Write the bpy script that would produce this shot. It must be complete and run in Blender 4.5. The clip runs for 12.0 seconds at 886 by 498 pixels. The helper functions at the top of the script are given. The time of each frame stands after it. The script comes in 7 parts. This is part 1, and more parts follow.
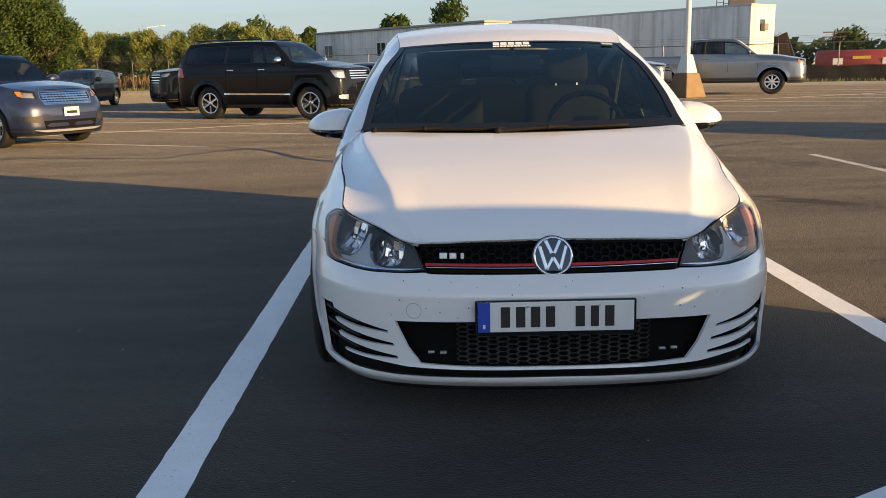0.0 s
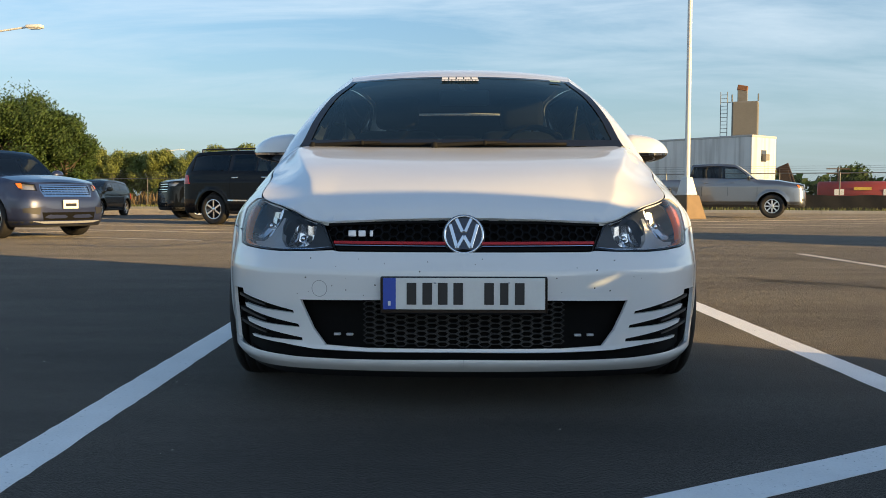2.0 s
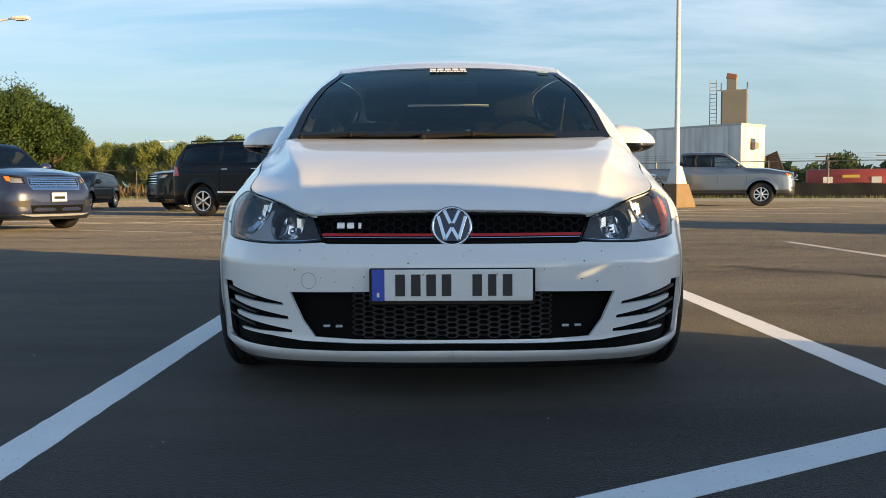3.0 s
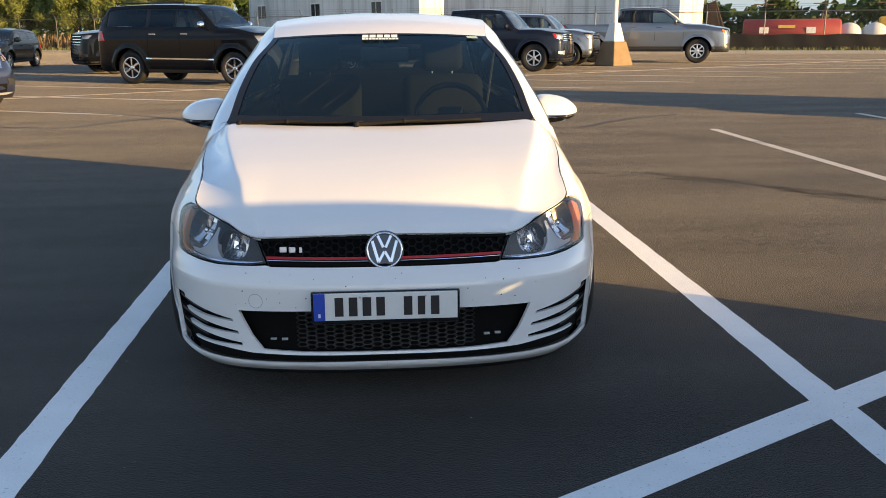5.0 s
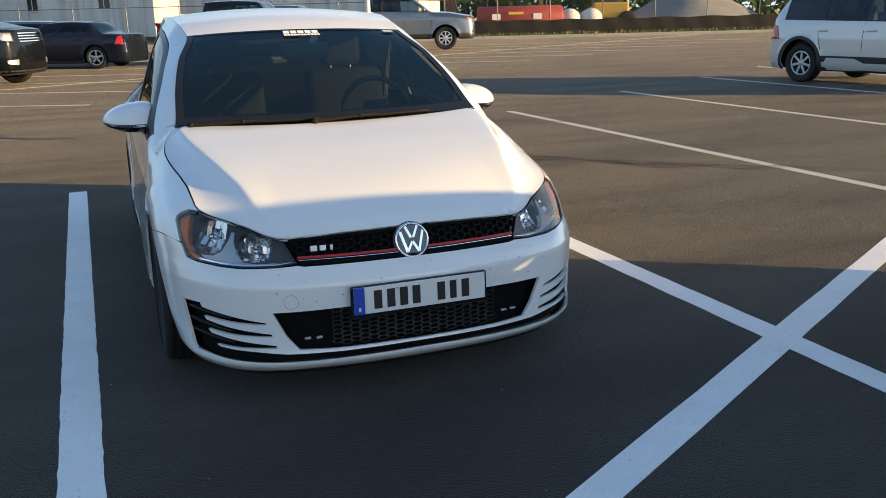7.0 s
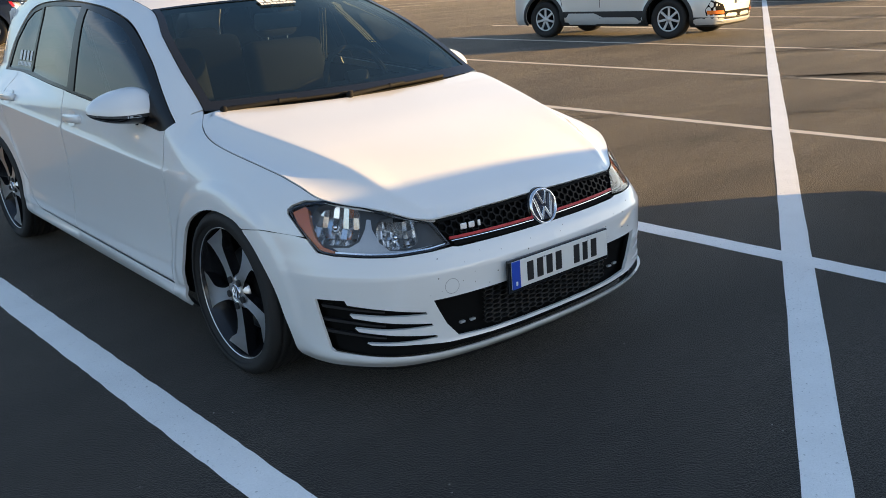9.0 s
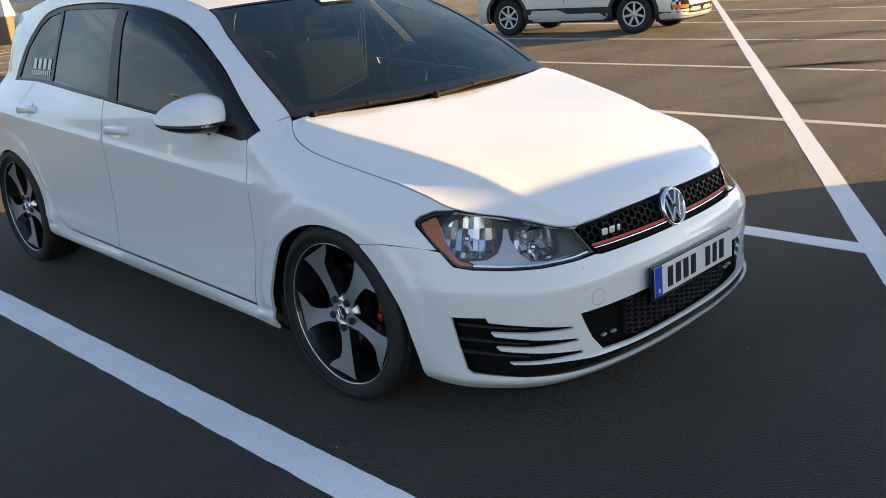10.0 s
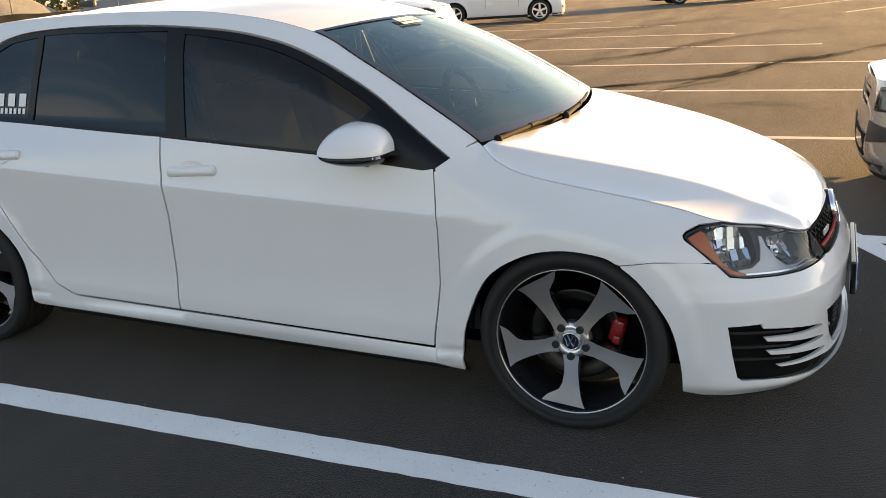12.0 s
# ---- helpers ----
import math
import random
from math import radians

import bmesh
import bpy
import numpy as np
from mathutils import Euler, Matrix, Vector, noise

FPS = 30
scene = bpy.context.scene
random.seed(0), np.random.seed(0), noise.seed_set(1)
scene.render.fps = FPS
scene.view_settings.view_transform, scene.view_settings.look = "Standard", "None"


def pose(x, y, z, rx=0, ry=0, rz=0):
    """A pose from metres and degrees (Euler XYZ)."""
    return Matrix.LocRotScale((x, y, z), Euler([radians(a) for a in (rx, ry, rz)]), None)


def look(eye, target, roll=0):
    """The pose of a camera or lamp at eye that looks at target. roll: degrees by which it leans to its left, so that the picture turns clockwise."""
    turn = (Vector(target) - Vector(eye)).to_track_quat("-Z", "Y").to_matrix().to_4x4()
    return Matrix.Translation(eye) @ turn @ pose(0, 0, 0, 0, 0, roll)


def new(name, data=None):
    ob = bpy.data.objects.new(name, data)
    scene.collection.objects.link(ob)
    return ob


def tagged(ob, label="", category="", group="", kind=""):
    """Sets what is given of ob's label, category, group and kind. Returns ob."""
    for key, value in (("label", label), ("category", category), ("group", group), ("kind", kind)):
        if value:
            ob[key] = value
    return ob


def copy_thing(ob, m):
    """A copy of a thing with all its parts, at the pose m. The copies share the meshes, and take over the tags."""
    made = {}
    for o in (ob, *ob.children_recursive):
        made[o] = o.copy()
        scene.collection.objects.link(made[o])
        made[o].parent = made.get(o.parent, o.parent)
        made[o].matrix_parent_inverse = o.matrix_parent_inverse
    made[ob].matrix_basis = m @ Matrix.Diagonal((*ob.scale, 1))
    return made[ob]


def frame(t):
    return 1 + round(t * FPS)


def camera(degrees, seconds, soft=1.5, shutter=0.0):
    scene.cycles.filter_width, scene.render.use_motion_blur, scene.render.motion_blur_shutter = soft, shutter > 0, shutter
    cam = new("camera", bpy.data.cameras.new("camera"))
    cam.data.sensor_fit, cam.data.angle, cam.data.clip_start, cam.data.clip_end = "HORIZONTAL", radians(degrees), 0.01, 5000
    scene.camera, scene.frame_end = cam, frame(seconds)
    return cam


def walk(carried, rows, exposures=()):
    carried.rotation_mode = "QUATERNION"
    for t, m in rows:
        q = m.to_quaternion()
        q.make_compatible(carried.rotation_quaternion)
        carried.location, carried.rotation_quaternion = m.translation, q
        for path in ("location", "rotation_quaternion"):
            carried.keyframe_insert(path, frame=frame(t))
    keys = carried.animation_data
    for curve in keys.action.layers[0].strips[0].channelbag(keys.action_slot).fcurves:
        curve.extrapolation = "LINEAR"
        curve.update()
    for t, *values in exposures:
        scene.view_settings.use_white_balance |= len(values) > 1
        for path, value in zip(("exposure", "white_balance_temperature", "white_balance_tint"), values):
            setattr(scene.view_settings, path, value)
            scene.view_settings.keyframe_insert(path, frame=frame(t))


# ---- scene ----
cam = camera(53.5, 12.0, 0.9)
PATH = [
    (0, (-0.401, -2.782, 1.203), (-0.372, -0.823, 0.8), -1.2),
    (0.5, (-0.185, -2.787, 1.002), (-0.192, -0.825, 0.614), -1.3),
    (1, (-0.114, -2.767, 0.839), (-0.106, -0.774, 0.68), -1.1),
    (1.5, (-0.089, -2.768, 0.718), (-0.079, -0.769, 0.655), -0.4),
    (2, (-0.08, -2.777, 0.707), (-0.07, -0.78, 0.593), 0.1),
    (2.5, (-0.074, -2.771, 0.699), (-0.059, -0.775, 0.577), 0.1),
    (2.7, (-0.075, -2.78, 0.701), (-0.055, -0.783, 0.582), 0.0),
    (4.5, (-0.029, -2.857, 1.108), (0.058, -0.908, 0.668), -1.7),
    (5, (-0.044, -3.003, 1.354), (0.117, -1.07, 0.867), -0.4),
    (5.5, (-0.227, -3.165, 1.401), (0.051, -1.251, 0.893), -0.5),
    (6, (-0.446, -3.218, 1.388), (-0.066, -1.331, 0.845), -1.2),
    (6.5, (-0.752, -3.061, 1.379), (-0.221, -1.215, 0.823), -1.1),
    (6.7, (-0.867, -3.007, 1.391), (-0.259, -1.178, 0.857), -1.2),
    (8.5, (-2.004, -2.255, 1.387), (-0.879, -0.703, 0.816), -2.2),
    (9, (-2.269, -2.01, 1.414), (-1.013, -0.576, 0.808), -3.1),
    (9.5, (-2.442, -1.678, 1.387), (-1.157, -0.279, 0.761), -4.8),
    (10, (-2.56, -1.41, 1.411), (-1.207, -0.07, 0.8), -4.2),
    (10.5, (-2.781, -1.045, 1.425), (-1.299, 0.149, 0.81), -3.5),
    (11, (-2.949, -0.704, 1.405), (-1.386, 0.397, 0.82), -3.2),
    (11.5, (-3.196, -0.212, 1.439), (-1.508, 0.698, 0.871), -2.7),
    (12, (-3.421, 0.121, 1.466), (-1.666, 0.879, 0.88), -3.3),
]
EXPOSURES = [(0.0, 1.5, 6850, 14), (1.0, 1.55, 6950, 12), (1.6, 1.45, 6400, 8), (2.5, 1.48, 6350, 7), (4.6, 1.79, 6700, 13), (6.5, 1.6, 6200, 8), (8.5, 1.88, 6600, 10), (10.0, 2.0, 7000, 12), (11.0, 2.07, 7150, 13), (11.5, 2.12, 7300, 13), (12.0, 2.24, 8700, 17)]
walk(cam, [(t, look(eye, target, roll)) for t, eye, target, roll in PATH], EXPOSURES)


# ---- world, sun ----
SUN_AZ, SUN_EL = radians(124), radians(8.5)          # clockwise from +y, and above the horizon
SUN_DIR = Vector((math.sin(SUN_AZ) * math.cos(SUN_EL), math.cos(SUN_AZ) * math.cos(SUN_EL), math.sin(SUN_EL)))


def make_world():
    w = bpy.data.worlds.new("sky")
    scene.world = w
    w.use_nodes = True
    t = w.node_tree
    n, k = t.nodes, t.links
    bg = n["Background"]
    sky = n.new("ShaderNodeTexSky")
    sky.sky_type, sky.sun_disc = "NISHITA", False
    sky.sun_elevation, sky.sun_rotation = SUN_EL, SUN_AZ
    sky.air_density, sky.dust_density, sky.ozone_density = 1.0, 1.0, 3.0
    co = n.new("ShaderNodeTexCoord")
    sep = n.new("ShaderNodeSeparateXYZ")
    k.new(co.outputs["Generated"], sep.inputs[0])
    # flat cloud layer: the direction divided by its height
    zz = n.new("ShaderNodeMath"); zz.operation = "ADD"; zz.inputs[1].default_value = 0.12
    k.new(sep.outputs[2], zz.inputs[0])
    dv = n.new("ShaderNodeVectorMath"); dv.operation = "DIVIDE"
    k.new(co.outputs["Generated"], dv.inputs[0]); k.new(zz.outputs[0], dv.inputs[1])
    mp = n.new("ShaderNodeMapping"); mp.inputs["Scale"].default_value = (0.55, 1.25, 0.0); mp.inputs["Rotation"].default_value = (0, 0, 0.35); mp.inputs["Location"].default_value = (3.1, 1.7, 0)
    k.new(dv.outputs[0], mp.inputs[0])
    big = n.new("ShaderNodeTexNoise"); big.inputs["Scale"].default_value = 1.1; big.inputs["Detail"].default_value = 8; big.inputs["Roughness"].default_value = 0.6; big.inputs["Distortion"].default_value = 0.4
    k.new(mp.outputs[0], big.inputs["Vector"])
    ramp = n.new("ShaderNodeMapRange"); ramp.inputs["From Min"].default_value = 0.40; ramp.inputs["From Max"].default_value = 0.68; ramp.inputs["To Max"].default_value = 0.85
    k.new(big.outputs["Fac"], ramp.inputs["Value"])
    low = n.new("ShaderNodeMapRange"); low.inputs["From Min"].default_value = 0.05; low.inputs["From Max"].default_value = 0.22; low.inputs["To Min"].default_value = 0.25
    k.new(sep.outputs[2], low.inputs["Value"])
    fac = n.new("ShaderNodeMath"); fac.operation = "MULTIPLY"
    thin = n.new("ShaderNodeMapRange"); thin.inputs["From Min"].default_value, thin.inputs["From Max"].default_value, thin.inputs["To Min"].default_value, thin.inputs["To Max"].default_value = 0.28, 0.7, 1.0, 0.15
    k.new(sep.outputs[2], thin.inputs["Value"])
    veil = n.new("ShaderNodeMath"); veil.operation = "MULTIPLY"
    k.new(ramp.outputs[0], veil.inputs[0]); k.new(thin.outputs[0], veil.inputs[1])
    k.new(veil.outputs[0], fac.inputs[0]); k.new(low.outputs[0], fac.inputs[1])
    mix = n.new("ShaderNodeMixRGB"); mix.inputs[2].default_value = CLOUD
    k.new(fac.outputs[0], mix.inputs[0]); k.new(sky.outputs[0], mix.inputs[1])
    # pale haze low over the horizon
    hz = n.new("ShaderNodeMapRange"); hz.inputs["From Min"].default_value, hz.inputs["From Max"].default_value, hz.inputs["To Min"].default_value, hz.inputs["To Max"].default_value = 0.0, 0.30, 0.8, 0.0
    k.new(sep.outputs[2], hz.inputs["Value"])
    mix2 = n.new("ShaderNodeMixRGB")
    # the haze is brighter and warmer on the sun's side
    dot = n.new("ShaderNodeVectorMath"); dot.operation = "DOT_PRODUCT"; dot.inputs[1].default_value = SUN_DIR
    k.new(co.outputs["Generated"], dot.inputs[0])
    glow = n.new("ShaderNodeMapRange"); glow.inputs["From Min"].default_value, glow.inputs["From Max"].default_value = -0.12, 1.0
    k.new(dot.outputs["Value"], glow.inputs["Value"])
    hazes = n.new("ShaderNodeMixRGB"); hazes.inputs[1].default_value, hazes.inputs[2].default_value = HAZE, HAZE_SUNWARD
    k.new(glow.outputs[0], hazes.inputs[0]); k.new(hazes.outputs[0], mix2.inputs[2])
    k.new(hz.outputs[0], mix2.inputs[0]); k.new(mix.outputs[0], mix2.inputs[1])
    k.new(mix2.outputs[0], bg.inputs[0])
    bg.inputs[1].default_value = SKY_STRENGTH


CLOUD = (3.9, 4.35, 4.8, 1)
HAZE = (1.75, 2.2, 2.5, 1)
HAZE_SUNWARD = (11.3, 11.6, 11.7, 1)
SKY_STRENGTH = 0.092
make_world()
sun = new("sun", bpy.data.lights.new("sun", "SUN"))
sun.data.energy, sun.data.angle, sun.data.color = 3.55, radians(0.5), (1.0, 0.64, 0.25)
sun.matrix_world = look(SUN_DIR * 60, (0, 0, 0))


# ---- materials ----
def material(name, colour, rough=0.5, metal=0.0, coat=0.0, grain=0.0, grain_scale=40.0, bump=0.0, bump_scale=200.0, patch=0.0, patch_scale=2.0, per_object=0.0, per_island=0.0, spec=0.5):
    """A node material: base colour varied at two scales, with fine relief."""
    m = bpy.data.materials.new(name)
    m.use_nodes = True
    t = m.node_tree
    n, k = t.nodes, t.links
    b = n["Principled BSDF"]
    b.inputs["Roughness"].default_value, b.inputs["Metallic"].default_value = rough, metal
    b.inputs["Coat Weight"].default_value, b.inputs["Coat Roughness"].default_value = coat, 0.03
    b.inputs["Specular IOR Level"].default_value = spec
    b.inputs["Base Color"].default_value = (*colour, 1)
    co = n.new("ShaderNodeTexCoord")
    last = None

    def vary(value_out, amount):
        nonlocal last
        hsv = n.new("ShaderNodeHueSaturation")
        mr = n.new("ShaderNodeMapRange")
        mr.inputs["To Min"].default_value, mr.inputs["To Max"].default_value = 1 - amount, 1 + amount
        k.new(value_out, mr.inputs["Value"])
        k.new(mr.outputs[0], hsv.inputs["Value"])
        if last is None:
            hsv.inputs["Color"].default_value = (*colour, 1)
        else:
            k.new(last, hsv.inputs["Color"])
        last = hsv.outputs[0]

    for amount, scale in ((grain, grain_scale), (patch, patch_scale)):
        if amount:
            tx = n.new("ShaderNodeTexNoise")
            tx.inputs["Scale"].default_value, tx.inputs["Detail"].default_value = scale, 6
            k.new(co.outputs["Object"], tx.inputs["Vector"])
            vary(tx.outputs["Fac"], amount)
    if per_object:
        vary(n.new("ShaderNodeObjectInfo").outputs["Random"], per_object)
    if per_island:
        vary(n.new("ShaderNodeNewGeometry").outputs["Random Per Island"], per_island)
    if last is not None:
        k.new(last, b.inputs["Base Color"])
    if bump:
        tx = n.new("ShaderNodeTexNoise")
        tx.inputs["Scale"].default_value, tx.inputs["Detail"].default_value = bump_scale, 4
        k.new(co.outputs["Object"], tx.inputs["Vector"])
        bp = n.new("ShaderNodeBump")
        bp.inputs["Strength"].default_value, bp.inputs["Distance"].default_value = bump, 0.004
        k.new(tx.outputs["Fac"], bp.inputs["Height"])
        k.new(bp.outputs[0], b.inputs["Normal"])
    return m


def glass(name, tint, rough=0.0, ior=1.5, sheen=(1, 1, 1)):
    """A pane: a tinted clear layer with a mirror-like sheen that follows Fresnel."""
    m = bpy.data.materials.new(name)
    m.use_nodes = True
    t = m.node_tree
    n, k = t.nodes, t.links
    n.remove(n["Principled BSDF"])
    clear, gloss, fr, mix = n.new("ShaderNodeBsdfTransparent"), n.new("ShaderNodeBsdfGlossy"), n.new("ShaderNodeFresnel"), n.new("ShaderNodeMixShader")
    clear.inputs[0].default_value = (*tint, 1)
    gloss.inputs["Roughness"].default_value = rough
    gloss.inputs["Color"].default_value = (*sheen, 1)
    fr.inputs[0].default_value = ior
    k.new(fr.outputs[0], mix.inputs[0]); k.new(clear.outputs[0], mix.inputs[1]); k.new(gloss.outputs[0], mix.inputs[2])
    k.new(mix.outputs[0], n["Material Output"].inputs[0])
    return m


WHITE_PAINT = material("white_car_paint", (0.76, 0.76, 0.755), 0.30, 0.0, 1.0, grain=0.02, grain_scale=900, patch=0.03, patch_scale=3)
GLOSS_BLACK = material("gloss_black_trim", (0.008, 0.008, 0.009), 0.12, patch=0.2, patch_scale=30)
WINDOW_TRIM = material("window_trim_black", (0.006, 0.006, 0.0065), 0.3, grain=0.1, spec=0.22)
SATIN_BLACK = material("satin_black_plastic", (0.012, 0.012, 0.013), 0.45, grain=0.2, grain_scale=400, bump=0.1, bump_scale=900)
DEEP_BLACK = material("dark_cavity_plastic", (0.006, 0.006, 0.006), 0.8, grain=0.2, spec=0.08)
CHROME = material("chrome", (0.85, 0.86, 0.88), 0.09, 1.0, grain=0.03, grain_scale=60)
SILVER = material("machined_aluminium", (0.76, 0.76, 0.77), 0.28, 1.0, grain=0.06, grain_scale=300, bump=0.05, bump_scale=1500)
WHEEL_BLACK = material("gloss_black_wheel_paint", (0.012, 0.012, 0.014), 0.25, coat=0.4, patch=0.2, patch_scale=20)
RUBBER = material("tyre_rubber", (0.012, 0.0115, 0.0115), 0.75, grain=0.25, grain_scale=90, patch=0.2, patch_scale=8, bump=0.3, bump_scale=500)
RED_CALIPER = material("red_caliper_paint", (0.30, 0.012, 0.010), 0.35, coat=0.5, grain=0.1, grain_scale=60)
RED_TRIM = material("red_trim", (0.42, 0.008, 0.014), 0.5, coat=0.0, grain=0.05)
BRAKE_STEEL = material("brake_disc_steel", (0.05, 0.048, 0.045), 0.38, 1.0, grain=0.12, grain_scale=200)
AMBER = material("amber_reflector", (0.60, 0.13, 0.012), 0.18, coat=0.8, grain=0.15, grain_scale=300)
LAMP_HOUSING = material("lamp_housing_grey", (0.04, 0.041, 0.043), 0.35, 0.0, grain=0.1, grain_scale=60)
LAMP_TRIM = material("lamp_trim_silver", (0.50, 0.51, 0.53), 0.35, 0.55, grain=0.08)
REFLECTOR = material("lamp_reflector", (0.93, 0.94, 0.96), 0.16, 0.86, grain=.03)
PLATE_WHITE = material("plate_white", (0.72, 0.72, 0.70), 0.35, grain=0.04, grain_scale=120, patch=0.05, patch_scale=20)
PLATE_BLUE = material("plate_blue", (0.012, 0.06, 0.42), 0.35, grain=0.05)
INK = material("ink_black", (0.01, 0.01, 0.012), 0.45, grain=0.1)
DECAL = material("white_decal", (0.8, 0.8, 0.8), 0.5, grain=0.03)
BADGE_BLUE = material("badge_dark_blue", (0.006, 0.01, 0.03), 0.15, coat=1.0, grain=0.05)
SEAT_CLOTH = material("seat_cloth_dark", (0.074, 0.075, 0.075), 0.85, grain=0.3, grain_scale=250, patch=0.15, patch_scale=6)
DASH = material("dashboard_grey", (0.042, 0.043, 0.044), 0.6, grain=0.2, grain_scale=300)
LINING = material("cabin_lining", (0.015, 0.015, 0.0155), 0.85, grain=0.15)
HEADLINER = material("headliner", (0.07, 0.068, 0.066), 0.9, grain=0.1)
SCREEN_GLASS = glass("windscreen_glass", (0.46, 0.52, 0.49), 0.0, 1.55, (0.86, 1.0, 0.95))
REAR_GLASS = glass("rear_window_glass", (0.62, 0.68, 0.66), 0.0, 1.5)
TINTED_GLASS = glass("tinted_side_glass", (0.045, 0.052, 0.054), 0.0, 1.42)
DOOR_GLASS = glass("front_door_glass", (0.15, 0.17, 0.165), 0.0, 1.42)
LAMP_GLASS = glass("lamp_lens", (0.96, 0.97, 0.98), 0.0, 1.38)


# ---- building helpers ----
def thing(name, m, label, category, group="", kind=""):
    ob = new(name)
    ob.empty_display_size = 0.2
    ob.matrix_world = m
    return tagged(ob, label, category, group, kind)


def solid(name, verts, faces, mat, parent=None, label="", normals=None, smooth=True):
    me = bpy.data.meshes.new(name)
    me.from_pydata([tuple(map(float, v)) for v in verts], [], faces)
    me.materials.append(mat)
    if smooth:
        me.polygons.foreach_set("use_smooth", [True] * len(me.polygons))
    me.update()
    if normals is not None:
        me.normals_split_custom_set_from_vertices([tuple(map(float, q)) for q in normals])
    ob = new(name, me)
    if parent is not None:
        ob.parent = parent
    return tagged(ob, label)


def part(name, bm, mat, parent=None, label="", smooth=False):
    me = bpy.data.meshes.new(name)
    bm.normal_update()
    bm.to_mesh(me)
    bm.free()
    me.materials.append(mat)
    if smooth:
        me.polygons.foreach_set("use_smooth", [True] * len(me.polygons))
        me.set_sharp_from_angle(angle=radians(40))
    ob = new(name, me)
    if parent is not None:
        ob.parent = parent
    return tagged(ob, label)


def block(sx, sy, sz, m=None, bevel=0.0, seg=2, bm=None):
    """A box with rounded edges, added to bm."""
    out = bm if bm is not None else bmesh.new()
    one = bmesh.new()
    bmesh.ops.create_cube(one, size=1)
    bmesh.ops.scale(one, vec=(sx, sy, sz), verts=one.verts)
    if bevel:
        bmesh.ops.bevel(one, geom=one.edges[:], offset=bevel, segments=seg, profile=0.5, affect="EDGES")
    if m is not None:
        bmesh.ops.transform(one, matrix=m, verts=one.verts)
    tmp = bpy.data.meshes.new("tmp")
    one.to_mesh(tmp); one.free()
    out.from_mesh(tmp)
    bpy.data.meshes.remove(tmp)
    return out


def rod(a, b, r, r2=None, seg=12, bm=None):
    """A round bar from a to b."""
    out = bm if bm is not None else bmesh.new()
    a, b = Vector(a), Vector(b)
    d = b - a
    m = Matrix.Translation((a + b) / 2) @ d.to_track_quat("Z", "Y").to_matrix().to_4x4()
    bmesh.ops.create_cone(out, cap_ends=True, segments=seg, radius1=r, radius2=r if r2 is None else r2, depth=d.length, matrix=m)
    return out


def lathe(profile, seg=48, axis="x"):
    """Verts and faces of a closed ring turned about the x axis from (along, radius) points."""
    verts, faces, n = [], [], len(profile)
    for i in range(seg):
        c, s = math.cos(2 * math.pi * i / seg), math.sin(2 * math.pi * i / seg)
        for a, r in profile:
            verts.append((a, r * c, r * s))
    for i in range(seg):
        for j in range(n - 1):
            p, q = i * n + j, ((i + 1) % seg) * n + j
            faces.append((p, p + 1, q + 1, q))
    return verts, faces


def sheet(fn, nu, nv, keep=None):
    """Verts and faces of a grid: fn(u, v) with u, v from 0 to 1."""
    verts = [fn(i / nu, j / nv) for i in range(nu + 1) for j in range(nv + 1)]
    faces = []
    for i in range(nu):
        for j in range(nv):
            if keep is None or keep((i + .5) / nu, (j + .5) / nv):
                a = i * (nv + 1) + j
                faces.append((a, a + nv + 1, a + nv + 2, a + 1))
    return verts, faces


def inside(p, poly):
    x, y, c = p[0], p[1], False
    for (x0, y0), (x1, y1) in zip(poly, poly[1:] + poly[:1]):
        if (y0 > y) != (y1 > y) and x < (x1 - x0) * (y - y0) / (y1 - y0) + x0:
            c = not c
    return c


def finely(poly, step):
    out = []
    for a, b in zip(poly, poly[1:] + poly[:1]):
        n = max(1, math.ceil(math.hypot(b[0] - a[0], b[1] - a[1]) / step))
        out += [(a[0] + (b[0] - a[0]) * i / n, a[1] + (b[1] - a[1]) * i / n) for i in range(n)]
    return out


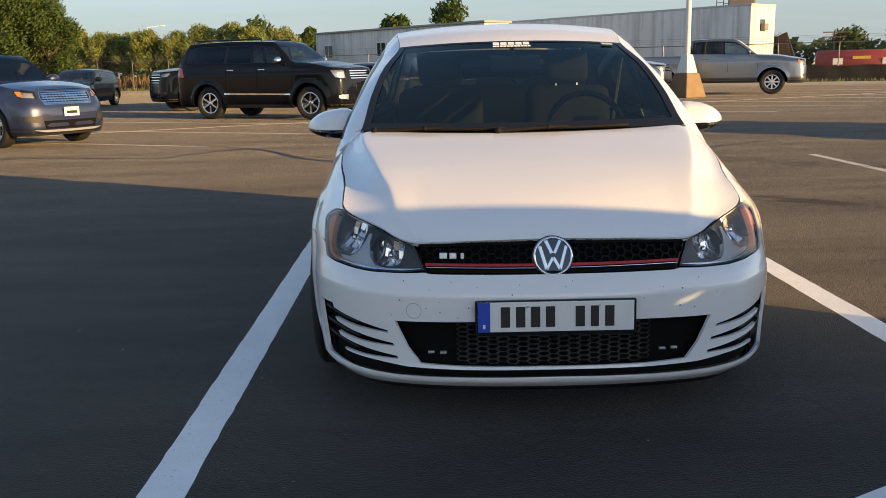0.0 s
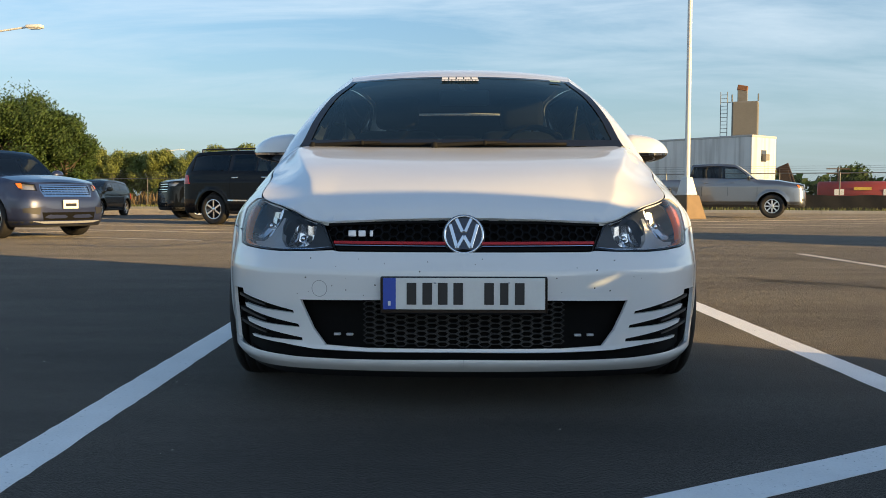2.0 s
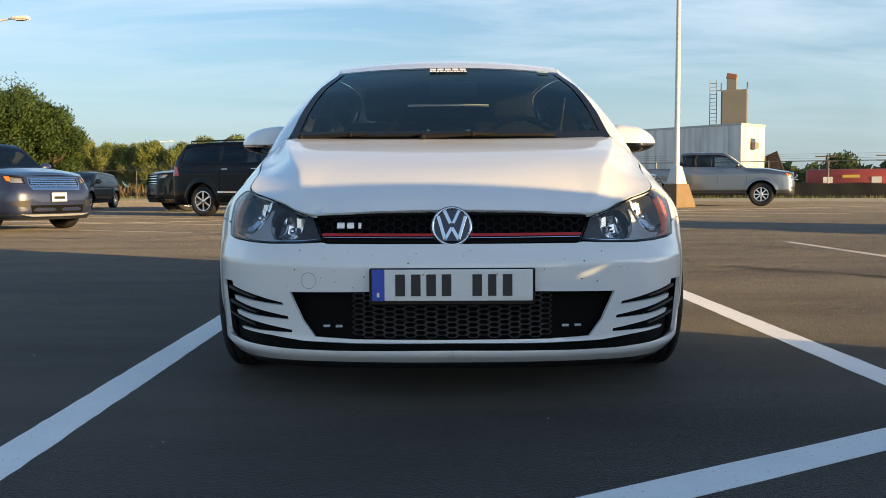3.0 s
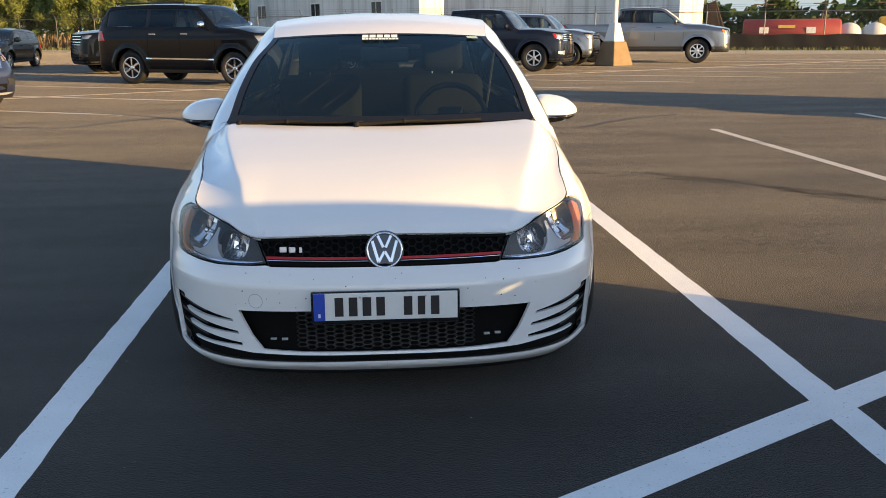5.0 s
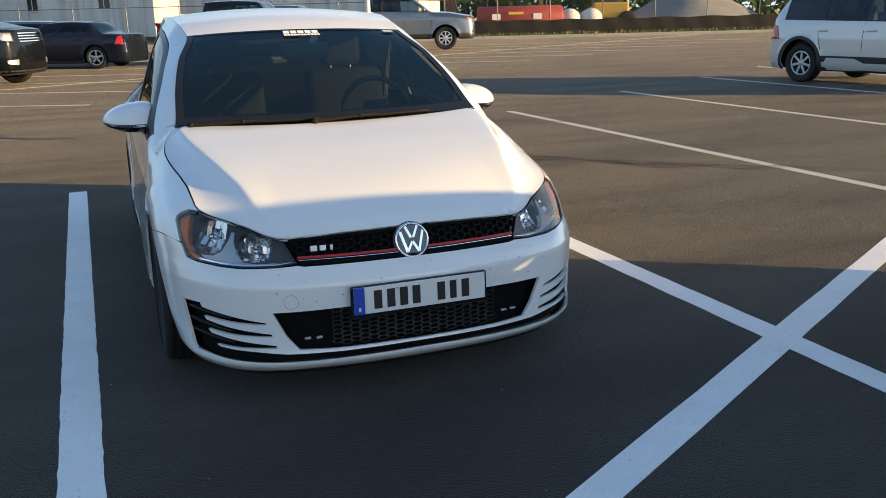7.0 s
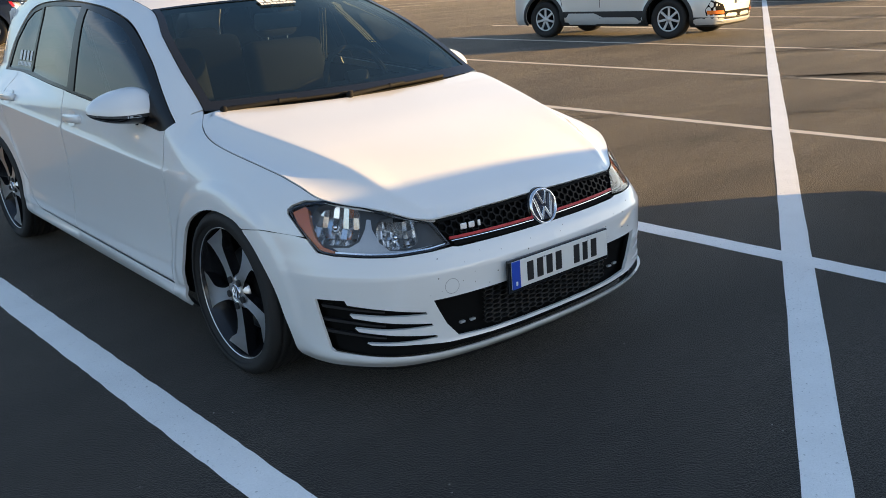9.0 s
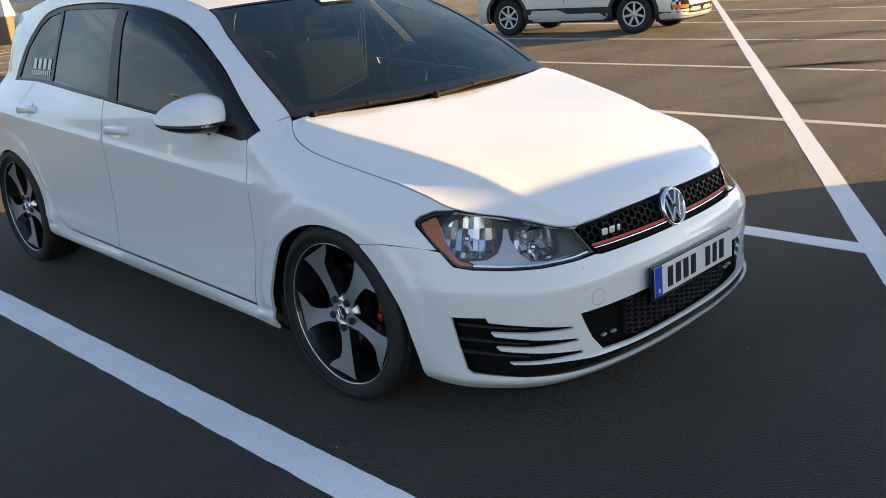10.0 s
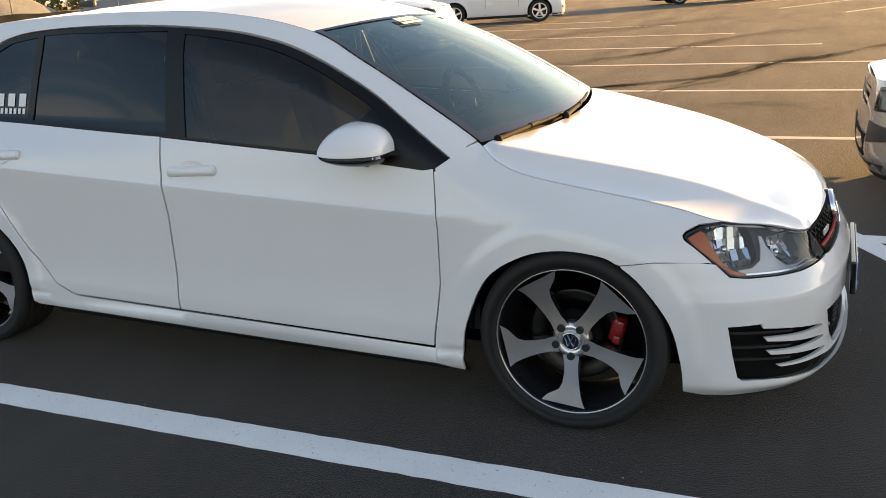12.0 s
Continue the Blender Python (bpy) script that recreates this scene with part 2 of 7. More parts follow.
def cut(outline, holes, step, guides=()):
    """Flat triangles that fill an outline but for its holes: points and index triples."""
    loops = [finely(outline, step)] + [finely(h, step) for h in holes]
    pts, edges = [], []
    for lp in loops:
        o = len(pts)
        pts += lp
        edges += [(o + i, o + (i + 1) % len(lp)) for i in range(len(lp))]
    border = np.array([p for lp in [outline] + list(holes) for p in finely(list(lp), .004)]) if guides else None
    for line in guides:
        kept = [p for p in line if inside(p, outline) and not any(inside(p, h) for h in holes) and np.min((border[:, 0] - p[0]) ** 2 + (border[:, 1] - p[1]) ** 2) > .008 ** 2]
        pts += kept
    xs, ys = [p[0] for p in outline], [p[1] for p in outline]
    rim = np.array(pts)
    nx, ny = int((max(xs) - min(xs)) / step), int((max(ys) - min(ys)) / step)
    for i in range(1, nx + 1):
        for j in range(1, ny + 1):
            p = (min(xs) + (i - 0.5 * (j % 2)) * step, min(ys) + j * step * 0.95)
            if inside(p, outline) and not any(inside(p, h) for h in holes) and np.min((rim[:, 0] - p[0]) ** 2 + (rim[:, 1] - p[1]) ** 2) > (0.45 * step) ** 2:
                pts.append(p)
    from mathutils.geometry import delaunay_2d_cdt
    v, _, f, *_ = delaunay_2d_cdt([Vector(p) for p in pts], edges, [], 0, 1e-6)
    tris = []
    for t in f:
        c = (sum(v[i].x for i in t) / 3, sum(v[i].y for i in t) / 3)
        if inside(c, outline) and not any(inside(c, h) for h in holes):
            tris.append(tuple(t))
    used = sorted({i for t in tris for i in t})
    at = {j: i for i, j in enumerate(used)}
    return [(v[i].x, v[i].y) for i in used], [tuple(at[i] for i in t) for t in tris]


def skin(fn, outline, holes=(), step=0.03, offset=0.0, depth=0.012, mirrored=(1,), free=None, guides=()):
    """A curved panel: the flat outline laid on the surface fn(u, v), with its edges turned in by depth. Gives verts, faces, normals."""
    pts, tris = cut(list(outline), [list(h) for h in holes], step, guides)
    e = 1e-3
    V, N = [], []
    for u, v in pts:
        p = np.array(fn(u, v)); a = np.array(fn(u + e, v)) - np.array(fn(u - e, v)); b = np.array(fn(u, v + e)) - np.array(fn(u, v - e))
        q = np.cross(a, b); q /= max(np.linalg.norm(q), 1e-12)
        V.append(p + q * offset); N.append(q)
    count = {}
    for t in tris:
        for i, j in ((t[0], t[1]), (t[1], t[2]), (t[2], t[0])):
            count[(i, j)] = 1
    border = [(i, j) for i, j in count if (j, i) not in count and not (free and free(pts[i]) and free(pts[j]))]
    Vo, No, Fo = list(V), list(N), [tuple(t) for t in tris]
    if depth:
        for i, j in border:
            d = V[j] - V[i]
            out = np.cross(d, N[i]); out /= max(np.linalg.norm(out), 1e-9)
            o = len(Vo)
            Vo += [V[i], V[j], V[j] - N[j] * depth, V[i] - N[i] * depth]
            No += [out] * 4
            Fo.append((o, o + 3, o + 2, o + 1))
    verts, normals, faces = [], [], []
    for s in mirrored:
        o = len(verts)
        verts += [(v[0] * s, v[1], v[2]) for v in Vo]
        normals += [(q[0] * s, q[1], q[2]) for q in No]
        faces += [tuple(o + i for i in (f if s > 0 else f[::-1])) for f in Fo]
    return verts, faces, normals


# ---- car bodies: a skin that runs round the car (arc length s) and up (height z) ----
def curve(nodes):
    """A smooth curve through (u, a, b, ...) nodes, as a function of u: monotone cubic, no overshoot."""
    xs, k, n = [q[0] for q in nodes], len(nodes[0]) - 1, len(nodes)
    h = [xs[i + 1] - xs[i] for i in range(n - 1)]
    tracks = []
    for c in range(k):
        v = [q[c + 1] for q in nodes]
        d = [(v[i + 1] - v[i]) / h[i] for i in range(n - 1)]
        m = [d[0]] + [0.0 if d[i - 1] * d[i] <= 0 else 2 * d[i - 1] * d[i] / (d[i - 1] + d[i]) for i in range(1, n - 1)] + [d[-1]]
        tracks.append((v, m))

    def f(u):
        u = min(max(u, xs[0]), xs[-1])
        i = 0
        while i < n - 2 and u > xs[i + 1]:
            i += 1
        t = (u - xs[i]) / h[i]
        t2, t3 = t * t, t * t * t
        r = [(2 * t3 - 3 * t2 + 1) * v[i] + (t3 - 2 * t2 + t) * h[i] * m[i] + (3 * t2 - 2 * t3) * v[i + 1] + (t3 - t2) * h[i] * m[i + 1] for v, m in tracks]
        return r[0] if k == 1 else r
    return f


def spline(pts, per=12):
    """Catmull-Rom through points, finely sampled."""
    P = [np.array(p, float) for p in pts]
    P = [2 * P[0] - P[1]] + P + [2 * P[-1] - P[-2]]
    out = []
    for i in range(1, len(P) - 2):
        for j in range(per):
            t = j / per
            a, b, c, d = P[i - 1:i + 3]
            out.append(.5 * (2 * b + (c - a) * t + (2 * a - 5 * b + 4 * c - d) * t * t + (3 * b - a - 3 * c + d) * t ** 3))
    out.append(P[-2])
    return out


def smooth(a, b, x):
    t = min(max((x - a) / (b - a), 0), 1)
    return t * t * (3 - 2 * t)


class Skin:
    """Half a car body: its plan outline from the nose round to the tail, insets by height at the nose and on the flank, and the upper edge where bonnet, screen and roof begin."""

    def __init__(self, outline, d_front, d_side, rim, blend, narrow=(0, 1, 0, 1, 0), soft=.16, fold=None, arches=(), flare=.009):
        self.p = spline(outline)
        self.l = [0.0]
        for a, b in zip(self.p, self.p[1:]):
            self.l.append(self.l[-1] + float(np.hypot(*(b - a))))
        self.length, self.far = self.l[-1], outline[-1][1]
        self.d_front, self.d_side, self.blend, self.narrow, self.soft = curve(d_front), curve(d_side), blend, narrow, soft
        self.fold, self.arches, self.flare = (curve(fold) if fold else None), arches, flare
        nodes = []
        for x, y, z in rim:
            if y < .5:
                s = min(np.linspace(0, self.s_at(.9), 400), key=lambda q: abs((y - self.plan(q)[1]) * self.plan(q)[2] - (x - self.plan(q)[0]) * self.plan(q)[3]))
            elif y > self.far - .335:
                s = self.s_near(x, y)
            else:
                s = self.s_at(y)
            px, py, nx, ny = self.plan(s)
            nodes.append((s, (px - x) * nx + (py - y) * ny, z))
        nodes.sort()
        self.edge_at = curve([e for i, e in enumerate(nodes) if i == 0 or e[0] - nodes[i - 1][0] > .01])

    def plan(self, s):
        """Place on the outline and the way outward."""
        i = min(max(int(np.searchsorted(self.l, s)) - 1, 0), len(self.l) - 2)
        t = (s - self.l[i]) / (self.l[i + 1] - self.l[i])
        p = self.p[i] * (1 - t) + self.p[i + 1] * t

        def tangent(j):
            d = self.p[min(j + 1, len(self.p) - 1)] - self.p[max(j - 1, 0)]
            return d / np.hypot(*d)
        d = tangent(i) * (1 - t) + tangent(i + 1) * t
        d /= np.hypot(*d)
        return p[0], p[1], d[1], -d[0]

    def s_near(self, x, y):
        return self.l[int(np.argmin([(p[0] - x) ** 2 + (p[1] - y) ** 2 for p in self.p]))]

    def s_at(self, y):
        """Arc length on the flank at that y."""
        j = [i for i, p in enumerate(self.p) if p[0] > .5]
        k = min(j, key=lambda i: abs(self.p[i][1] - y))
        i = k if self.p[k][1] <= y else k - 1
        t = (y - self.p[i][1]) / max(self.p[i + 1][1] - self.p[i][1], 1e-6)
        return self.l[i] + t * (self.l[i + 1] - self.l[i])

    def side(self, s, z):
        px, py, nx, ny = self.plan(s)
        de, ze = self.edge_at(s)
        w = smooth(self.blend[0], self.blend[1], s) * (1 - smooth(self.length - 1.0, self.length - .5, s) * .6)
        y0, y1, z0, z1, amount = self.narrow

        def base(zz):
            flank = self.d_side(zz)
            if self.fold and py > .95:
                k = smooth(.92, 1.25, py) * (1 - smooth(self.far - .6, self.far - .1, py))
                zf = zz - .05 * (py - 1.9) * smooth(.52, .62, zz) * (1 - smooth(.84, .95, zz)) - .02 * (py - 1.27) * (1 - smooth(.28, .38, zz))
                flank = flank * (1 - k) + self.fold(zf) * k
            flare = sum(self.flare * (1 - smooth(r0, r1, math.hypot(py - cy, zz - cz))) for cy, cz, r0, r1 in self.arches) * w * smooth(.22, .34, zz)
            return self.d_front(zz) * (1 - w) + flank * w - flare + amount * smooth(y0, y1, py) * smooth(z0, z1, zz)
        h = self.soft
        d = base(z) + (de - base(ze)) * min(max((z - ze + h) / h, 0), 1) ** 2
        return np.array((px - nx * d, py - ny * d, z))

    def edge(self, s):
        return self.side(s, self.edge_at(s)[1])


HATCH = Skin(
    [(0, -.035), (.20, -.028), (.40, -.003), (.55, .04), (.66, .105), (.745, .20), (.81, .31), (.848, .45), (.87, .60), (.88, .80), (.885, 1.1), (.887, 1.6), (.887, 2.4), (.888, 3.1), (.886, 3.5), (.856, 3.85), (.775, 4.08), (.60, 4.185), (.35, 4.22), (0, 4.235)],
    [(.12, .06), (.15, .035), (.17, .010), (.195, -.012), (.235, .0), (.30, .003), (.38, .0), (.462, .0), (.478, .002), (.492, .009), (.512, .020), (.545, .046), (.60, .075), (.64, .098), (.72, .14), (.8, .2)],
    [(.12, .08), (.15, .06), (.19, .035), (.25, .015), (.35, .004), (.45, 0), (.55, .002), (.62, .008), (.66, .012), (.70, .016), (.80, .032), (.88, .047), (.95, .066), (1.05, .098), (1.15, .133), (1.25, .172), (1.35, .218), (1.40, .25), (1.46, .30)],
    [(0, .055, .640), (.25, .068, .638), (.45, .10, .632), (.58, .20, .67), (.718, .365, .717), (.728, .47, .748), (.732, .56, .771), (.745, .66, .789), (.761, .75, .808), (.774, .85, .828), (.780, .94, .848), (.776, 1.0, .866), (.756, 1.07, .898), (.734, 1.10, .92), (.713, 1.13, .94), (.683, 1.35, 1.075), (.637, 1.58, 1.2), (.565, 1.83, 1.31), (.585, 2.08, 1.372), (.598, 2.35, 1.402), (.598, 2.8, 1.41), (.575, 3.3, 1.395), (.53, 3.75, 1.35), (.52, 3.98, 1.28), (.53, 4.08, 1.0), (.35, 4.15, .98), (0, 4.17, .97)],
    (.62, 1.25), (2.2, 3.4, .86, 1.02, .085), .16,
    [(.12, .07), (.15, .045), (.18, .014), (.205, .002), (.222, -.004), (.240, .004), (.252, .008), (.27, .003), (.32, .0035), (.38, .010), (.44, .0145), (.50, .016), (.60, .0168), (.70, .0163), (.745, .0150), (.7525, .0152), (.762, .0195), (.80, .0305), (.88, .047), (.95, .066), (1.05, .098), (1.15, .133), (1.25, .172), (1.35, .218), (1.40, .25), (1.46, .30)],
    ((.80, .30, .395, .44), (3.52, .30, .41, .455)))
side, edge, plan, s_at, EDGEF, SLEN = HATCH.side, HATCH.edge, HATCH.plan, HATCH.s_at, HATCH.edge_at, HATCH.length


CAR = thing("hatchback_car", pose(0, 0, 0, 0, 0, -1.0), "glossy white five-door hatchback parked nose-out in a marked stall", "car")
HOOD_MID = curve([(.055, .642), (.075, .664), (.10, .682), (.2, .728), (.35, .78), (.5, .82), (.7, .866), (.9, .906), (1.0, .926), (1.2, .955)])
HOOD_RIDGE = curve([(.05, .44), (.10, .45), (.23, .512), (.41, .553), (.55, .597), (.75, .648), (.94, .692), (1.1, .715), (1.2, .72)])
HOOD_RIM = [edge(i / 200 * s_at(1.13)) for i in range(201)]
SHUT = np.array([p for p in HOOD_RIM if p[1] >= .10])


def hood_skin(x, y):
    """The bonnet: a flat middle, a folded ridge line, and shoulders that fall to the shut line."""
    a = abs(x)
    near = min(a / .45, 1) ** 2 * (1 - smooth(.12, .6, y))
    hc = HOOD_MID(max(y - .045 * near, .055)) - .008 * near
    xe, he = float(np.interp(y, SHUT[:, 1], SHUT[:, 0])), float(np.interp(y, SHUT[:, 1], SHUT[:, 2]))
    xr = min(HOOD_RIDGE(y), xe - .045)
    drop = max(hc - he, 0)
    crown = drop * .10
    t = a - xr
    past = min(.5 * (t + math.sqrt(t * t + .00005)) / (xe - xr), 1)
    return np.array((x, y, hc - crown * min(a / xr, 1) ** 2 - (drop - crown) * (1 - (1 - past) ** 2.0)))


def windscreen(u, v):
    """u from -1 to 1 across, v from 0 at the cowl to 1 at the roof."""
    e = edge(s_at(1.125 + .70 * v))
    c = np.array((0, 1.02 + .745 * v, .932 + .396 * v + .022 * math.sin(math.pi * v)))
    return np.array((u * e[0], c[1] + (e[1] - c[1]) * u * u, c[2] + (e[2] - c[2]) * abs(u) ** 2.2))


def roof_skin(u, v):
    e = edge(s_at(1.825 + 1.925 * v))
    y = 1.765 + 1.985 * v
    crown = .018 + .022 * math.sin(math.pi * min(v * 1.3, 1)) 
    return np.array((u * e[0], y + (e[1] - y) * u * u, e[2] + crown * (1 - abs(u) ** 2.2)))


def tail_skin(u, v):
    a = roof_skin(u, 1.0)
    b = np.array((u * .53, 4.10 + .05 * (1 - u * u), .99))
    p = a + (b - a) * v
    p[1] += .05 * math.sin(math.pi * v) + (.04 if v < .08 else 0)
    return p


LAMP = [(1.066, .670), (1.070, .679), (1.062, .687), (1.02, .7025), (.937, .711), (.784, .688), (.68, .666), (.596, .648), (.488, .624), (.478, .614), (.436, .549), (.51, .541), (.645, .538), (.761, .541), (.864, .547), (.905, .552), (.928, .560), (.971, .594), (1.029, .64)]
GRILLE = [(0, .639), (.25, .637), (.474, .628), (.428, .546), (.41, .541), (0, .541)]
INTAKE = [(.532, .383), (.26, .388), (0, .388), (0, .235), (.31, .235), (.445, .241), (.488, .292), (.515, .345)]
VENT = [(0, .225), (.30, .2235), (.487, .227), (.60, .238), (.75, .246), (.764, .253), (.66, .2505), (.525, .2505), (.527, .260), (.66, .276), (.789, .292), (.802, .305), (.69, .297), (.537, .293), (.542, .303), (.69, .323), (.805, .340),
        (.816, .353), (.70, .345), (.556, .338), (.561, .347), (.70, .370), (.822, .386), (.83, .402), (.938, .402), (.918, .303), (.898, .226), (.882, .216), (.74, .208), (.532, .200), (.379, .199), (0, .2025)]
ARCH = [tuple(map(float, p)) for p in spline([(1.802, .17), (1.798, .25), (1.772, .378), (1.70, .523), (1.58, .604), (1.455, .632), (1.33, .622), (1.268, .594), (1.198, .535), (1.112, .41), (1.075, .27), (1.064, .165)], 5)]
SEAM_AT = min(range(len(ARCH)), key=lambda i: math.hypot(ARCH[i][0] - 1.268, ARCH[i][1] - .594))
BUMPER = [(0, .158), (.39, .157), (.64, .154), (.90, .150), (1.0, .152)] + ARCH[:SEAM_AT:-1] + [(1.264, .595), (1.17, .6065), (1.025, .6015), (.976, .594), (.930, .553), (.866, .543), (.761, .537), (.645, .534), (.51, .537), (.434, .541), (.41, .537), (0, .537)]


def top_line(a, b, n, down=0.0):
    return [(a + (b - a) * i / n, EDGEF(a + (b - a) * i / n)[1] - down) for i in range(n + 1)]


FENDER = top_line(.945, 1.775, 36, .003) + [(1.80, .93), (1.884, .872), (1.867, .68), (1.867, .485), (1.899, .250), (1.90, .19)] + ARCH[:SEAM_AT] + [(1.267, .5975), (1.17, .609), (.988, .6005), (1.036, .640), (1.073, .667), (1.0775, .680), (1.067, .692), (1.023, .708)]
FRONT_DOOR = [(1.893, .87), (1.876, .68), (1.876, .485), (1.908, .256), (2.998, .281), (2.996, .40), (2.997, .66), (3.028, .951), (2.35, .906), (1.93, .864)]
REAR_DOOR = [(3.036, .953), (3.005, .66), (3.004, .40), (3.006, .281), (3.54, .294), (3.64, .335), (3.765, .473), (3.89, .65), (3.96, .80), (3.99, .989)]
WINDOW_TOP = [tuple(map(float, p)) for p in spline([(1.833, .878), (1.838, .893), (1.853, .906), (2.007, 1.011), (2.175, 1.118), (2.401, 1.224), (2.604, 1.292), (2.856, 1.335), (3.269, 1.358), (3.707, 1.352), (3.95, 1.325), (4.08, 1.27), (4.22, 1.15), (4.30, 1.03)], 7)]
WINDOWS = [(4.30, .988), (4.0, .992), (3.033, .955), (2.346, .909), (1.93, .863), (1.865, .860), (1.842, .866)] + WINDOW_TOP


def grown(line, by):
    """A line moved to its left."""
    out = []
    for i, p in enumerate(line):
        q, r = line[max(i - 1, 0)], line[min(i + 1, len(line) - 1)]
        dx, dz = r[0] - q[0], r[1] - q[1]
        l = math.hypot(dx, dz)
        out.append((p[0] - dz / l * by, p[1] + dx / l * by))
    return out


PANE_FRONT = [(2.06, .899), (2.915, .956), (2.972, 1.326)] + [tuple(map(float, p)) for p in spline([(2.82, 1.307), (2.61, 1.270), (2.41, 1.203), (2.20, 1.10), (2.07, 1.02)], 5)]
PANE_REAR = [(3.012, .968), (3.775, .998), (3.758, 1.333), (3.6, 1.338), (3.06, 1.338)]
PANE_QUARTER = [(3.812, 1.001), (4.27, 1.002), (4.19, 1.15), (4.06, 1.26), (3.95, 1.305), (3.794, 1.327)]
SIDE_OPENING = [(1.888, .862), (1.871, .68), (1.871, .485), (1.902, .247), (3.002, .272), (3.542, .285), (3.645, .332), (3.77, .470), (3.895, .648), (3.965, .80), (3.995, .989), (4.303, .985)] + grown(WINDOW_TOP, .005)[::-1] + [(1.838, .860), (1.862, .853)]
REAR_ARCH = [(4.16 + .372 * math.cos(radians(a)), .30 + .335 * math.sin(radians(a))) for a in range(-10, 191, 10)]
BODY_SIDE = [(1.902, .19), (2.8, .206), (3.77, .228)] + REAR_ARCH[::-1] + [(4.6, .21), (5.0, .20), (SLEN, .20)] + top_line(SLEN, 1.78, 150, .001) + [(1.803, .933)]
at_middle = lambda p: p[0] < 1e-4 or p[0] > SLEN - 1e-4




def put_skin(name, fn, outline, holes, mat, sides, step=.032, offset=0.0, depth=.012, label="", parent=CAR, joined=False, guides=()):
    made = []
    for group in ([sides] if joined else [(s,) for s in sides]):
        v, f, q = skin(fn, outline, holes, step, offset, depth, group, at_middle, guides)
        made.append(solid(name, v, f, mat, parent, label, q))
    return made


BOTH = (1, -1)
steps = lambda a, b, d: [a + d * i for i in range(int((b - a) / d) + 1)]
CREASE = [[(s, z + .05 * (s - .64 - 1.9)) for s in steps(1.55, 4.4, .022)] for z in (.735, .7455, .7525, .757, .762, .775, .79)] + [[(s, z + .02 * (s - 1.91)) for s in steps(1.8, 3.8, .025)] for z in (.252, .27, .295, .32, .36)]
FLARE = [[(cs + r * math.cos(radians(a)), .30 + r * math.sin(radians(a))) for a in range(-15, 196, 3)] for cs in (1.443, 4.16) for r in (.385, .40, .41, .42, .43, .44, .455)]
put_skin("front_bumper", side, BUMPER, [INTAKE, VENT], WHITE_PAINT, BOTH, .025, joined=True, guides=FLARE + [[(q, z) for q in steps(.01, 1.1, .02)] for z in (.462, .471, .478, .485, .492, .502, .512, .525)])
put_skin("fender", side, FENDER, [], WHITE_PAINT, BOTH, .022, guides=FLARE)
put_skin("front_door", side, FRONT_DOOR, [], WHITE_PAINT, BOTH, .03, guides=CREASE)
put_skin("rear_door", side, REAR_DOOR, [], WHITE_PAINT, BOTH, .03, guides=CREASE)
put_skin("body_side", side, BODY_SIDE, [SIDE_OPENING], WHITE_PAINT, BOTH, .035, depth=.02, guides=CREASE + FLARE)
put_skin("window_surround", side, WINDOWS, [PANE_FRONT, PANE_REAR, PANE_QUARTER], WINDOW_TRIM, BOTH, .04, -.005, .01, "gloss black window surround")
for shape in (PANE_FRONT, PANE_REAR, PANE_QUARTER):
    put_skin("side_window", side, shape, [], DOOR_GLASS if shape is PANE_FRONT else TINTED_GLASS, BOTH, .018, -.009, 0, "dark tinted side glass")
# dark shell behind the gaps and openings
SHELL = [(0, .17), (.6, .165), (1.055, .18), (1.07, .25), (1.10, .40), (1.18, .53), (1.26, .603), (1.33, .630), (1.46, .638), (1.58, .61), (1.705, .53), (1.78, .378), (1.81, .2), (3.775, .245)] + REAR_ARCH[::-1] + [(4.6, .23), (SLEN, .22), (SLEN, .92), (4.4, .965), (4.0, .97), (3.03, .935), (2.35, .888), (1.93, .846), (1.83, .846), (1.79, .90)] + top_line(1.74, 0, 32, .012)
put_skin("inner_shell", side, SHELL, [LAMP], DEEP_BLACK, BOTH, .04, -.045, 0, joined=True)

# bonnet, roof, tail
hood_line = [(HOOD_RIM[i][0], HOOD_RIM[i][1]) for i in range(0, 199, 2)]
hood_line = [(max(x - .0026, 0), y + .0022) for x, y in hood_line]
hood_half = hood_line + [(.713 * (1 - i / 10), 1.0 + .115 * (1 - i / 10) ** 2) for i in range(0, 11)]
hood_full = hood_half + [(-x, y) for x, y in hood_half[::-1] if x > 1e-6]
v, f, q = skin(hood_skin, hood_full, [], .026, 0, .014, guides=[[(g * (HOOD_RIDGE(y) + o), y) for y in steps(.09, 1.1, .014)] for g in BOTH for o in (-.03, -.015, -.006, 0, .006, .015, .03)])
solid("hood", v, f, WHITE_PAINT, CAR, "", q)
for sg in BOTH:
    V = []
    for p in HOOD_RIM[24:199]:
        V += [(sg * (p[0] + .0005), p[1] - .001, p[2] - .0045), (sg * (p[0] - .0045), p[1] + .0035, p[2] - .0045)]
    solid("hood_gap", V, [(2 * i, 2 * i + 1, 2 * i + 3, 2 * i + 2) for i in range(len(V) // 2 - 1)], DEEP_BLACK, CAR, "dark shut line", None, False)
v, f = sheet(lambda a, b: roof_skin(2 * a - 1, b), 32, 90)
solid("roof", v, f, WHITE_PAINT, CAR)
v, f = sheet(lambda a, b: roof_skin(2 * a - 1, b) - np.array((0, 0, .03)), 12, 16)
solid("headliner", v, f, HEADLINER, CAR)
is_pane = lambda a, b: abs(2 * a - 1) < .86 and .12 < b < .86
v, f = sheet(lambda a, b: tail_skin(2 * a - 1, b), 28, 28, lambda a, b: not is_pane(a, b))
solid("tailgate", v, f, WHITE_PAINT, CAR)
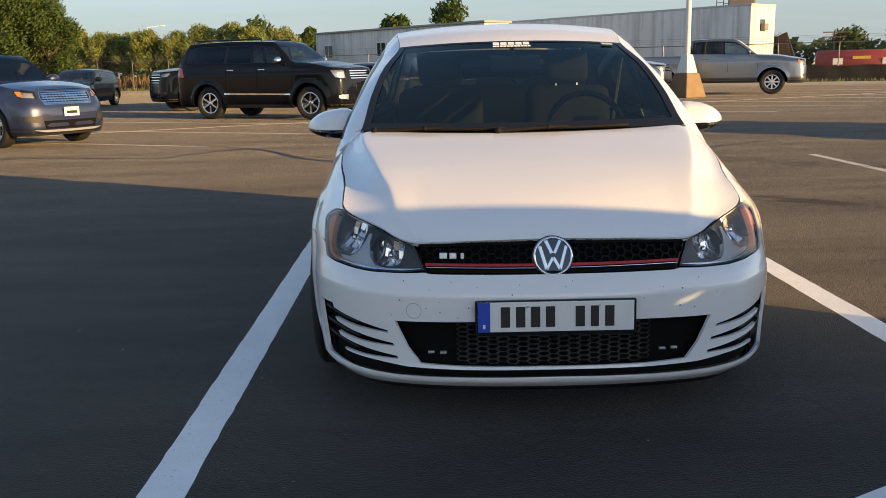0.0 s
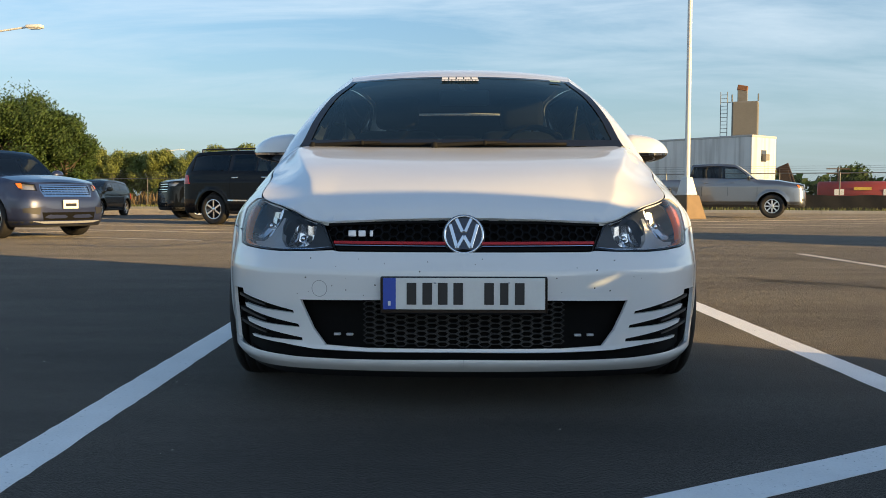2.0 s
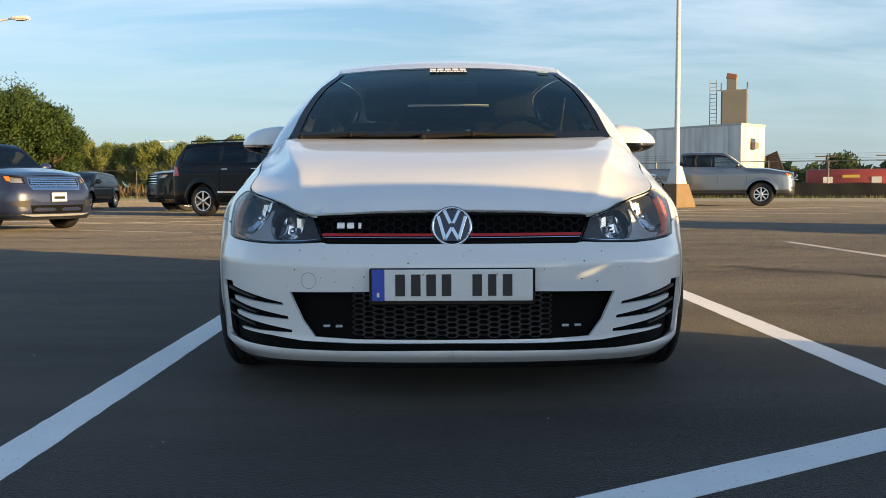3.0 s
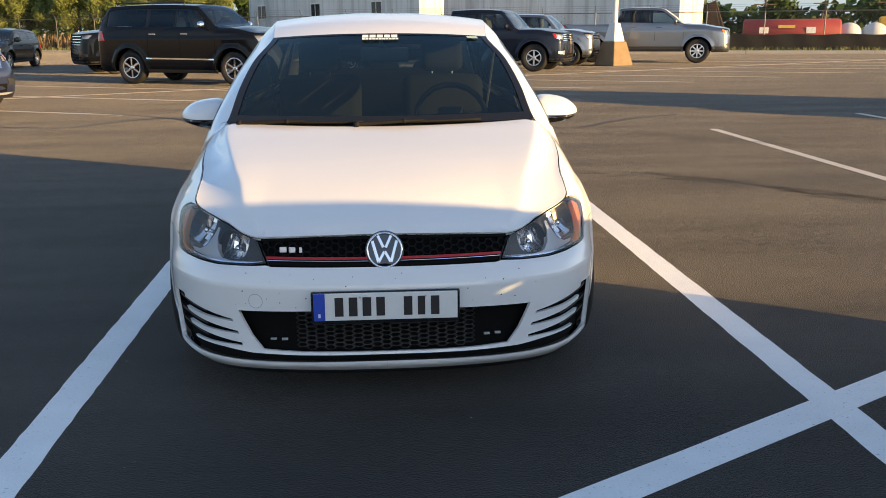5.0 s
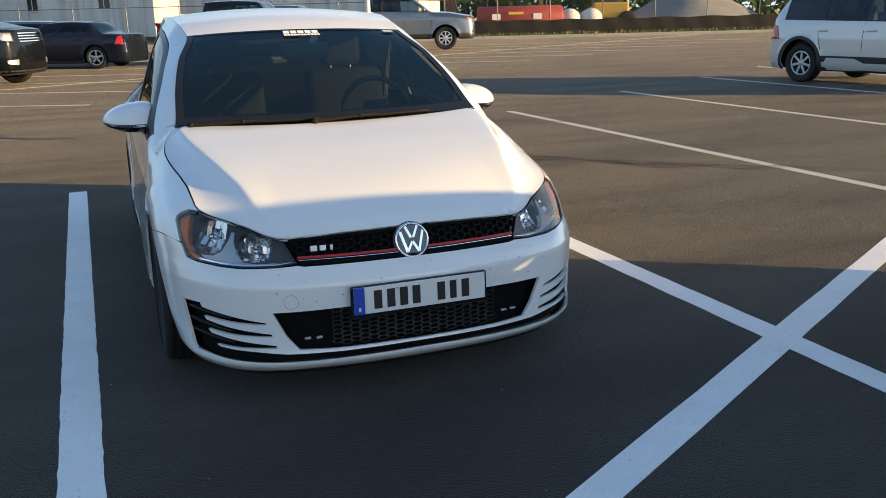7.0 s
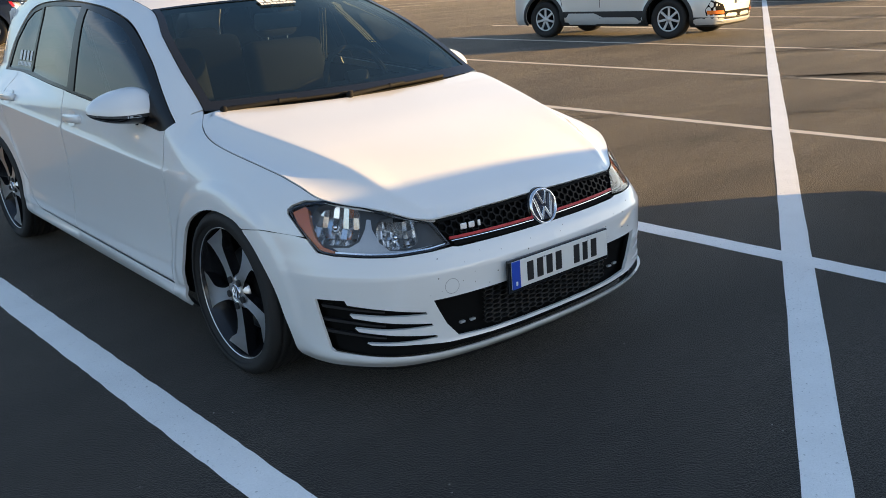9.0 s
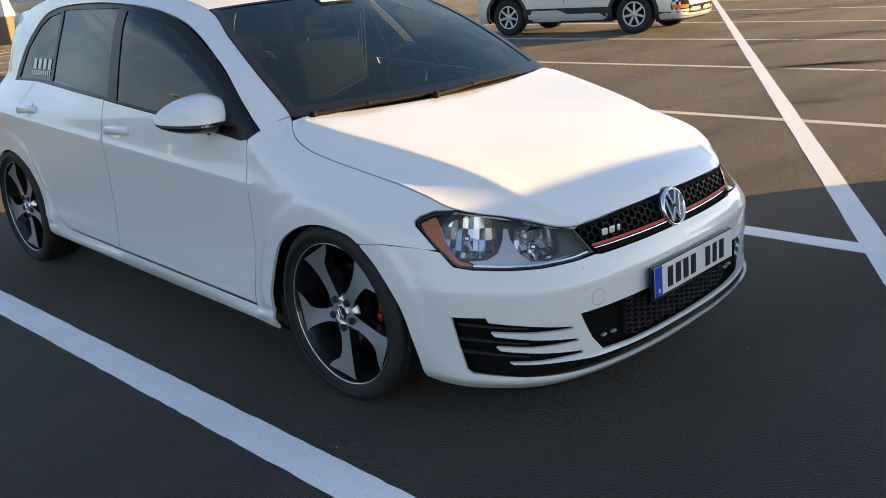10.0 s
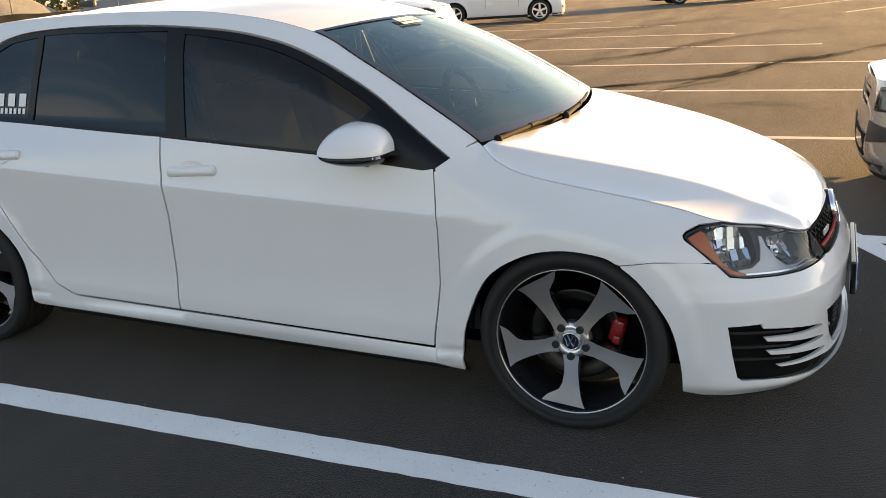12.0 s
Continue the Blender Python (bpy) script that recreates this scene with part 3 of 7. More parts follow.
v, f = sheet(lambda a, b: tail_skin(2 * a - 1, b), 28, 28, is_pane)
solid("rear_window", v, f, REAR_GLASS, CAR, "tinted rear window").visible_shadow = False
v, f = sheet(lambda a, b: windscreen(2 * a - 1, b), 32, 48)
solid("windscreen", v, f, SCREEN_GLASS, CAR, "lightly tinted windscreen")
lift = lambda p: p + np.array((0, -.0025, .003))
v, f = sheet(lambda a, b: lift(windscreen(2 * a - 1, b)), 80, 60, lambda a, b: abs(2 * a - 1) > .95 or b < .06 or b > .975)
solid("windscreen_border", v, f, GLOSS_BLACK, CAR, "black windscreen border")


def on_screen(u, v, up=.006):
    return windscreen(u, v) + np.array((0, -up * .5, up))


# sticker at the top of the windscreen: two rows of plain marks
for v0, v1, marks, wide in ((.922, .964, 5, .33), (.892, .914, 11, .33)):
    for i in range(marks):
        a, b = -.165 + wide * i / marks, -.165 + wide * (i + .82) / marks
        solid("decal_mark", [on_screen(a, v0, .008), on_screen(b, v0, .008), on_screen(b, v1, .008), on_screen(a, v1, .008)], [(0, 1, 2, 3)], DECAL, CAR, "white sticker mark")
for u0, u1 in ((.80, .90),):
    solid("inspection_sticker", [on_screen(u0, .93, .008), on_screen(u1, .93, .008), on_screen(u1, .965, .008), on_screen(u0, .965, .008)], [(0, 1, 2, 3)], material("sticker_pale_green", (.35, .45, .38), .5, grain=.1), CAR, "small pale sticker")
# wipers lying at the cowl: a blade that follows the glass and an arm with its pivot cap
WIPER = material("wiper_black", (.012, .012, .012), .75, grain=.2, grain_scale=90, spec=.12)
for u0, u1, v0, v1, pivot in ((-.10, .64, .002, .010, -.16), (-.86, -.12, .002, .008, -.90)):
    steps_u = [u0 + (u1 - u0) * i / 8 for i in range(9)]
    blade = [on_screen(u, v0 + (v1 - v0) * i / 8, .008) for i, u in enumerate(steps_u)]
    V = [tuple(p + np.array((0, .006 * math.cos(k * math.pi / 4), .006 * math.sin(k * math.pi / 4)))) for p in blade for k in range(8)]
    F = [(8 * i + k, 8 * i + (k + 1) % 8, 8 * i + 8 + (k + 1) % 8, 8 * i + 8 + k) for i in range(8) for k in range(8)] + [tuple(range(7, -1, -1)), tuple(range(64, 72))]
    wiper = solid("wiper", V, F, WIPER, CAR, "black wiper")
    base, elbow = on_screen(pivot, -.018, .012), on_screen(pivot + .30, -.006, .018)
    arm = rod(base, elbow, .010, .008, 10)
    rod(elbow, on_screen((u0 + u1) / 2, (v0 + v1) / 2, .014), .008, .006, 10, arm)
    part("wiper_arm", arm, WIPER, wiper, "", True)
    for p, r in ((base, .016), (elbow, .011)):
        cap = bmesh.new()
        bmesh.ops.create_uvsphere(cap, u_segments=12, v_segments=8, radius=r, matrix=Matrix.Translation(p))
        part("pivot_cap", cap, WIPER, wiper, "", True)

# plastic strips under the body
v, f = [], []
put_skin("splitter", side, [(0, .128), (.6, .124), (.93, .128), (1.04, .15), (1.0, .16), (.39, .165), (0, .165)], [], SATIN_BLACK, BOTH, .04, -.008, .01, "black chin splitter", joined=True)
put_skin("side_skirt", side, [(1.80, .14), (3.71, .17), (3.72, .238), (2.8, .210), (1.80, .192)], [], SATIN_BLACK, BOTH, .05, -.012, .012, "black side skirt")
part("underbody", block(1.36, 3.9, .16, Matrix.Translation((0, 2.15, .27)), .03), DEEP_BLACK, CAR, "dark underbody")

# ---- front grille, intake, vents ----
def strip(name, nodes, high, mat, offset, parent=CAR, label="", sides=BOTH, depth=.006):
    pts = [(s, z + high / 2) for s, z in nodes] + [(s, z - high / 2) for s, z in nodes[::-1]]
    return put_skin(name, side, pts, [], mat, sides, .04, offset, depth, label, parent, joined=True)


grille = put_skin("grille", side, GRILLE, [], DEEP_BLACK, BOTH, .04, -.03, 0, "black honeycomb upper grille", joined=True)[0]
strip("grille_frame", [(0, .6345), (.25, .6325), (.468, .624)], .008, DEEP_BLACK, -.004, grille)
strip("grille_sill", [(0, .546), (.42, .549)], .010, DEEP_BLACK, -.003, grille)
strip("red_strip", [(.06, .5655), (.435, .5665)], .0085, RED_TRIM, .001, grille, "thin red strip")
strip("chrome_strip", [(.06, .5565), (.43, .558)], .0016, CHROME, .000, grille, "thin chrome strip")


def honeycomb(s0, s1, z0, z1, r, offset, poly, thick, parent, name, mat, stretch=1.0):
    """Hexagon cells as flat ribs on the skin."""
    V, F = [], []
    dx, dz = r * 1.5 * stretch, r * math.sqrt(3)
    for i in range(int((s1 - s0) / dx) + 1):
        for j in range(int((z1 - z0) / dz) + 1):
            cx, cz = s0 + i * dx, z0 + j * dz + (dz / 2 if i % 2 else 0)
            if not inside((cx, cz), poly):
                continue
            ring = []
            for rad in (r * .99, r * (1 - thick)):
                for k in range(6):
                    a = radians(60 * k)
                    for deep in ((0, .014) if rad < r * .95 else (0,)):
                        ring.append((cx + rad * stretch * math.cos(a), cz + rad * math.sin(a), deep))
            for sg in BOTH:
                o = len(V)
                for s, z, deep in ring:
                    p = side(max(s, 0.0), z)
                    px, py, nx, ny = plan(max(s, 0.0))
                    p = p + np.array((nx, ny, 0)) * (offset - deep)
                    V.append((p[0] * sg, p[1], p[2]))
                for k in range(6):
                    l = (k + 1) % 6
                    fs = [(o + k, o + l, o + 6 + 2 * l, o + 6 + 2 * k), (o + 6 + 2 * k, o + 6 + 2 * l, o + 7 + 2 * l, o + 7 + 2 * k)]
                    F += fs if sg > 0 else [t[::-1] for t in fs]
    return solid(name, V, F, mat, parent, "", None, False)


GRILLE_RIB = material("grille_rib_black", (.005, .005, .0055), .4, grain=.1, spec=.12)
INTAKE_RIB = material("intake_rib_grey", (.019, .0185, .018), .5, grain=.2, grain_scale=200)
honeycomb(.02, .46, .572, .640, .0155, -.010, GRILLE, .16, grille, "honeycomb", GRILLE_RIB, 1.15)
intake = put_skin("lower_intake", side, INTAKE, [], DEEP_BLACK, BOTH, .05, -.05, 0, "black lower intake with honeycomb mesh", joined=True)[0]
honeycomb(.0, .315, .245, .382, .0098, -.024, INTAKE, .20, intake, "intake_mesh", INTAKE_RIB, 2.3)
for sg in BOTH:
    for s in (.372, .415):
        p = side(s, .272); px, py, nx, ny = plan(s)
        part("intake_clip", block(.022, .012, .008, Matrix.Translation((sg * (p[0] - nx * .03), p[1] - ny * .03, p[2])), .002), LAMP_TRIM, intake, "small pale clip")
for sg in BOTH:
    vent = put_skin("side_vent", side, [(.45, .205), (.74, .209), (.885, .217), (.935, .40), (.85, .40), (.55, .345)], [], DEEP_BLACK, (sg,), .05, -.035, 0, "black bumper vent with three fins")[0]
    for z, s1 in ((.352, .60), (.303, .60), (.262, .60)):
        put_skin("vent_fin", side, [(s1 + .1, z + .004), (.86, z + .022), (.925, z + .026), (.92, z + .016), (.86, z + .012), (s1 + .1, z - .001)], [], SATIN_BLACK, (sg,), .04, -.016, .014, "", vent)
    # round tow-eye cover
    if sg < 0:
        ringo = [(.464 + .0265 * math.cos(radians(a)), .421 + .0265 * math.sin(radians(a))) for a in range(0, 360, 20)]
        inner = [(.464 + .0250 * math.cos(radians(a)), .421 + .0250 * math.sin(radians(a))) for a in range(0, 360, 20)]
        put_skin("tow_cover_seam", side, ringo, [inner], material("seam_grey", (.25, .25, .25), .6, grain=.1), (sg,), .02, .0006, 0, "round tow cover seam")


# small dark specks of road dirt on the bumper
rng = random.Random(8)
V, F = [], []
for i in range(34):
    u, z, r = rng.uniform(-.62, .62), rng.uniform(.40, .52), rng.uniform(.0012, .0032)
    q = side(abs(u), z)
    px, py, nx, ny = plan(abs(u))
    c = np.array((math.copysign(q[0] + nx * .0012, u), q[1] + ny * .0012, z))
    o = len(V)
    for k in range(6):
        a = math.pi * k / 3
        V.append((c[0] + r * math.cos(a), c[1] + abs(r * math.cos(a)) * .0, c[2] + r * rng.uniform(.6, 1.1) * math.sin(a)))
    F.append(tuple(range(o, o + 6)))
tagged(solid("road_specks", V, F, material("road_dirt", (.05, .045, .04), .9, per_island=.5), CAR, "small dark specks of road dirt", None, False), kind="stuff")


# ---- badge, emblem, plate ----
def disc_ring(r0, r1, y0, y1, seg=48):
    prof = [(0, r0), (y1 * .6, r0), (y1, (r0 * .7 + r1 * .3)), (y1, (r0 * .3 + r1 * .7)), (y1 * .4, r1), (0, r1)]
    v, f = lathe(prof, seg)
    return [(b, -a + y0, c) for a, b, c in v], f


badge = new("badge"); badge.parent = CAR; badge.matrix_basis = pose(0, .036, .590, -16, 0, 0)
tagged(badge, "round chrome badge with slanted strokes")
v, f = disc_ring(.056, .066, 0, .016); solid("badge_ring", v, f, CHROME, badge)
bm = bmesh.new(); bmesh.ops.create_cone(bm, cap_ends=True, segments=48, radius1=.0735, radius2=.069, depth=.03, matrix=Matrix.Translation((0, .014, 0)) @ pose(0, 0, 0, 90, 0, 0)); part("badge_base", bm, GLOSS_BLACK, badge, "", True)
bm = bmesh.new(); bmesh.ops.create_cone(bm, cap_ends=True, segments=48, radius1=.058, radius2=.056, depth=.012, matrix=Matrix.Translation((0, -.003, 0)) @ pose(0, 0, 0, 90, 0, 0)); part("badge_face", bm, BADGE_BLUE, badge, "dark blue face", True)


def stroke(a, b, w=.011):
    a, b = Vector(a), Vector(b)
    d = b - a
    return block(d.length, .008, w, Matrix.Translation(((a.x + b.x) / 2, -.011, (a.y + b.y) / 2)) @ pose(0, 0, 0, 0, -math.degrees(math.atan2(d.y, d.x)), 0), .0015)


for a, b in (((-.024, .052), (-.004, .008)), ((.024, .052), (.004, .008)), ((-.044, .034), (-.022, -.044)), ((.044, .034), (.022, -.044)), ((-.022, -.044), (0, -.004)), ((.022, -.044), (0, -.004))):
    part("badge_stroke", stroke(a, b), CHROME, badge)
EMBLEM = material("emblem_silver", (.72, .72, .74), .35, .5, grain=.04)
for i, s in enumerate((.372, .338, .306)):
    p = side(s, .592); px, py, nx, ny = plan(s)
    w = (.026, .024, .011)[i]
    part("emblem_bar", block(w, .006, .021, Matrix.Translation((-p[0], p[1] - .004, .595)) @ pose(0, 0, 0, -6, 0, -6), .003), EMBLEM, CAR, "small chrome emblem block")

plate = new("number_plate"); plate.parent = CAR; plate.matrix_basis = pose(0, -.050, .408, -2, 0, 0)
tagged(plate, "long white number plate in a black holder")
part("plate_holder", block(.522, .018, .119, Matrix.Translation((0, .004, -.002)), .006, 3), GLOSS_BLACK, plate)
part("plate_face", block(.504, .004, .098, Matrix.Translation((0, -.0075, .004)), .0015), PLATE_WHITE, plate)
part("plate_band", block(.040, .003, .098, Matrix.Translation((-.232, -.0095, .004)), .001), PLATE_BLUE, plate, "blue band")
part("band_mark", block(.008, .002, .014, Matrix.Translation((-.232, -.0118, -.026))), PLATE_WHITE, plate)
for x, w in ((-.163, .030), (-.114, .030), (-.066, .030), (-.018, .030), (.078, .030), (.125, .026), (.173, .030)):
    part("plate_bar", block(w, .003, .068, Matrix.Translation((x, -.0105, .004)), .001), INK, plate, "dark bar")
for x in (-.09, .14):
    bm = bmesh.new()
    bmesh.ops.create_uvsphere(bm, u_segments=8, v_segments=5, radius=.004, matrix=Matrix.Translation((x, -.010, .038)))
    part("plate_screw", bm, LAMP_TRIM, plate)


# ---- headlamps ----
BOWLS = ((.890, .643, .104, .064), (.632, .610, .090, .047))          # middle and half sizes of the two openings


def lamp_unit(sg):
    lens = put_skin("headlamp", side, LAMP, [], LAMP_GLASS, (sg,), .02, -.003, 0, "clear headlamp with chrome reflectors and an amber corner")[0]
    lens.visible_shadow = False
    inner = [(.77 + (s - .77) * .978, .622 + (z - .622) * .93) for s, z in LAMP]
    put_skin("lamp_rim", side, LAMP, [inner], GLOSS_BLACK, (sg,), .02, -.0045, .02, "black lamp rim", lens)
    put_skin("lamp_back", side, LAMP, [], LAMP_HOUSING, (sg,), .03, -.17, 0, "", lens)
    # dark bezel with an opening for each bowl
    holes = []
    for s0, z0, a, b in BOWLS:
        holes.append([(s0 + a * math.copysign(abs(math.cos(radians(q))) ** .6, math.cos(radians(q))), z0 + b * math.copysign(abs(math.sin(radians(q))) ** .6, math.sin(radians(q))) + .20 * (z0 - .56) * a * math.cos(radians(q)) * 4) for q in range(0, 360, 15)])
    put_skin("lamp_bezel", side, LAMP, holes, LAMP_HOUSING, (sg,), .02, -.036, .05, "dark grey bezel", lens)
    put_skin("lamp_corner", side, [(1.058, .674), (1.018, .693), (1.003, .686), (.975, .640), (.945, .598), (.912, .572), (.868, .560), (.868, .552), (.925, .560), (.971, .597), (1.026, .640)], [], AMBER, (sg,), .02, -.012, .02, "amber corner reflector", lens)
    put_skin("light_guide", side, [(.455, .556), (.51, .5515), (.645, .5495), (.761, .5525), (.864, .5585), (.864, .5535), (.761, .5475), (.645, .5445), (.51, .5465), (.447, .5515)], [], REFLECTOR, (sg,), .02, -.010, .006, "thin clear light guide", lens)
    put_skin("lamp_divider", side, [(.49, .560), (.60, .556), (.665, .561), (.705, .585), (.738, .628), (.745, .655), (.762, .656), (.766, .630), (.785, .590), (.82, .572), (.88, .570), (.86, .560), (.76, .5535), (.62, .5505)], [], LAMP_TRIM, (sg,), .015, -.030, .02, "silver divider", lens)
    # each reflector: a hollow of upright chrome flutes behind its opening
    for s0, z0, a, b in BOWLS:
        n = np.cross(side(s0 + .002, z0) - side(s0 - .002, z0), side(s0, z0 + .002) - side(s0, z0 - .002)); n /= np.linalg.norm(n)
        V, F, cols, rows = [], [], 10, 4
        facets = random.Random(int(s0 * 100))

        def hollow(u, v, tilt):
            p = side(s0 + a * u, z0 + b * v + .8 * (z0 - .56) * a * u) - n * (.050 + .052 * (1 - min(u * u * .55 + v * v * .6, 1)) + .010 * v + tilt)
            return (p[0] * sg, p[1], p[2])
        for i in range(cols):
            for j in range(rows):
                u0, u1, v0, v1 = -1 + 2 * i / cols, -1 + 2 * (i + 1) / cols, -1 + 2 * j / rows, -1 + 2 * (j + 1) / rows
                k, m = .0034 * (1 if i % 2 else -1) + facets.uniform(-.002, .002), facets.uniform(-.006, .006)
                o = len(V)
                V += [hollow(u0, v0, k - m), hollow(u1, v0, -k - m), hollow(u1, v1, -k + m), hollow(u0, v1, k + m)]
                F.append((o, o + 1, o + 2, o + 3) if sg > 0 else (o, o + 3, o + 2, o + 1))
        bowl = solid("lamp_reflector", V, F, REFLECTOR, lens, "fluted chrome reflector", None, False)
        c = Vector(hollow(0, 0, -.030))
        bm = bmesh.new(); bmesh.ops.create_uvsphere(bm, u_segments=14, v_segments=10, radius=.013, matrix=Matrix.Translation(c)); rod(c, hollow(0, 0, .0), .010, None, 12, bm)
        part("bulb_cap", bm, CHROME, bowl, "", True)
    return lens


for sg in BOTH:
    lamp_unit(sg)


# ---- wheels ----
def rim_spoke(angle):
    """One tapered spoke: narrow at the hub, flaring into the rim on its clockwise side."""
    outline_l = [(.050, .028), (.085, .0225), (.12, .0225), (.155, .025), (.190, .030), (.215, .036), (.236, .046)]
    outline_r = [(.050, -.028), (.085, -.0235), (.12, -.0255), (.155, -.032), (.178, -.043), (.200, -.082), (.222, -.104)]
    V, F = [], []
    for deep in (0, 1):
        for side_pts in (outline_l, outline_r):
            for r, w in side_pts:
                x = .032 - .010 * math.sin(math.pi * min(r / .236, 1)) - deep * (.042 - .01 * r)
                a = angle + math.atan2(w * (1 if not deep else .93), r)
                rr = math.hypot(r, w)
                rr = min(rr, .2450)
                V.append((x, rr * math.cos(a), rr * math.sin(a)))
    n = len(outline_l)
    for i in range(n - 1):
        F.append((i, i + 1, n + i + 1, n + i))
    face = list(F)
    back = []
    for i in range(n - 1):
        back += [(i, 2 * n + i, 2 * n + i + 1, i + 1), (n + i, n + i + 1, 3 * n + i + 1, 3 * n + i)]
    return V, face, back


def wheel(name, mats, tyre_r=.315, wide=.225, label="", parent=CAR):
    """A wheel about the local x axis, its outer face at +x."""
    w = new(name)
    if parent is not None:
        w.parent = parent
    tagged(w, label)
    R, h = tyre_r, wide / 2
    prof = [(-h * .8, .240), (-h * .98, .256), (-h, R - .05), (-h * .93, R - .018), (-h * .80, R - .004)]
    for k in range(-2, 3):
        x = h * .3 * k
        prof += [(x - .012, R), (x - .004, R), (x - .003, R - .006), (x + .003, R - .006), (x + .004, R)]
    prof += [(h * .80, R - .004), (h * .93, R - .018), (h, R - .05), (h * .99, .268), (h * .94, .263), (h * .93, .259), (h * .84, .2515), (h * .78, .245)]
    v, f = lathe(prof, 64); solid("tyre", v, f, RUBBER, w, "black low-profile tyre")
    v, f = lathe([(h * .79, .2535), (h * .84, .2515), (h * .84, .2485), (h * .82, .2475)], 72); rim = solid("rim", v, f, SILVER, w, "two-tone five-spoke alloy wheel")
    v, f = lathe([(h * .822, .2476), (h * .72, .2440), (h * .3, .226), (-h * .2, .210), (-h * .7, .215)], 48); solid("rim_barrel", v, f, WHEEL_BLACK, rim)
    off = Matrix.Translation((h * .72 - .030, 0, 0))
    for i in range(5):
        V, face, back = rim_spoke(radians(-90 + 72 * i))
        V = [off @ Vector(p) for p in V]
        solid("spoke", V, face, SILVER, rim)
        solid("spoke_side", V, back, WHEEL_BLACK, rim)
    v, f = lathe([(.0, .068), (.018, .062), (.026, .052), (.026, .034), (.020, .033), (.020, .0)], 40); v = [off @ Vector(p) for p in v]; hub = solid("hub", v, f, SILVER, rim)
    for i in range(5):
        a = radians(-90 + 72 * i)
        bm = bmesh.new()
        bmesh.ops.create_cone(bm, cap_ends=True, segments=14, radius1=.0145, radius2=.013, depth=.014, matrix=off @ Matrix.Translation((.026, .053 * math.cos(a), .053 * math.sin(a))) @ pose(0, 0, 0, 0, 90, 0))
        part("lug_bolt", bm, SATIN_BLACK, hub, "black lug bolt", True)
    v, f = lathe([(.024, .032), (.030, .031), (.030, .027), (.027, .026), (.027, .0)], 32); v = [off @ Vector(p) for p in v]; cap = solid("centre_cap", v, f, CHROME, hub)
    bm = bmesh.new(); bmesh.ops.create_cone(bm, cap_ends=True, segments=32, radius1=.0265, radius2=.0262, depth=.004, matrix=off @ Matrix.Translation((.0285, 0, 0)) @ pose(0, 0, 0, 0, 90, 0)); part("cap_face", bm, BADGE_BLUE, hub)
    bm = bmesh.new()
    for y0, z0, y1, z1 in ((-.010, .021, -.002, .002), (.010, .021, .002, .002), (-.019, .012, -.010, -.018), (.019, .012, .010, -.018), (-.010, -.018, 0, -.002), (.010, -.018, 0, -.002)):
        rod(off @ Vector((.031, y0, z0)), off @ Vector((.031, y1, z1)), .0022, None, 6, bm)
    part("cap_stroke", bm, CHROME, hub)
    v, f = lathe([(.010, .150), (.010, .158), (-.012, .158), (-.012, .09), (.010, .09), (.010, .15)], 40); solid("brake_disc", v, f, BRAKE_STEEL, w, "steel brake disc")
    v, f = lathe([(.012, .09), (.03, .075), (.03, .0)], 24); solid("disc_bell", v, f, DEEP_BLACK, w)
    return w


def caliper(parent, toward, label):
    m = Matrix.Translation((-.012, toward * .136, .026)) @ pose(0, 0, 0, toward * -14, 0, 0)
    bm = block(.055, .052, .090, m, .016, 3)
    block(.018, .026, .040, m @ Matrix.Translation((.034, toward * .008, .022)), .007, 2, bm)
    block(.018, .026, .030, m @ Matrix.Translation((.034, toward * .008, -.026)), .007, 2, bm)
    part("brake_caliper", bm, RED_CALIPER, parent, label, True)


for y, front in ((.790, True), (3.525, False)):
    for sg in BOTH:
        w = wheel("wheel", None)
        w.matrix_basis = Matrix.Translation((sg * (.768 if front else .772), y, .315)) @ (pose(0, 0, 0, 0, 0, 0) if sg > 0 else pose(0, 0, 0, 0, 0, 180))
        caliper(w, (-1 if front else 1) * (1 if sg > 0 else -1), "red brake caliper")
        # liner of the wheel arch
        V, F = [], []
        for i in range(25):
            a = math.pi * i / 24
            for x in (.50, .84 if front else .85):
                V.append((sg * x, y + (.350 if front else .372) * math.cos(a), .30 + .338 * math.sin(a)))
        F = [(2 * i, 2 * i + 1, 2 * i + 3, 2 * i + 2) for i in range(24)]
        o = len(V)
        V += [(sg * .50, y + (.350 if front else .372) * math.cos(math.pi * i / 24), .30 + .338 * math.sin(math.pi * i / 24)) for i in range(25)]
        F.append(tuple(range(o, o + 25)))
        solid("arch_liner", V, F, DEEP_BLACK, CAR, "", None, False)


# ---- mirrors, handles, antenna ----
def mirror_shape(p):
    """Unit sphere point to a door mirror: a domed cap over a shallow scoop, flat at the back, drawn out to its outer rear corner."""
    x, y, z = [math.copysign(abs(c) ** e, c) for c, e in zip(p, (.86 if p[0] > 0 else .55, 1.0, .92))]
    ys = y * (.118 if y < 0 else .075)
    ys *= 1 - .30 * max(x, 0) ** 2
    inner = max(.5 * (1 - x), 0)
    zs = z * (.098 * (.52 + .48 * inner ** .6) if z > 0 else .066 * (.55 + .45 * inner))
    return Vector((x * .128, ys + .042 * x * abs(x), zs - .022 + .010 * y))


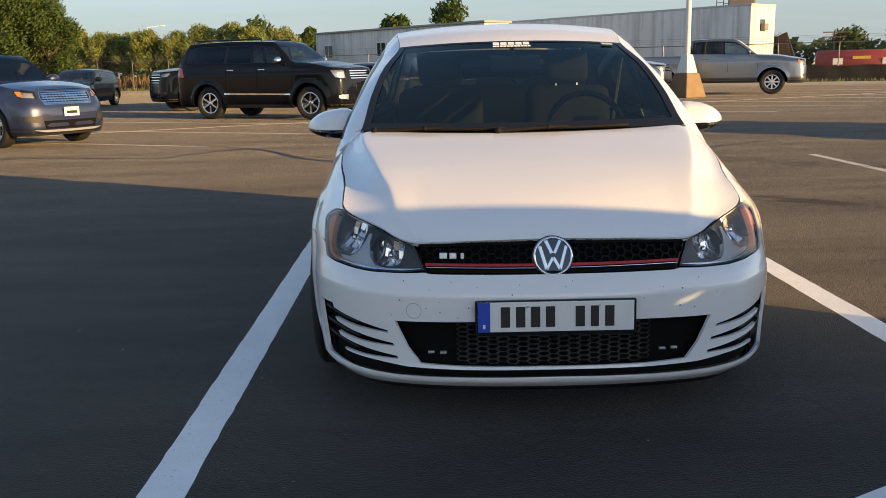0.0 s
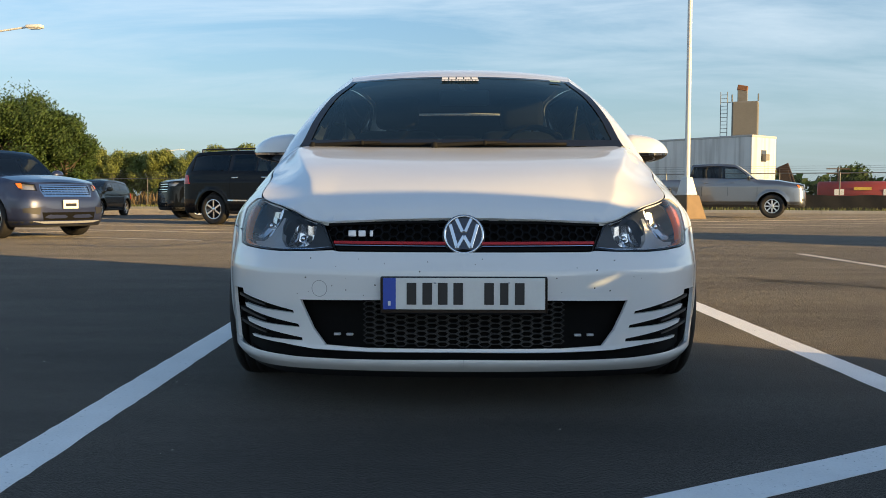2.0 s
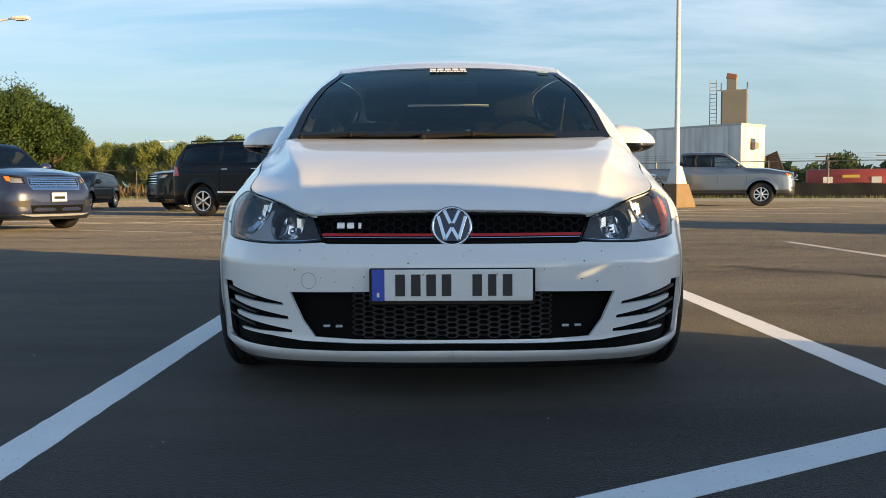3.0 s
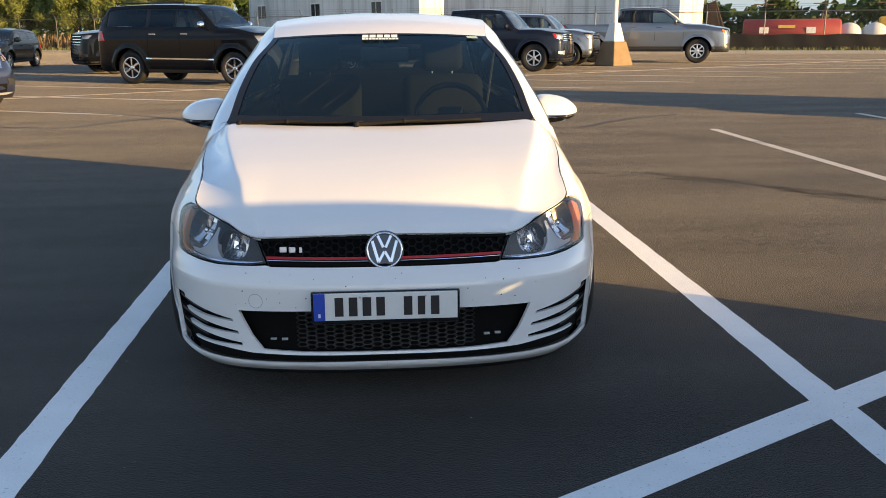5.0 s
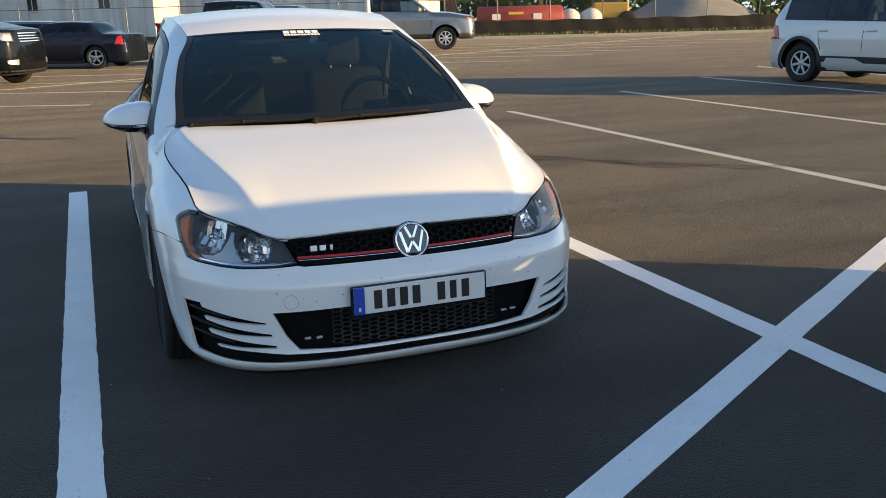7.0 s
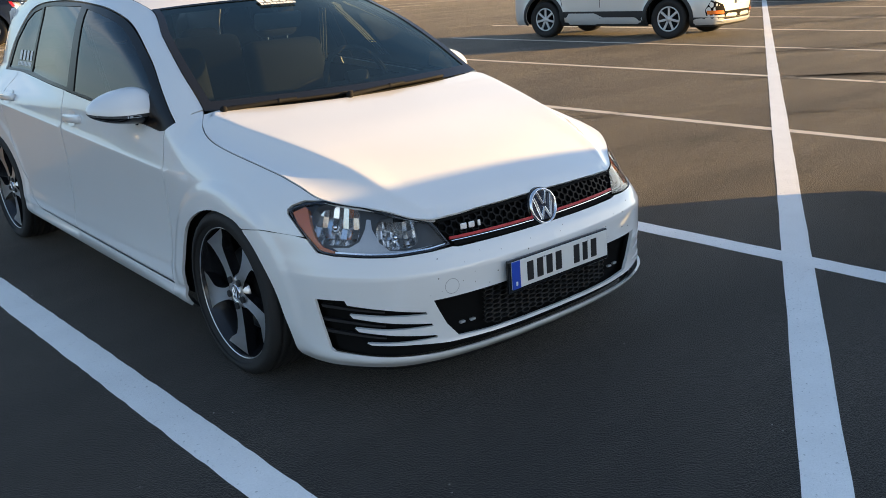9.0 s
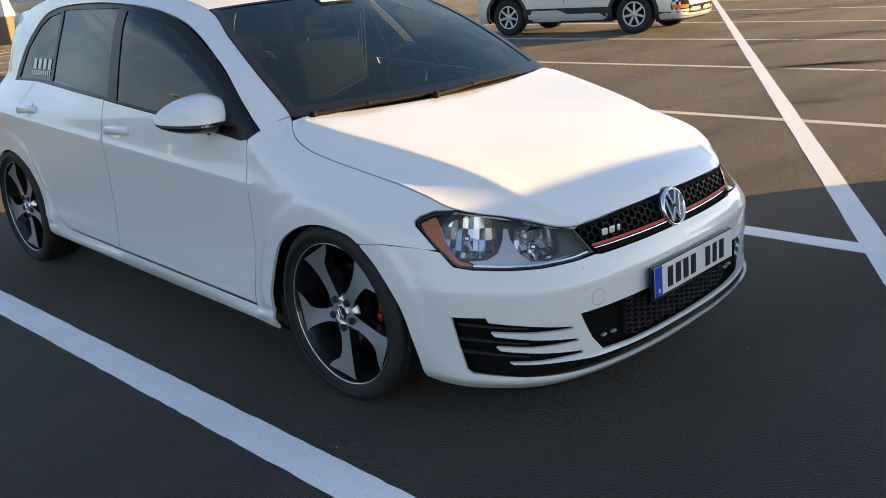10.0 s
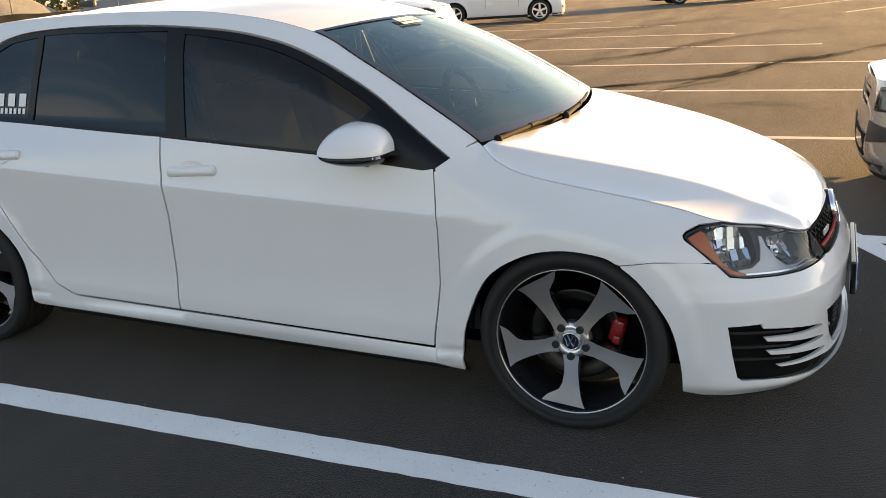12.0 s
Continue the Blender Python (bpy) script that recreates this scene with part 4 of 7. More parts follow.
for sg in BOTH:
    mirror = new("door_mirror"); mirror.parent = CAR
    tagged(mirror, "white door mirror with a black underside")
    mirror.matrix_basis = Matrix.Translation((sg * .885, 1.52, .955))
    for name, mat, low in (("mirror_cap", WHITE_PAINT, False), ("mirror_base", GLOSS_BLACK, True)):
        bm = bmesh.new(); bmesh.ops.create_uvsphere(bm, u_segments=48, v_segments=32, radius=1)
        bmesh.ops.bisect_plane(bm, geom=bm.verts[:] + bm.edges[:] + bm.faces[:], plane_co=(0, 0, .03), plane_no=(0, 0, 1 if low else -1), clear_outer=True)
        for vt in bm.verts:
            q = vt.co
            if q.y > 0:
                q.y = q.y ** .6
            vt.co = mirror_shape(q) * (1 if not low else .98)
            vt.co.x *= sg
        if sg < 0:
            bmesh.ops.reverse_faces(bm, faces=bm.faces[:])
        part(name, bm, mat, mirror, "", True)
    V, F = [], []
    for i in range(33):
        a = math.pi * (-.12 + .95 * i / 32)
        for dz in (0, -.17):
            q = Vector((math.cos(a), -math.sin(a), 0)) * math.sqrt(1 - dz * dz)
            p = mirror_shape((q.x, q.y, dz)) * .985
            V.append((p.x * sg, p.y, p.z))
    solid("mirror_strip", V, [(2 * i, 2 * i + 1, 2 * i + 3, 2 * i + 2) for i in range(32)], CHROME, mirror, "thin silver strip")
    foot = rod((sg * -.055, -.005, -.045), (sg * -.105, -.05, -.115), .034, .026, 16)
    block(.04, .19, .045, Matrix.Translation((sg * -.106, -.10, -.082)) @ pose(0, 0, 0, 0, 0, 0), .012, 3, foot)
    part("mirror_foot", foot, GLOSS_BLACK, mirror, "", True)
    for s, z, n in ((2.875, .835, "front"), (3.86, .868, "rear")):
        p = side(s, z)
        handle = new("door_handle"); handle.parent = CAR; tagged(handle, "white pull handle")
        handle.matrix_basis = Matrix.Translation((sg * (p[0] + .010), p[1], z)) @ pose(0, 0, 0, 0, sg * -10, 0)
        bm = block(.030, .225, .040, None, .0145, 4)
        for vt in bm.verts:
            vt.co.z += -.012 * (vt.co.y / .1) * .5
            vt.co.x -= sg * .010 * (vt.co.y / .107) ** 2
        part("handle_grip", bm, WHITE_PAINT, handle, "", True)
        V, F = [], []
        for ring, deep in ((1.0, .0012), (.75, -.004), (.4, -.007)):
            for q in range(24):
                u, v = s + ring * .062 * math.cos(radians(15 * q)), z + .002 + ring * .036 * math.sin(radians(15 * q))
                p2 = side(u, v)
                V.append((sg * (p2[0] + .0035 + deep * .35), p2[1], p2[2]))
        for r_ in (0, 1):
            for q in range(24):
                l = (q + 1) % 24
                F.append((24 * r_ + q, 24 * r_ + l, 24 * r_ + 24 + l, 24 * r_ + 24 + q))
        F.append(tuple(range(48, 72)))
        V = [handle.matrix_basis.inverted() @ Vector(q) for q in V]
        solid("handle_cup", V, F if sg > 0 else [t[::-1] for t in F], WHITE_PAINT, handle)
bm = bmesh.new(); block(.03, .10, .035, Matrix.Translation((0, 3.45, 1.445)), .012, 2, bm); part("antenna", bm, SATIN_BLACK, CAR, "short black roof antenna", True)

# quarter window stickers
for z, high, marks in ((1.050, .052, 4), (1.020, .022, 10)):
    for i in range(marks):
        a, b = 3.83 + .27 * i / marks, 3.83 + .27 * (i + .62) / marks
        put_skin("decal_mark", side, [(a, z), (b, z), (b, z + high), (a, z + high)], [], DECAL, (-1,), .06, -.006, 0, "white sticker mark")

# ---- cabin ----
put_skin("cabin_lining", side, [(1.75, .3), (4.3, .3), (4.45, .95), (4.32, 1.0)] + [(1.9, .88), (1.8, .85)], [], LINING, BOTH, .09, -.07, 0)
v, f = sheet(lambda a, b: np.array(((2 * a - 1) * (.68 - .05 * b), 1.04 + .10 * (2 * a - 1) ** 2 + .42 * b, .915 - .01 * b + .035 * math.sin(math.pi * b) * (1 + .3 * math.sin(math.pi * 2 * a) ** 2))), 20, 8)
solid("dashboard", v, f, DASH, CAR, "dark grey dashboard")
part("dash_front", block(1.3, .06, .35, Matrix.Translation((0, 1.48, .74)), .02), DASH, CAR)
part("cabin_floor", block(1.3, 2.6, .05, Matrix.Translation((0, 2.7, .36)), .01), LINING, CAR)
wheel_ring = bmesh.new()
m = Matrix.Translation((.36, 1.60, .90)) @ pose(0, 0, 0, 65, 0, 0)
ring = [m @ Vector((.185 * math.cos(radians(a)), .185 * math.sin(radians(a)), 0)) for a in range(0, 361, 20)]
for a, b in zip(ring, ring[1:]):
    rod(a, b, .015, None, 8, wheel_ring)
block(.14, .12, .05, m, .02, 2, wheel_ring)
block(.34, .03, .02, m, .006, 2, wheel_ring)
part("steering_wheel", wheel_ring, DASH, CAR, "dark steering wheel", True)


def car_seat(x, y, wide, rear=False):
    s = new("seat"); s.parent = CAR; tagged(s, "dark cloth seat with a headrest")
    s.matrix_basis = Matrix.Translation((x, y, .38))
    part("cushion", block(wide, .5, .18, Matrix.Translation((0, 0, .10)) @ pose(0, 0, 0, 6, 0, 0), .06, 3), SEAT_CLOTH, s, "", True)
    part("backrest", block(wide, .14, .60, Matrix.Translation((0, .30, .42)) @ pose(0, 0, 0, -14, 0, 0), .06, 3), SEAT_CLOTH, s, "", True)
    for hx in ((0,) if not rear else (-wide * .3, 0, wide * .3)):
        part("headrest", block(.25, .10, .19, Matrix.Translation((hx, .41, .82 if not rear else .665)) @ pose(0, 0, 0, -10, 0, 0), .045, 3), SEAT_CLOTH, s, "", True)
        bm = bmesh.new()
        for q in (-.06, .06):
            rod((hx + q, .385, .60), (hx + q, .40, .78 if not rear else .64), .006, None, 8, bm)
        part("headrest_post", bm, CHROME, s)


for x in (-.36, .36):
    car_seat(x, 1.95, .48)
car_seat(0, 2.85, 1.15, True)
mir = block(.25, .03, .078, Matrix.Translation((.02, 1.745, 1.222)) @ pose(0, 0, 0, 10, 0, 0), .012, 3)
rod((.02, 1.75, 1.24), (0, 1.735, 1.292), .012, None, 8, mir)
part("rear_view_mirror", mir, material("mirror_housing_grey", (.45, .45, .44), .55, grain=.1, spec=.3), CAR, "dark rear-view mirror", True)
part("mirror_glass", block(.22, .006, .055, Matrix.Translation((.02, 1.763, 1.222)) @ pose(0, 0, 0, 10, 0, 0)), CHROME, CAR)
# belt straps as narrow strips, the sun on them put into the pale colour
BELT = material("belt_sunlit_pale", (.62, .62, .58), .6, grain=.12, grain_scale=120)
for sg in BOTH:
    for i, y in enumerate((2.30, 2.328, 2.352)):
        part("seat_belt", block(.004, .016 - .003 * i, .44, Matrix.Translation((sg * .645, y, 1.02)) @ pose(0, 0, 0, -6, sg * 8, 0), .001), BELT, CAR, "seat belt strap in pale strips that stand for sun on it")


# ---- the car park ----
def rough_relief(m, scale=150.0, deep=.0085, flat_sheen=(.20, .105)):
    """Coarse stone relief with a sheen added to brighten sunlit ground at flat angles."""
    n, k = m.node_tree.nodes, m.node_tree.links
    co, tx, bp, b = n.new("ShaderNodeTexCoord"), n.new("ShaderNodeTexNoise"), n.new("ShaderNodeBump"), n["Principled BSDF"]
    tx.inputs["Scale"].default_value, tx.inputs["Detail"].default_value = scale, 4
    bp.inputs["Strength"].default_value, bp.inputs["Distance"].default_value = 1.0, deep
    k.new(co.outputs["Object"], tx.inputs["Vector"]); k.new(tx.outputs["Fac"], bp.inputs["Height"]); k.new(bp.outputs[0], b.inputs["Normal"])
    b.inputs["Diffuse Roughness"].default_value = 1.0
    b.inputs["Sheen Roughness"].default_value, b.inputs["Sheen Tint"].default_value = .35, (1.0, .91, .80, 1)
    # the added sheen varies in drifts and streaks
    mp, drift, most = n.new("ShaderNodeMapping"), n.new("ShaderNodeTexNoise"), n.new("ShaderNodeMapRange")
    mp.inputs["Scale"].default_value, mp.inputs["Rotation"].default_value = (.30, 1.5, 1), (0, 0, radians(-24))
    drift.inputs["Scale"].default_value, drift.inputs["Detail"].default_value, drift.inputs["Roughness"].default_value = .8, 9, .66
    most.inputs["From Min"].default_value, most.inputs["From Max"].default_value, most.inputs["To Min"].default_value, most.inputs["To Max"].default_value = .36, .62, flat_sheen[0], flat_sheen[1]
    k.new(co.outputs["Object"], mp.inputs[0]); k.new(mp.outputs[0], drift.inputs["Vector"]); k.new(drift.outputs["Fac"], most.inputs["Value"]); k.new(most.outputs[0], b.inputs["Sheen Weight"])


def asphalt():
    m = bpy.data.materials.new("asphalt")
    m.use_nodes = True
    t = m.node_tree
    n, k = t.nodes, t.links
    b = n["Principled BSDF"]
    co = n.new("ShaderNodeTexCoord")

    def noise_node(scale, detail=5, stretch=None, rough=.55):
        tx = n.new("ShaderNodeTexNoise")
        tx.inputs["Scale"].default_value, tx.inputs["Detail"].default_value, tx.inputs["Roughness"].default_value = scale, detail, rough
        if stretch:
            mp = n.new("ShaderNodeMapping"); mp.inputs["Scale"].default_value = stretch; mp.inputs["Rotation"].default_value = (0, 0, radians(-28))
            k.new(co.outputs["Object"], mp.inputs[0]); k.new(mp.outputs[0], tx.inputs["Vector"])
        else:
            k.new(co.outputs["Object"], tx.inputs["Vector"])
        return tx.outputs["Fac"]

    def mixed(a, fac, lo, hi, colour, blend="MIX"):
        mr = n.new("ShaderNodeMapRange"); mr.inputs["From Min"].default_value, mr.inputs["From Max"].default_value = lo, hi
        k.new(fac, mr.inputs["Value"])
        mx = n.new("ShaderNodeMixRGB"); mx.blend_type = blend
        k.new(mr.outputs[0], mx.inputs[0])
        if isinstance(a, tuple):
            mx.inputs[1].default_value = a
        else:
            k.new(a, mx.inputs[1])
        mx.inputs[2].default_value = colour
        return mx.outputs[0]

    c = mixed((.020, .0197, .0195, 1), noise_node(.35, 4), .35, .7, (.031, .0300, .029, 1))
    c = mixed(c, noise_node(.55, 7, (.22, 1.5, 1), .62), .50, .72, (.013, .0127, .0125, 1))
    c = mixed(c, noise_node(2.6, 7, (.5, 1.3, 1), .65), .56, .74, (.012, .0118, .0116, 1))
    c = mixed(c, noise_node(24, 5, None, .65), .45, .8, (.016, .0156, .0153, 1))
    c = mixed(c, noise_node(110, 3, None, .75), .52, .70, (.060, .057, .053, 1))
    c = mixed(c, noise_node(190, 3), .55, .66, (.010, .0095, .009, 1))
    k.new(c, b.inputs["Base Color"])
    b.inputs["Roughness"].default_value = .82
    b.inputs["Diffuse Roughness"].default_value = 1.0
    b.inputs["Specular IOR Level"].default_value = .25
    rough_relief(m)
    return m


def line_paint(name="white_line_paint", colour=(.84, .84, .83)):
    m = material(name, colour, .7, grain=.10, grain_scale=140, patch=.10, patch_scale=5, bump=.5, bump_scale=220)
    t = m.node_tree
    n, k = t.nodes, t.links
    b = n["Principled BSDF"]
    old = b.inputs["Base Color"].links[0].from_socket
    co = n.new("ShaderNodeTexCoord")
    tx = n.new("ShaderNodeTexNoise"); tx.inputs["Scale"].default_value = 60; tx.inputs["Detail"].default_value = 7; tx.inputs["Roughness"].default_value = .75
    k.new(co.outputs["Object"], tx.inputs["Vector"])
    mr = n.new("ShaderNodeMapRange"); mr.inputs["From Min"].default_value, mr.inputs["From Max"].default_value = .60, .70
    k.new(tx.outputs["Fac"], mr.inputs["Value"])
    mx = n.new("ShaderNodeMixRGB"); mx.inputs[2].default_value = (.10, .10, .10, 1)
    k.new(mr.outputs[0], mx.inputs[0]); k.new(old, mx.inputs[1]); k.new(mx.outputs[0], b.inputs["Base Color"])
    return m


# far lines: dusty paint with the low sun's tan put into the colour
ASPHALT, LINE, SUNLIT_LINE = asphalt(), line_paint(), line_paint("dusty_sunlit_line_paint", (.60, .53, .44))
R = 2500.0
ground = solid("ground", [(-R, -R, 0), (R, -R, 0), (R, R, 0), (-R, R, 0)], [(0, 1, 2, 3)], ASPHALT, None, "worn dark asphalt of a large car park", None, False)
tagged(ground, category="asphalt", kind="structure")


def painted_line(x0, y0, x1, y1, wide=.135, lift=.004, mat=None):
    """A painted line with slightly ragged edges, as a thin slab."""
    L = math.hypot(x1 - x0, y1 - y0)
    dx, dy = (x1 - x0) / L, (y1 - y0) / L
    n = max(2, min(int(L / .05), 160))
    V, F = [], []
    rng = random.Random(int(abs(x0 * 31 + y0 * 17 + L * 7) * 100))
    for i in range(n + 1):
        d = L * i / n
        for sg in (-1, 1):
            w = wide / 2 + rng.uniform(-.0025, .0025)
            V += [(x0 + dx * d - dy * sg * w, y0 + dy * d + dx * sg * w, lift), (x0 + dx * d - dy * sg * w, y0 + dy * d + dx * sg * w, 0)]
    for i in range(n):
        a, b = 4 * i, 4 * i + 4
        F += [(a, b, b + 2, a + 2), (a, a + 1, b + 1, b), (a + 2, b + 2, b + 3, a + 3)]
    ob = solid("painted_line", V, F, mat or LINE, None, "", None, False)
    return tagged(ob, "white painted stall line on the asphalt", "line", "stall lines", "structure")


LANE = (.8740, .4859)                                   # way of the long slanted line
LX, LY = 1.628, -.135                                   # where it crosses the stall's line
for x, y0, y1 in ((-1.201, -1.66, 5.06), (1.634, -6.2, 6.8), (4.63, -4.4, 8.65), (7.71, -2.7, 10.44), (10.82, -1.2, 12.3), (13.9, .05, 14.1), (17.05, 1.8, 15.8), (20.45, 3.55, 17.5), (-4.2, -3.3, 3.4), (23.1, 5.8, 19)):
    painted_line(x, y0, x, y1, .140 if x < 2 else .115, .0008, SUNLIT_LINE if x > 2 else LINE)
painted_line(LX - LANE[0] * 9, LY - LANE[1] * 9, LX + LANE[0] * 40, LY + LANE[1] * 40, .135, .0015)

# the next row: slanted stalls on both sides of a long row line
for i in range(-5, 8):
    ex, ey = 5.1 + 3.05 * i, 17.1 + 1.7 * i
    painted_line(ex, ey, ex - .903 * 13, ey + .43 * 13, .11, .001, SUNLIT_LINE)
painted_line(-.8 - 3.05 * 7, 19.9 - 1.7 * 7, -.8 + 3.05 * 10, 19.9 + 1.7 * 10, .11, .002, SUNLIT_LINE)
for i in range(0, 7):
    ex, ey = 23.69 + 3.55 * i, -.5 + 1.81 * i
    painted_line(ex, ey, ex + .88 * 10, ey - .47 * 10, .11, .001, SUNLIT_LINE)


def crack(points, wide=.055):
    """A dark sealed crack that wanders along some points."""
    pts = spline(points, 10)
    rng = random.Random(5)
    V, F = [], []
    for i, p in enumerate(pts):
        q = pts[min(i + 1, len(pts) - 1)] - pts[max(i - 1, 0)]
        q = q / np.hypot(*q)
        w = wide * rng.uniform(.4, 1.3)
        o = rng.uniform(-.02, .02)
        V += [(p[0] - q[1] * (o + w), p[1] + q[0] * (o + w), .003), (p[0] - q[1] * (o - w), p[1] + q[0] * (o - w), .003)]
    F = [(2 * i, 2 * i + 1, 2 * i + 3, 2 * i + 2) for i in range(len(pts) - 1)]
    return tagged(solid("pavement_crack", V, F, material("crack_sealant", (.012, .012, .012), .6, grain=.2), None, "", None, False), "dark wandering crack in the asphalt", "crack", kind="structure")


crack([(-9.5, 10.9), (-6.8, 10.55), (-5.9, 10.5), (-5.0, 10.2), (-4.3, 10.1), (-4.05, 10.6), (-3.6, 11.1), (-3.26, 11.35), (-2.86, 10.9), (-2.37, 9.95), (-1.9, 9.3), (-1.2, 8.9)])
crack([(-4.6, 12.3), (-3.83, 11.9), (-3.26, 11.35)], .03)
crack([(3.0, 9.2), (3.6, 9.85), (4.15, 10.3), (4.86, 10.75)], .04)
# worn dark bands in the lit asphalt, and a scatter of pits beside them
def worn_band(points, wide, count, seed, size=1.0):
    """Many short dark smears strewn along a line, each a thin ragged sliver on the asphalt."""
    rng = random.Random(seed)
    pts = spline(points, 20)
    V, F = [], []
    for i in range(count):
        j = rng.randrange(1, len(pts) - 1)
        d = pts[j + 1] - pts[j - 1]
        d = d / np.hypot(*d)
        o = rng.gauss(0, wide)
        L, w = size * rng.uniform(.05, .26), size * rng.uniform(.003, .011)
        c = pts[j] + np.array((-d[1], d[0])) * o + d * rng.uniform(-.1, .1)
        b = len(V)
        for t, h in ((-1, .1), (-.4, .8), (.3, 1), (1, .1)):
            V += [(c[0] + d[0] * t * L - d[1] * h * w, c[1] + d[1] * t * L + d[0] * h * w, .0012), (c[0] + d[0] * t * L + d[1] * h * w, c[1] + d[1] * t * L - d[0] * h * w, .0012)]
        F += [(b + 2 * q, b + 2 * q + 1, b + 2 * q + 3, b + 2 * q + 2) for q in range(3)]
    ob = solid("worn_smears", V, F, WORN, None, "", None, False)
    return tagged(ob, "dark worn smears along a seam in the asphalt", "smears", kind="stuff")


WORN = material("worn_seam", (.030, .0285, .027), .9, grain=.35, grain_scale=60, patch=.35, patch_scale=6)
rough_relief(WORN, flat_sheen=(.07, .03))
worn_band([(1.2, 5.5), (2.2, 5.13), (2.7, 4.9), (3.13, 4.58), (3.48, 4.14), (3.82, 3.79), (4.17, 3.51), (4.6, 3.1), (5.6, 2.5)], .09, 190, 4)
worn_band([(2.0, 9.0), (3.4, 8.2), (4.6, 7.2), (6.0, 6.4)], .25, 110, 5)
worn_band([(7.4, 3.4), (8.4, 2.3), (9.3, 1.3), (10.7, .78), (11.6, .05), (13.5, -.95), (15.5, -1.8)], .10, 240, 6, 2.2)
worn_band([(7.6, 1.9), (8.6, 1.4), (10.0, .95), (11.2, .5), (12.4, -.28)], .13, 130, 7, 2.0)
worn_band([(9.6, 5.0), (11.6, 3.7), (12.8, 2.85), (14.5, 2.3), (16.4, 1.35), (18.5, -.3)], .16, 200, 8, 2.4)
worn_band([(5.3, 1.9), (5.9, 1.4), (6.6, 1.0), (6.5, .3)], .16, 80, 9, 1.2)
worn_band([(14.0, 7.4), (17.5, 6.0), (21.0, 4.1), (24.0, 2.0)], .3, 160, 10, 3.0)
rng = random.Random(12)
V, F = [], []
for i in range(150):
    t = rng.random()
    cx, cy = 2.2 + 1.8 * t + rng.gauss(0, .12), 2.5 - .55 * t + rng.gauss(0, .16)
    n, r = 6, rng.uniform(.006, .024)
    o = len(V)
    for j in range(n):
        q = 2 * math.pi * j / n
        V.append((cx + r * rng.uniform(.6, 1.3) * math.cos(q), cy + r * rng.uniform(.4, .9) * math.sin(q), .0012))
    F.append(tuple(range(o, o + n)))
tagged(solid("asphalt_pits", V, F, material("pit_dark", (.018, .017, .016), .9, grain=.2), None, "", None, False), "scatter of small dark pits in the asphalt", "pits", kind="stuff")
# pale crumbs of grit near the stall
V, F = [], []
for i in range(260):
    cx, cy, r = rng.uniform(-5, 5), rng.uniform(-3.5, 5), rng.uniform(.002, .006)
    if abs(cx) < 1.0 and cy > -.1:
        continue
    o = len(V)
    for j in range(5):
        q = 2 * math.pi * j / 5
        V.append((cx + r * math.cos(q), cy + r * math.sin(q) * rng.uniform(.6, 1.2), 0))
    V.append((cx, cy, r * .9))
    F += [(o + j, o + (j + 1) % 5, o + 5) for j in range(5)]
tagged(solid("grit", V, F, material("pale_grit", (.32, .30, .27), .9, per_island=.4), None, "", None, False), "pale crumbs of grit scattered on the asphalt", "grit", kind="stuff")


# ---- the other parked vehicles ----
def paint(name, colour, metal=.35, rough=.35):
    dark = max(colour) < .05
    return material(name, colour, .2 if dark else rough, metal, .35 if dark else 1.0, grain=.03, grain_scale=700, patch=.05, patch_scale=2, spec=.05 if dark else .5)


CAR_GLASS = glass("car_glass", (.16, .18, .19))
CLEAR_GLASS = glass("car_glass_clear", (.60, .66, .66), 0.0, 1.6)
CLADDING = material("grey_black_cladding", (.022, .022, .023), .6, grain=.2, grain_scale=200)
TAIL_RED = material("red_tail_lamp", (.45, .01, .01), .15, coat=.6, grain=.1)
LAMP_FACE = material("lamp_face", (.42, .43, .45), .3, .7, bump=.4, bump_scale=60)
ORANGE_LAMP = material("orange_lamp", (.8, .18, .02), .2, coat=.5, grain=.1)
HUBCAP = material("silver_wheel_cover", (.55, .56, .58), .35, .7, grain=.06)


def road_wheel(parent, r, rim_r, wide, spokes, face):
    """A wheel about local x, outer face at +x: tyre, rim and spokes."""
    w = new("wheel")
    w.parent = parent
    h = wide / 2
    v, f = lathe([(-h * .8, rim_r), (-h, r * .86), (-h * .92, r * .96), (-h * .7, r), (h * .7, r), (h * .92, r * .96), (h, r * .86), (h * .9, rim_r * 1.04), (h * .74, rim_r)], 36)
    solid("tyre", v, f, RUBBER, w, "black tyre")
    v, f = lathe([(h * .76, rim_r * 1.02), (h * .8, rim_r * .98), (h * .74, rim_r * .94), (h * .1, rim_r * .86), (h * .05, .02), (h * .05, 0)], 36)
    rim = solid("rim", v, f, WHEEL_BLACK, w)
    v, f = lathe([(h * .74, rim_r * 1.03), (h * .84, rim_r * .99), (h * .76, rim_r * .90)], 36)
    solid("rim_lip", v, f, face, w)
    for i in range(spokes):
        a = 2 * math.pi * i / spokes + math.pi / 2
        wid = rim_r * (.20 if spokes > 5 else .27)
        bm = block(h * .16, rim_r * .86, wid, Matrix.Translation((h * .66, rim_r * .5 * math.cos(a), rim_r * .5 * math.sin(a))) @ pose(0, 0, 0, math.degrees(a), 0, 0), h * .05, 2)
        part("spoke", bm, face, rim)
    v, f = lathe([(h * .5, rim_r * .27), (h * .74, rim_r * .24), (h * .8, rim_r * .12), (h * .8, 0)], 20)
    solid("hub", v, f, face, rim)
    return w


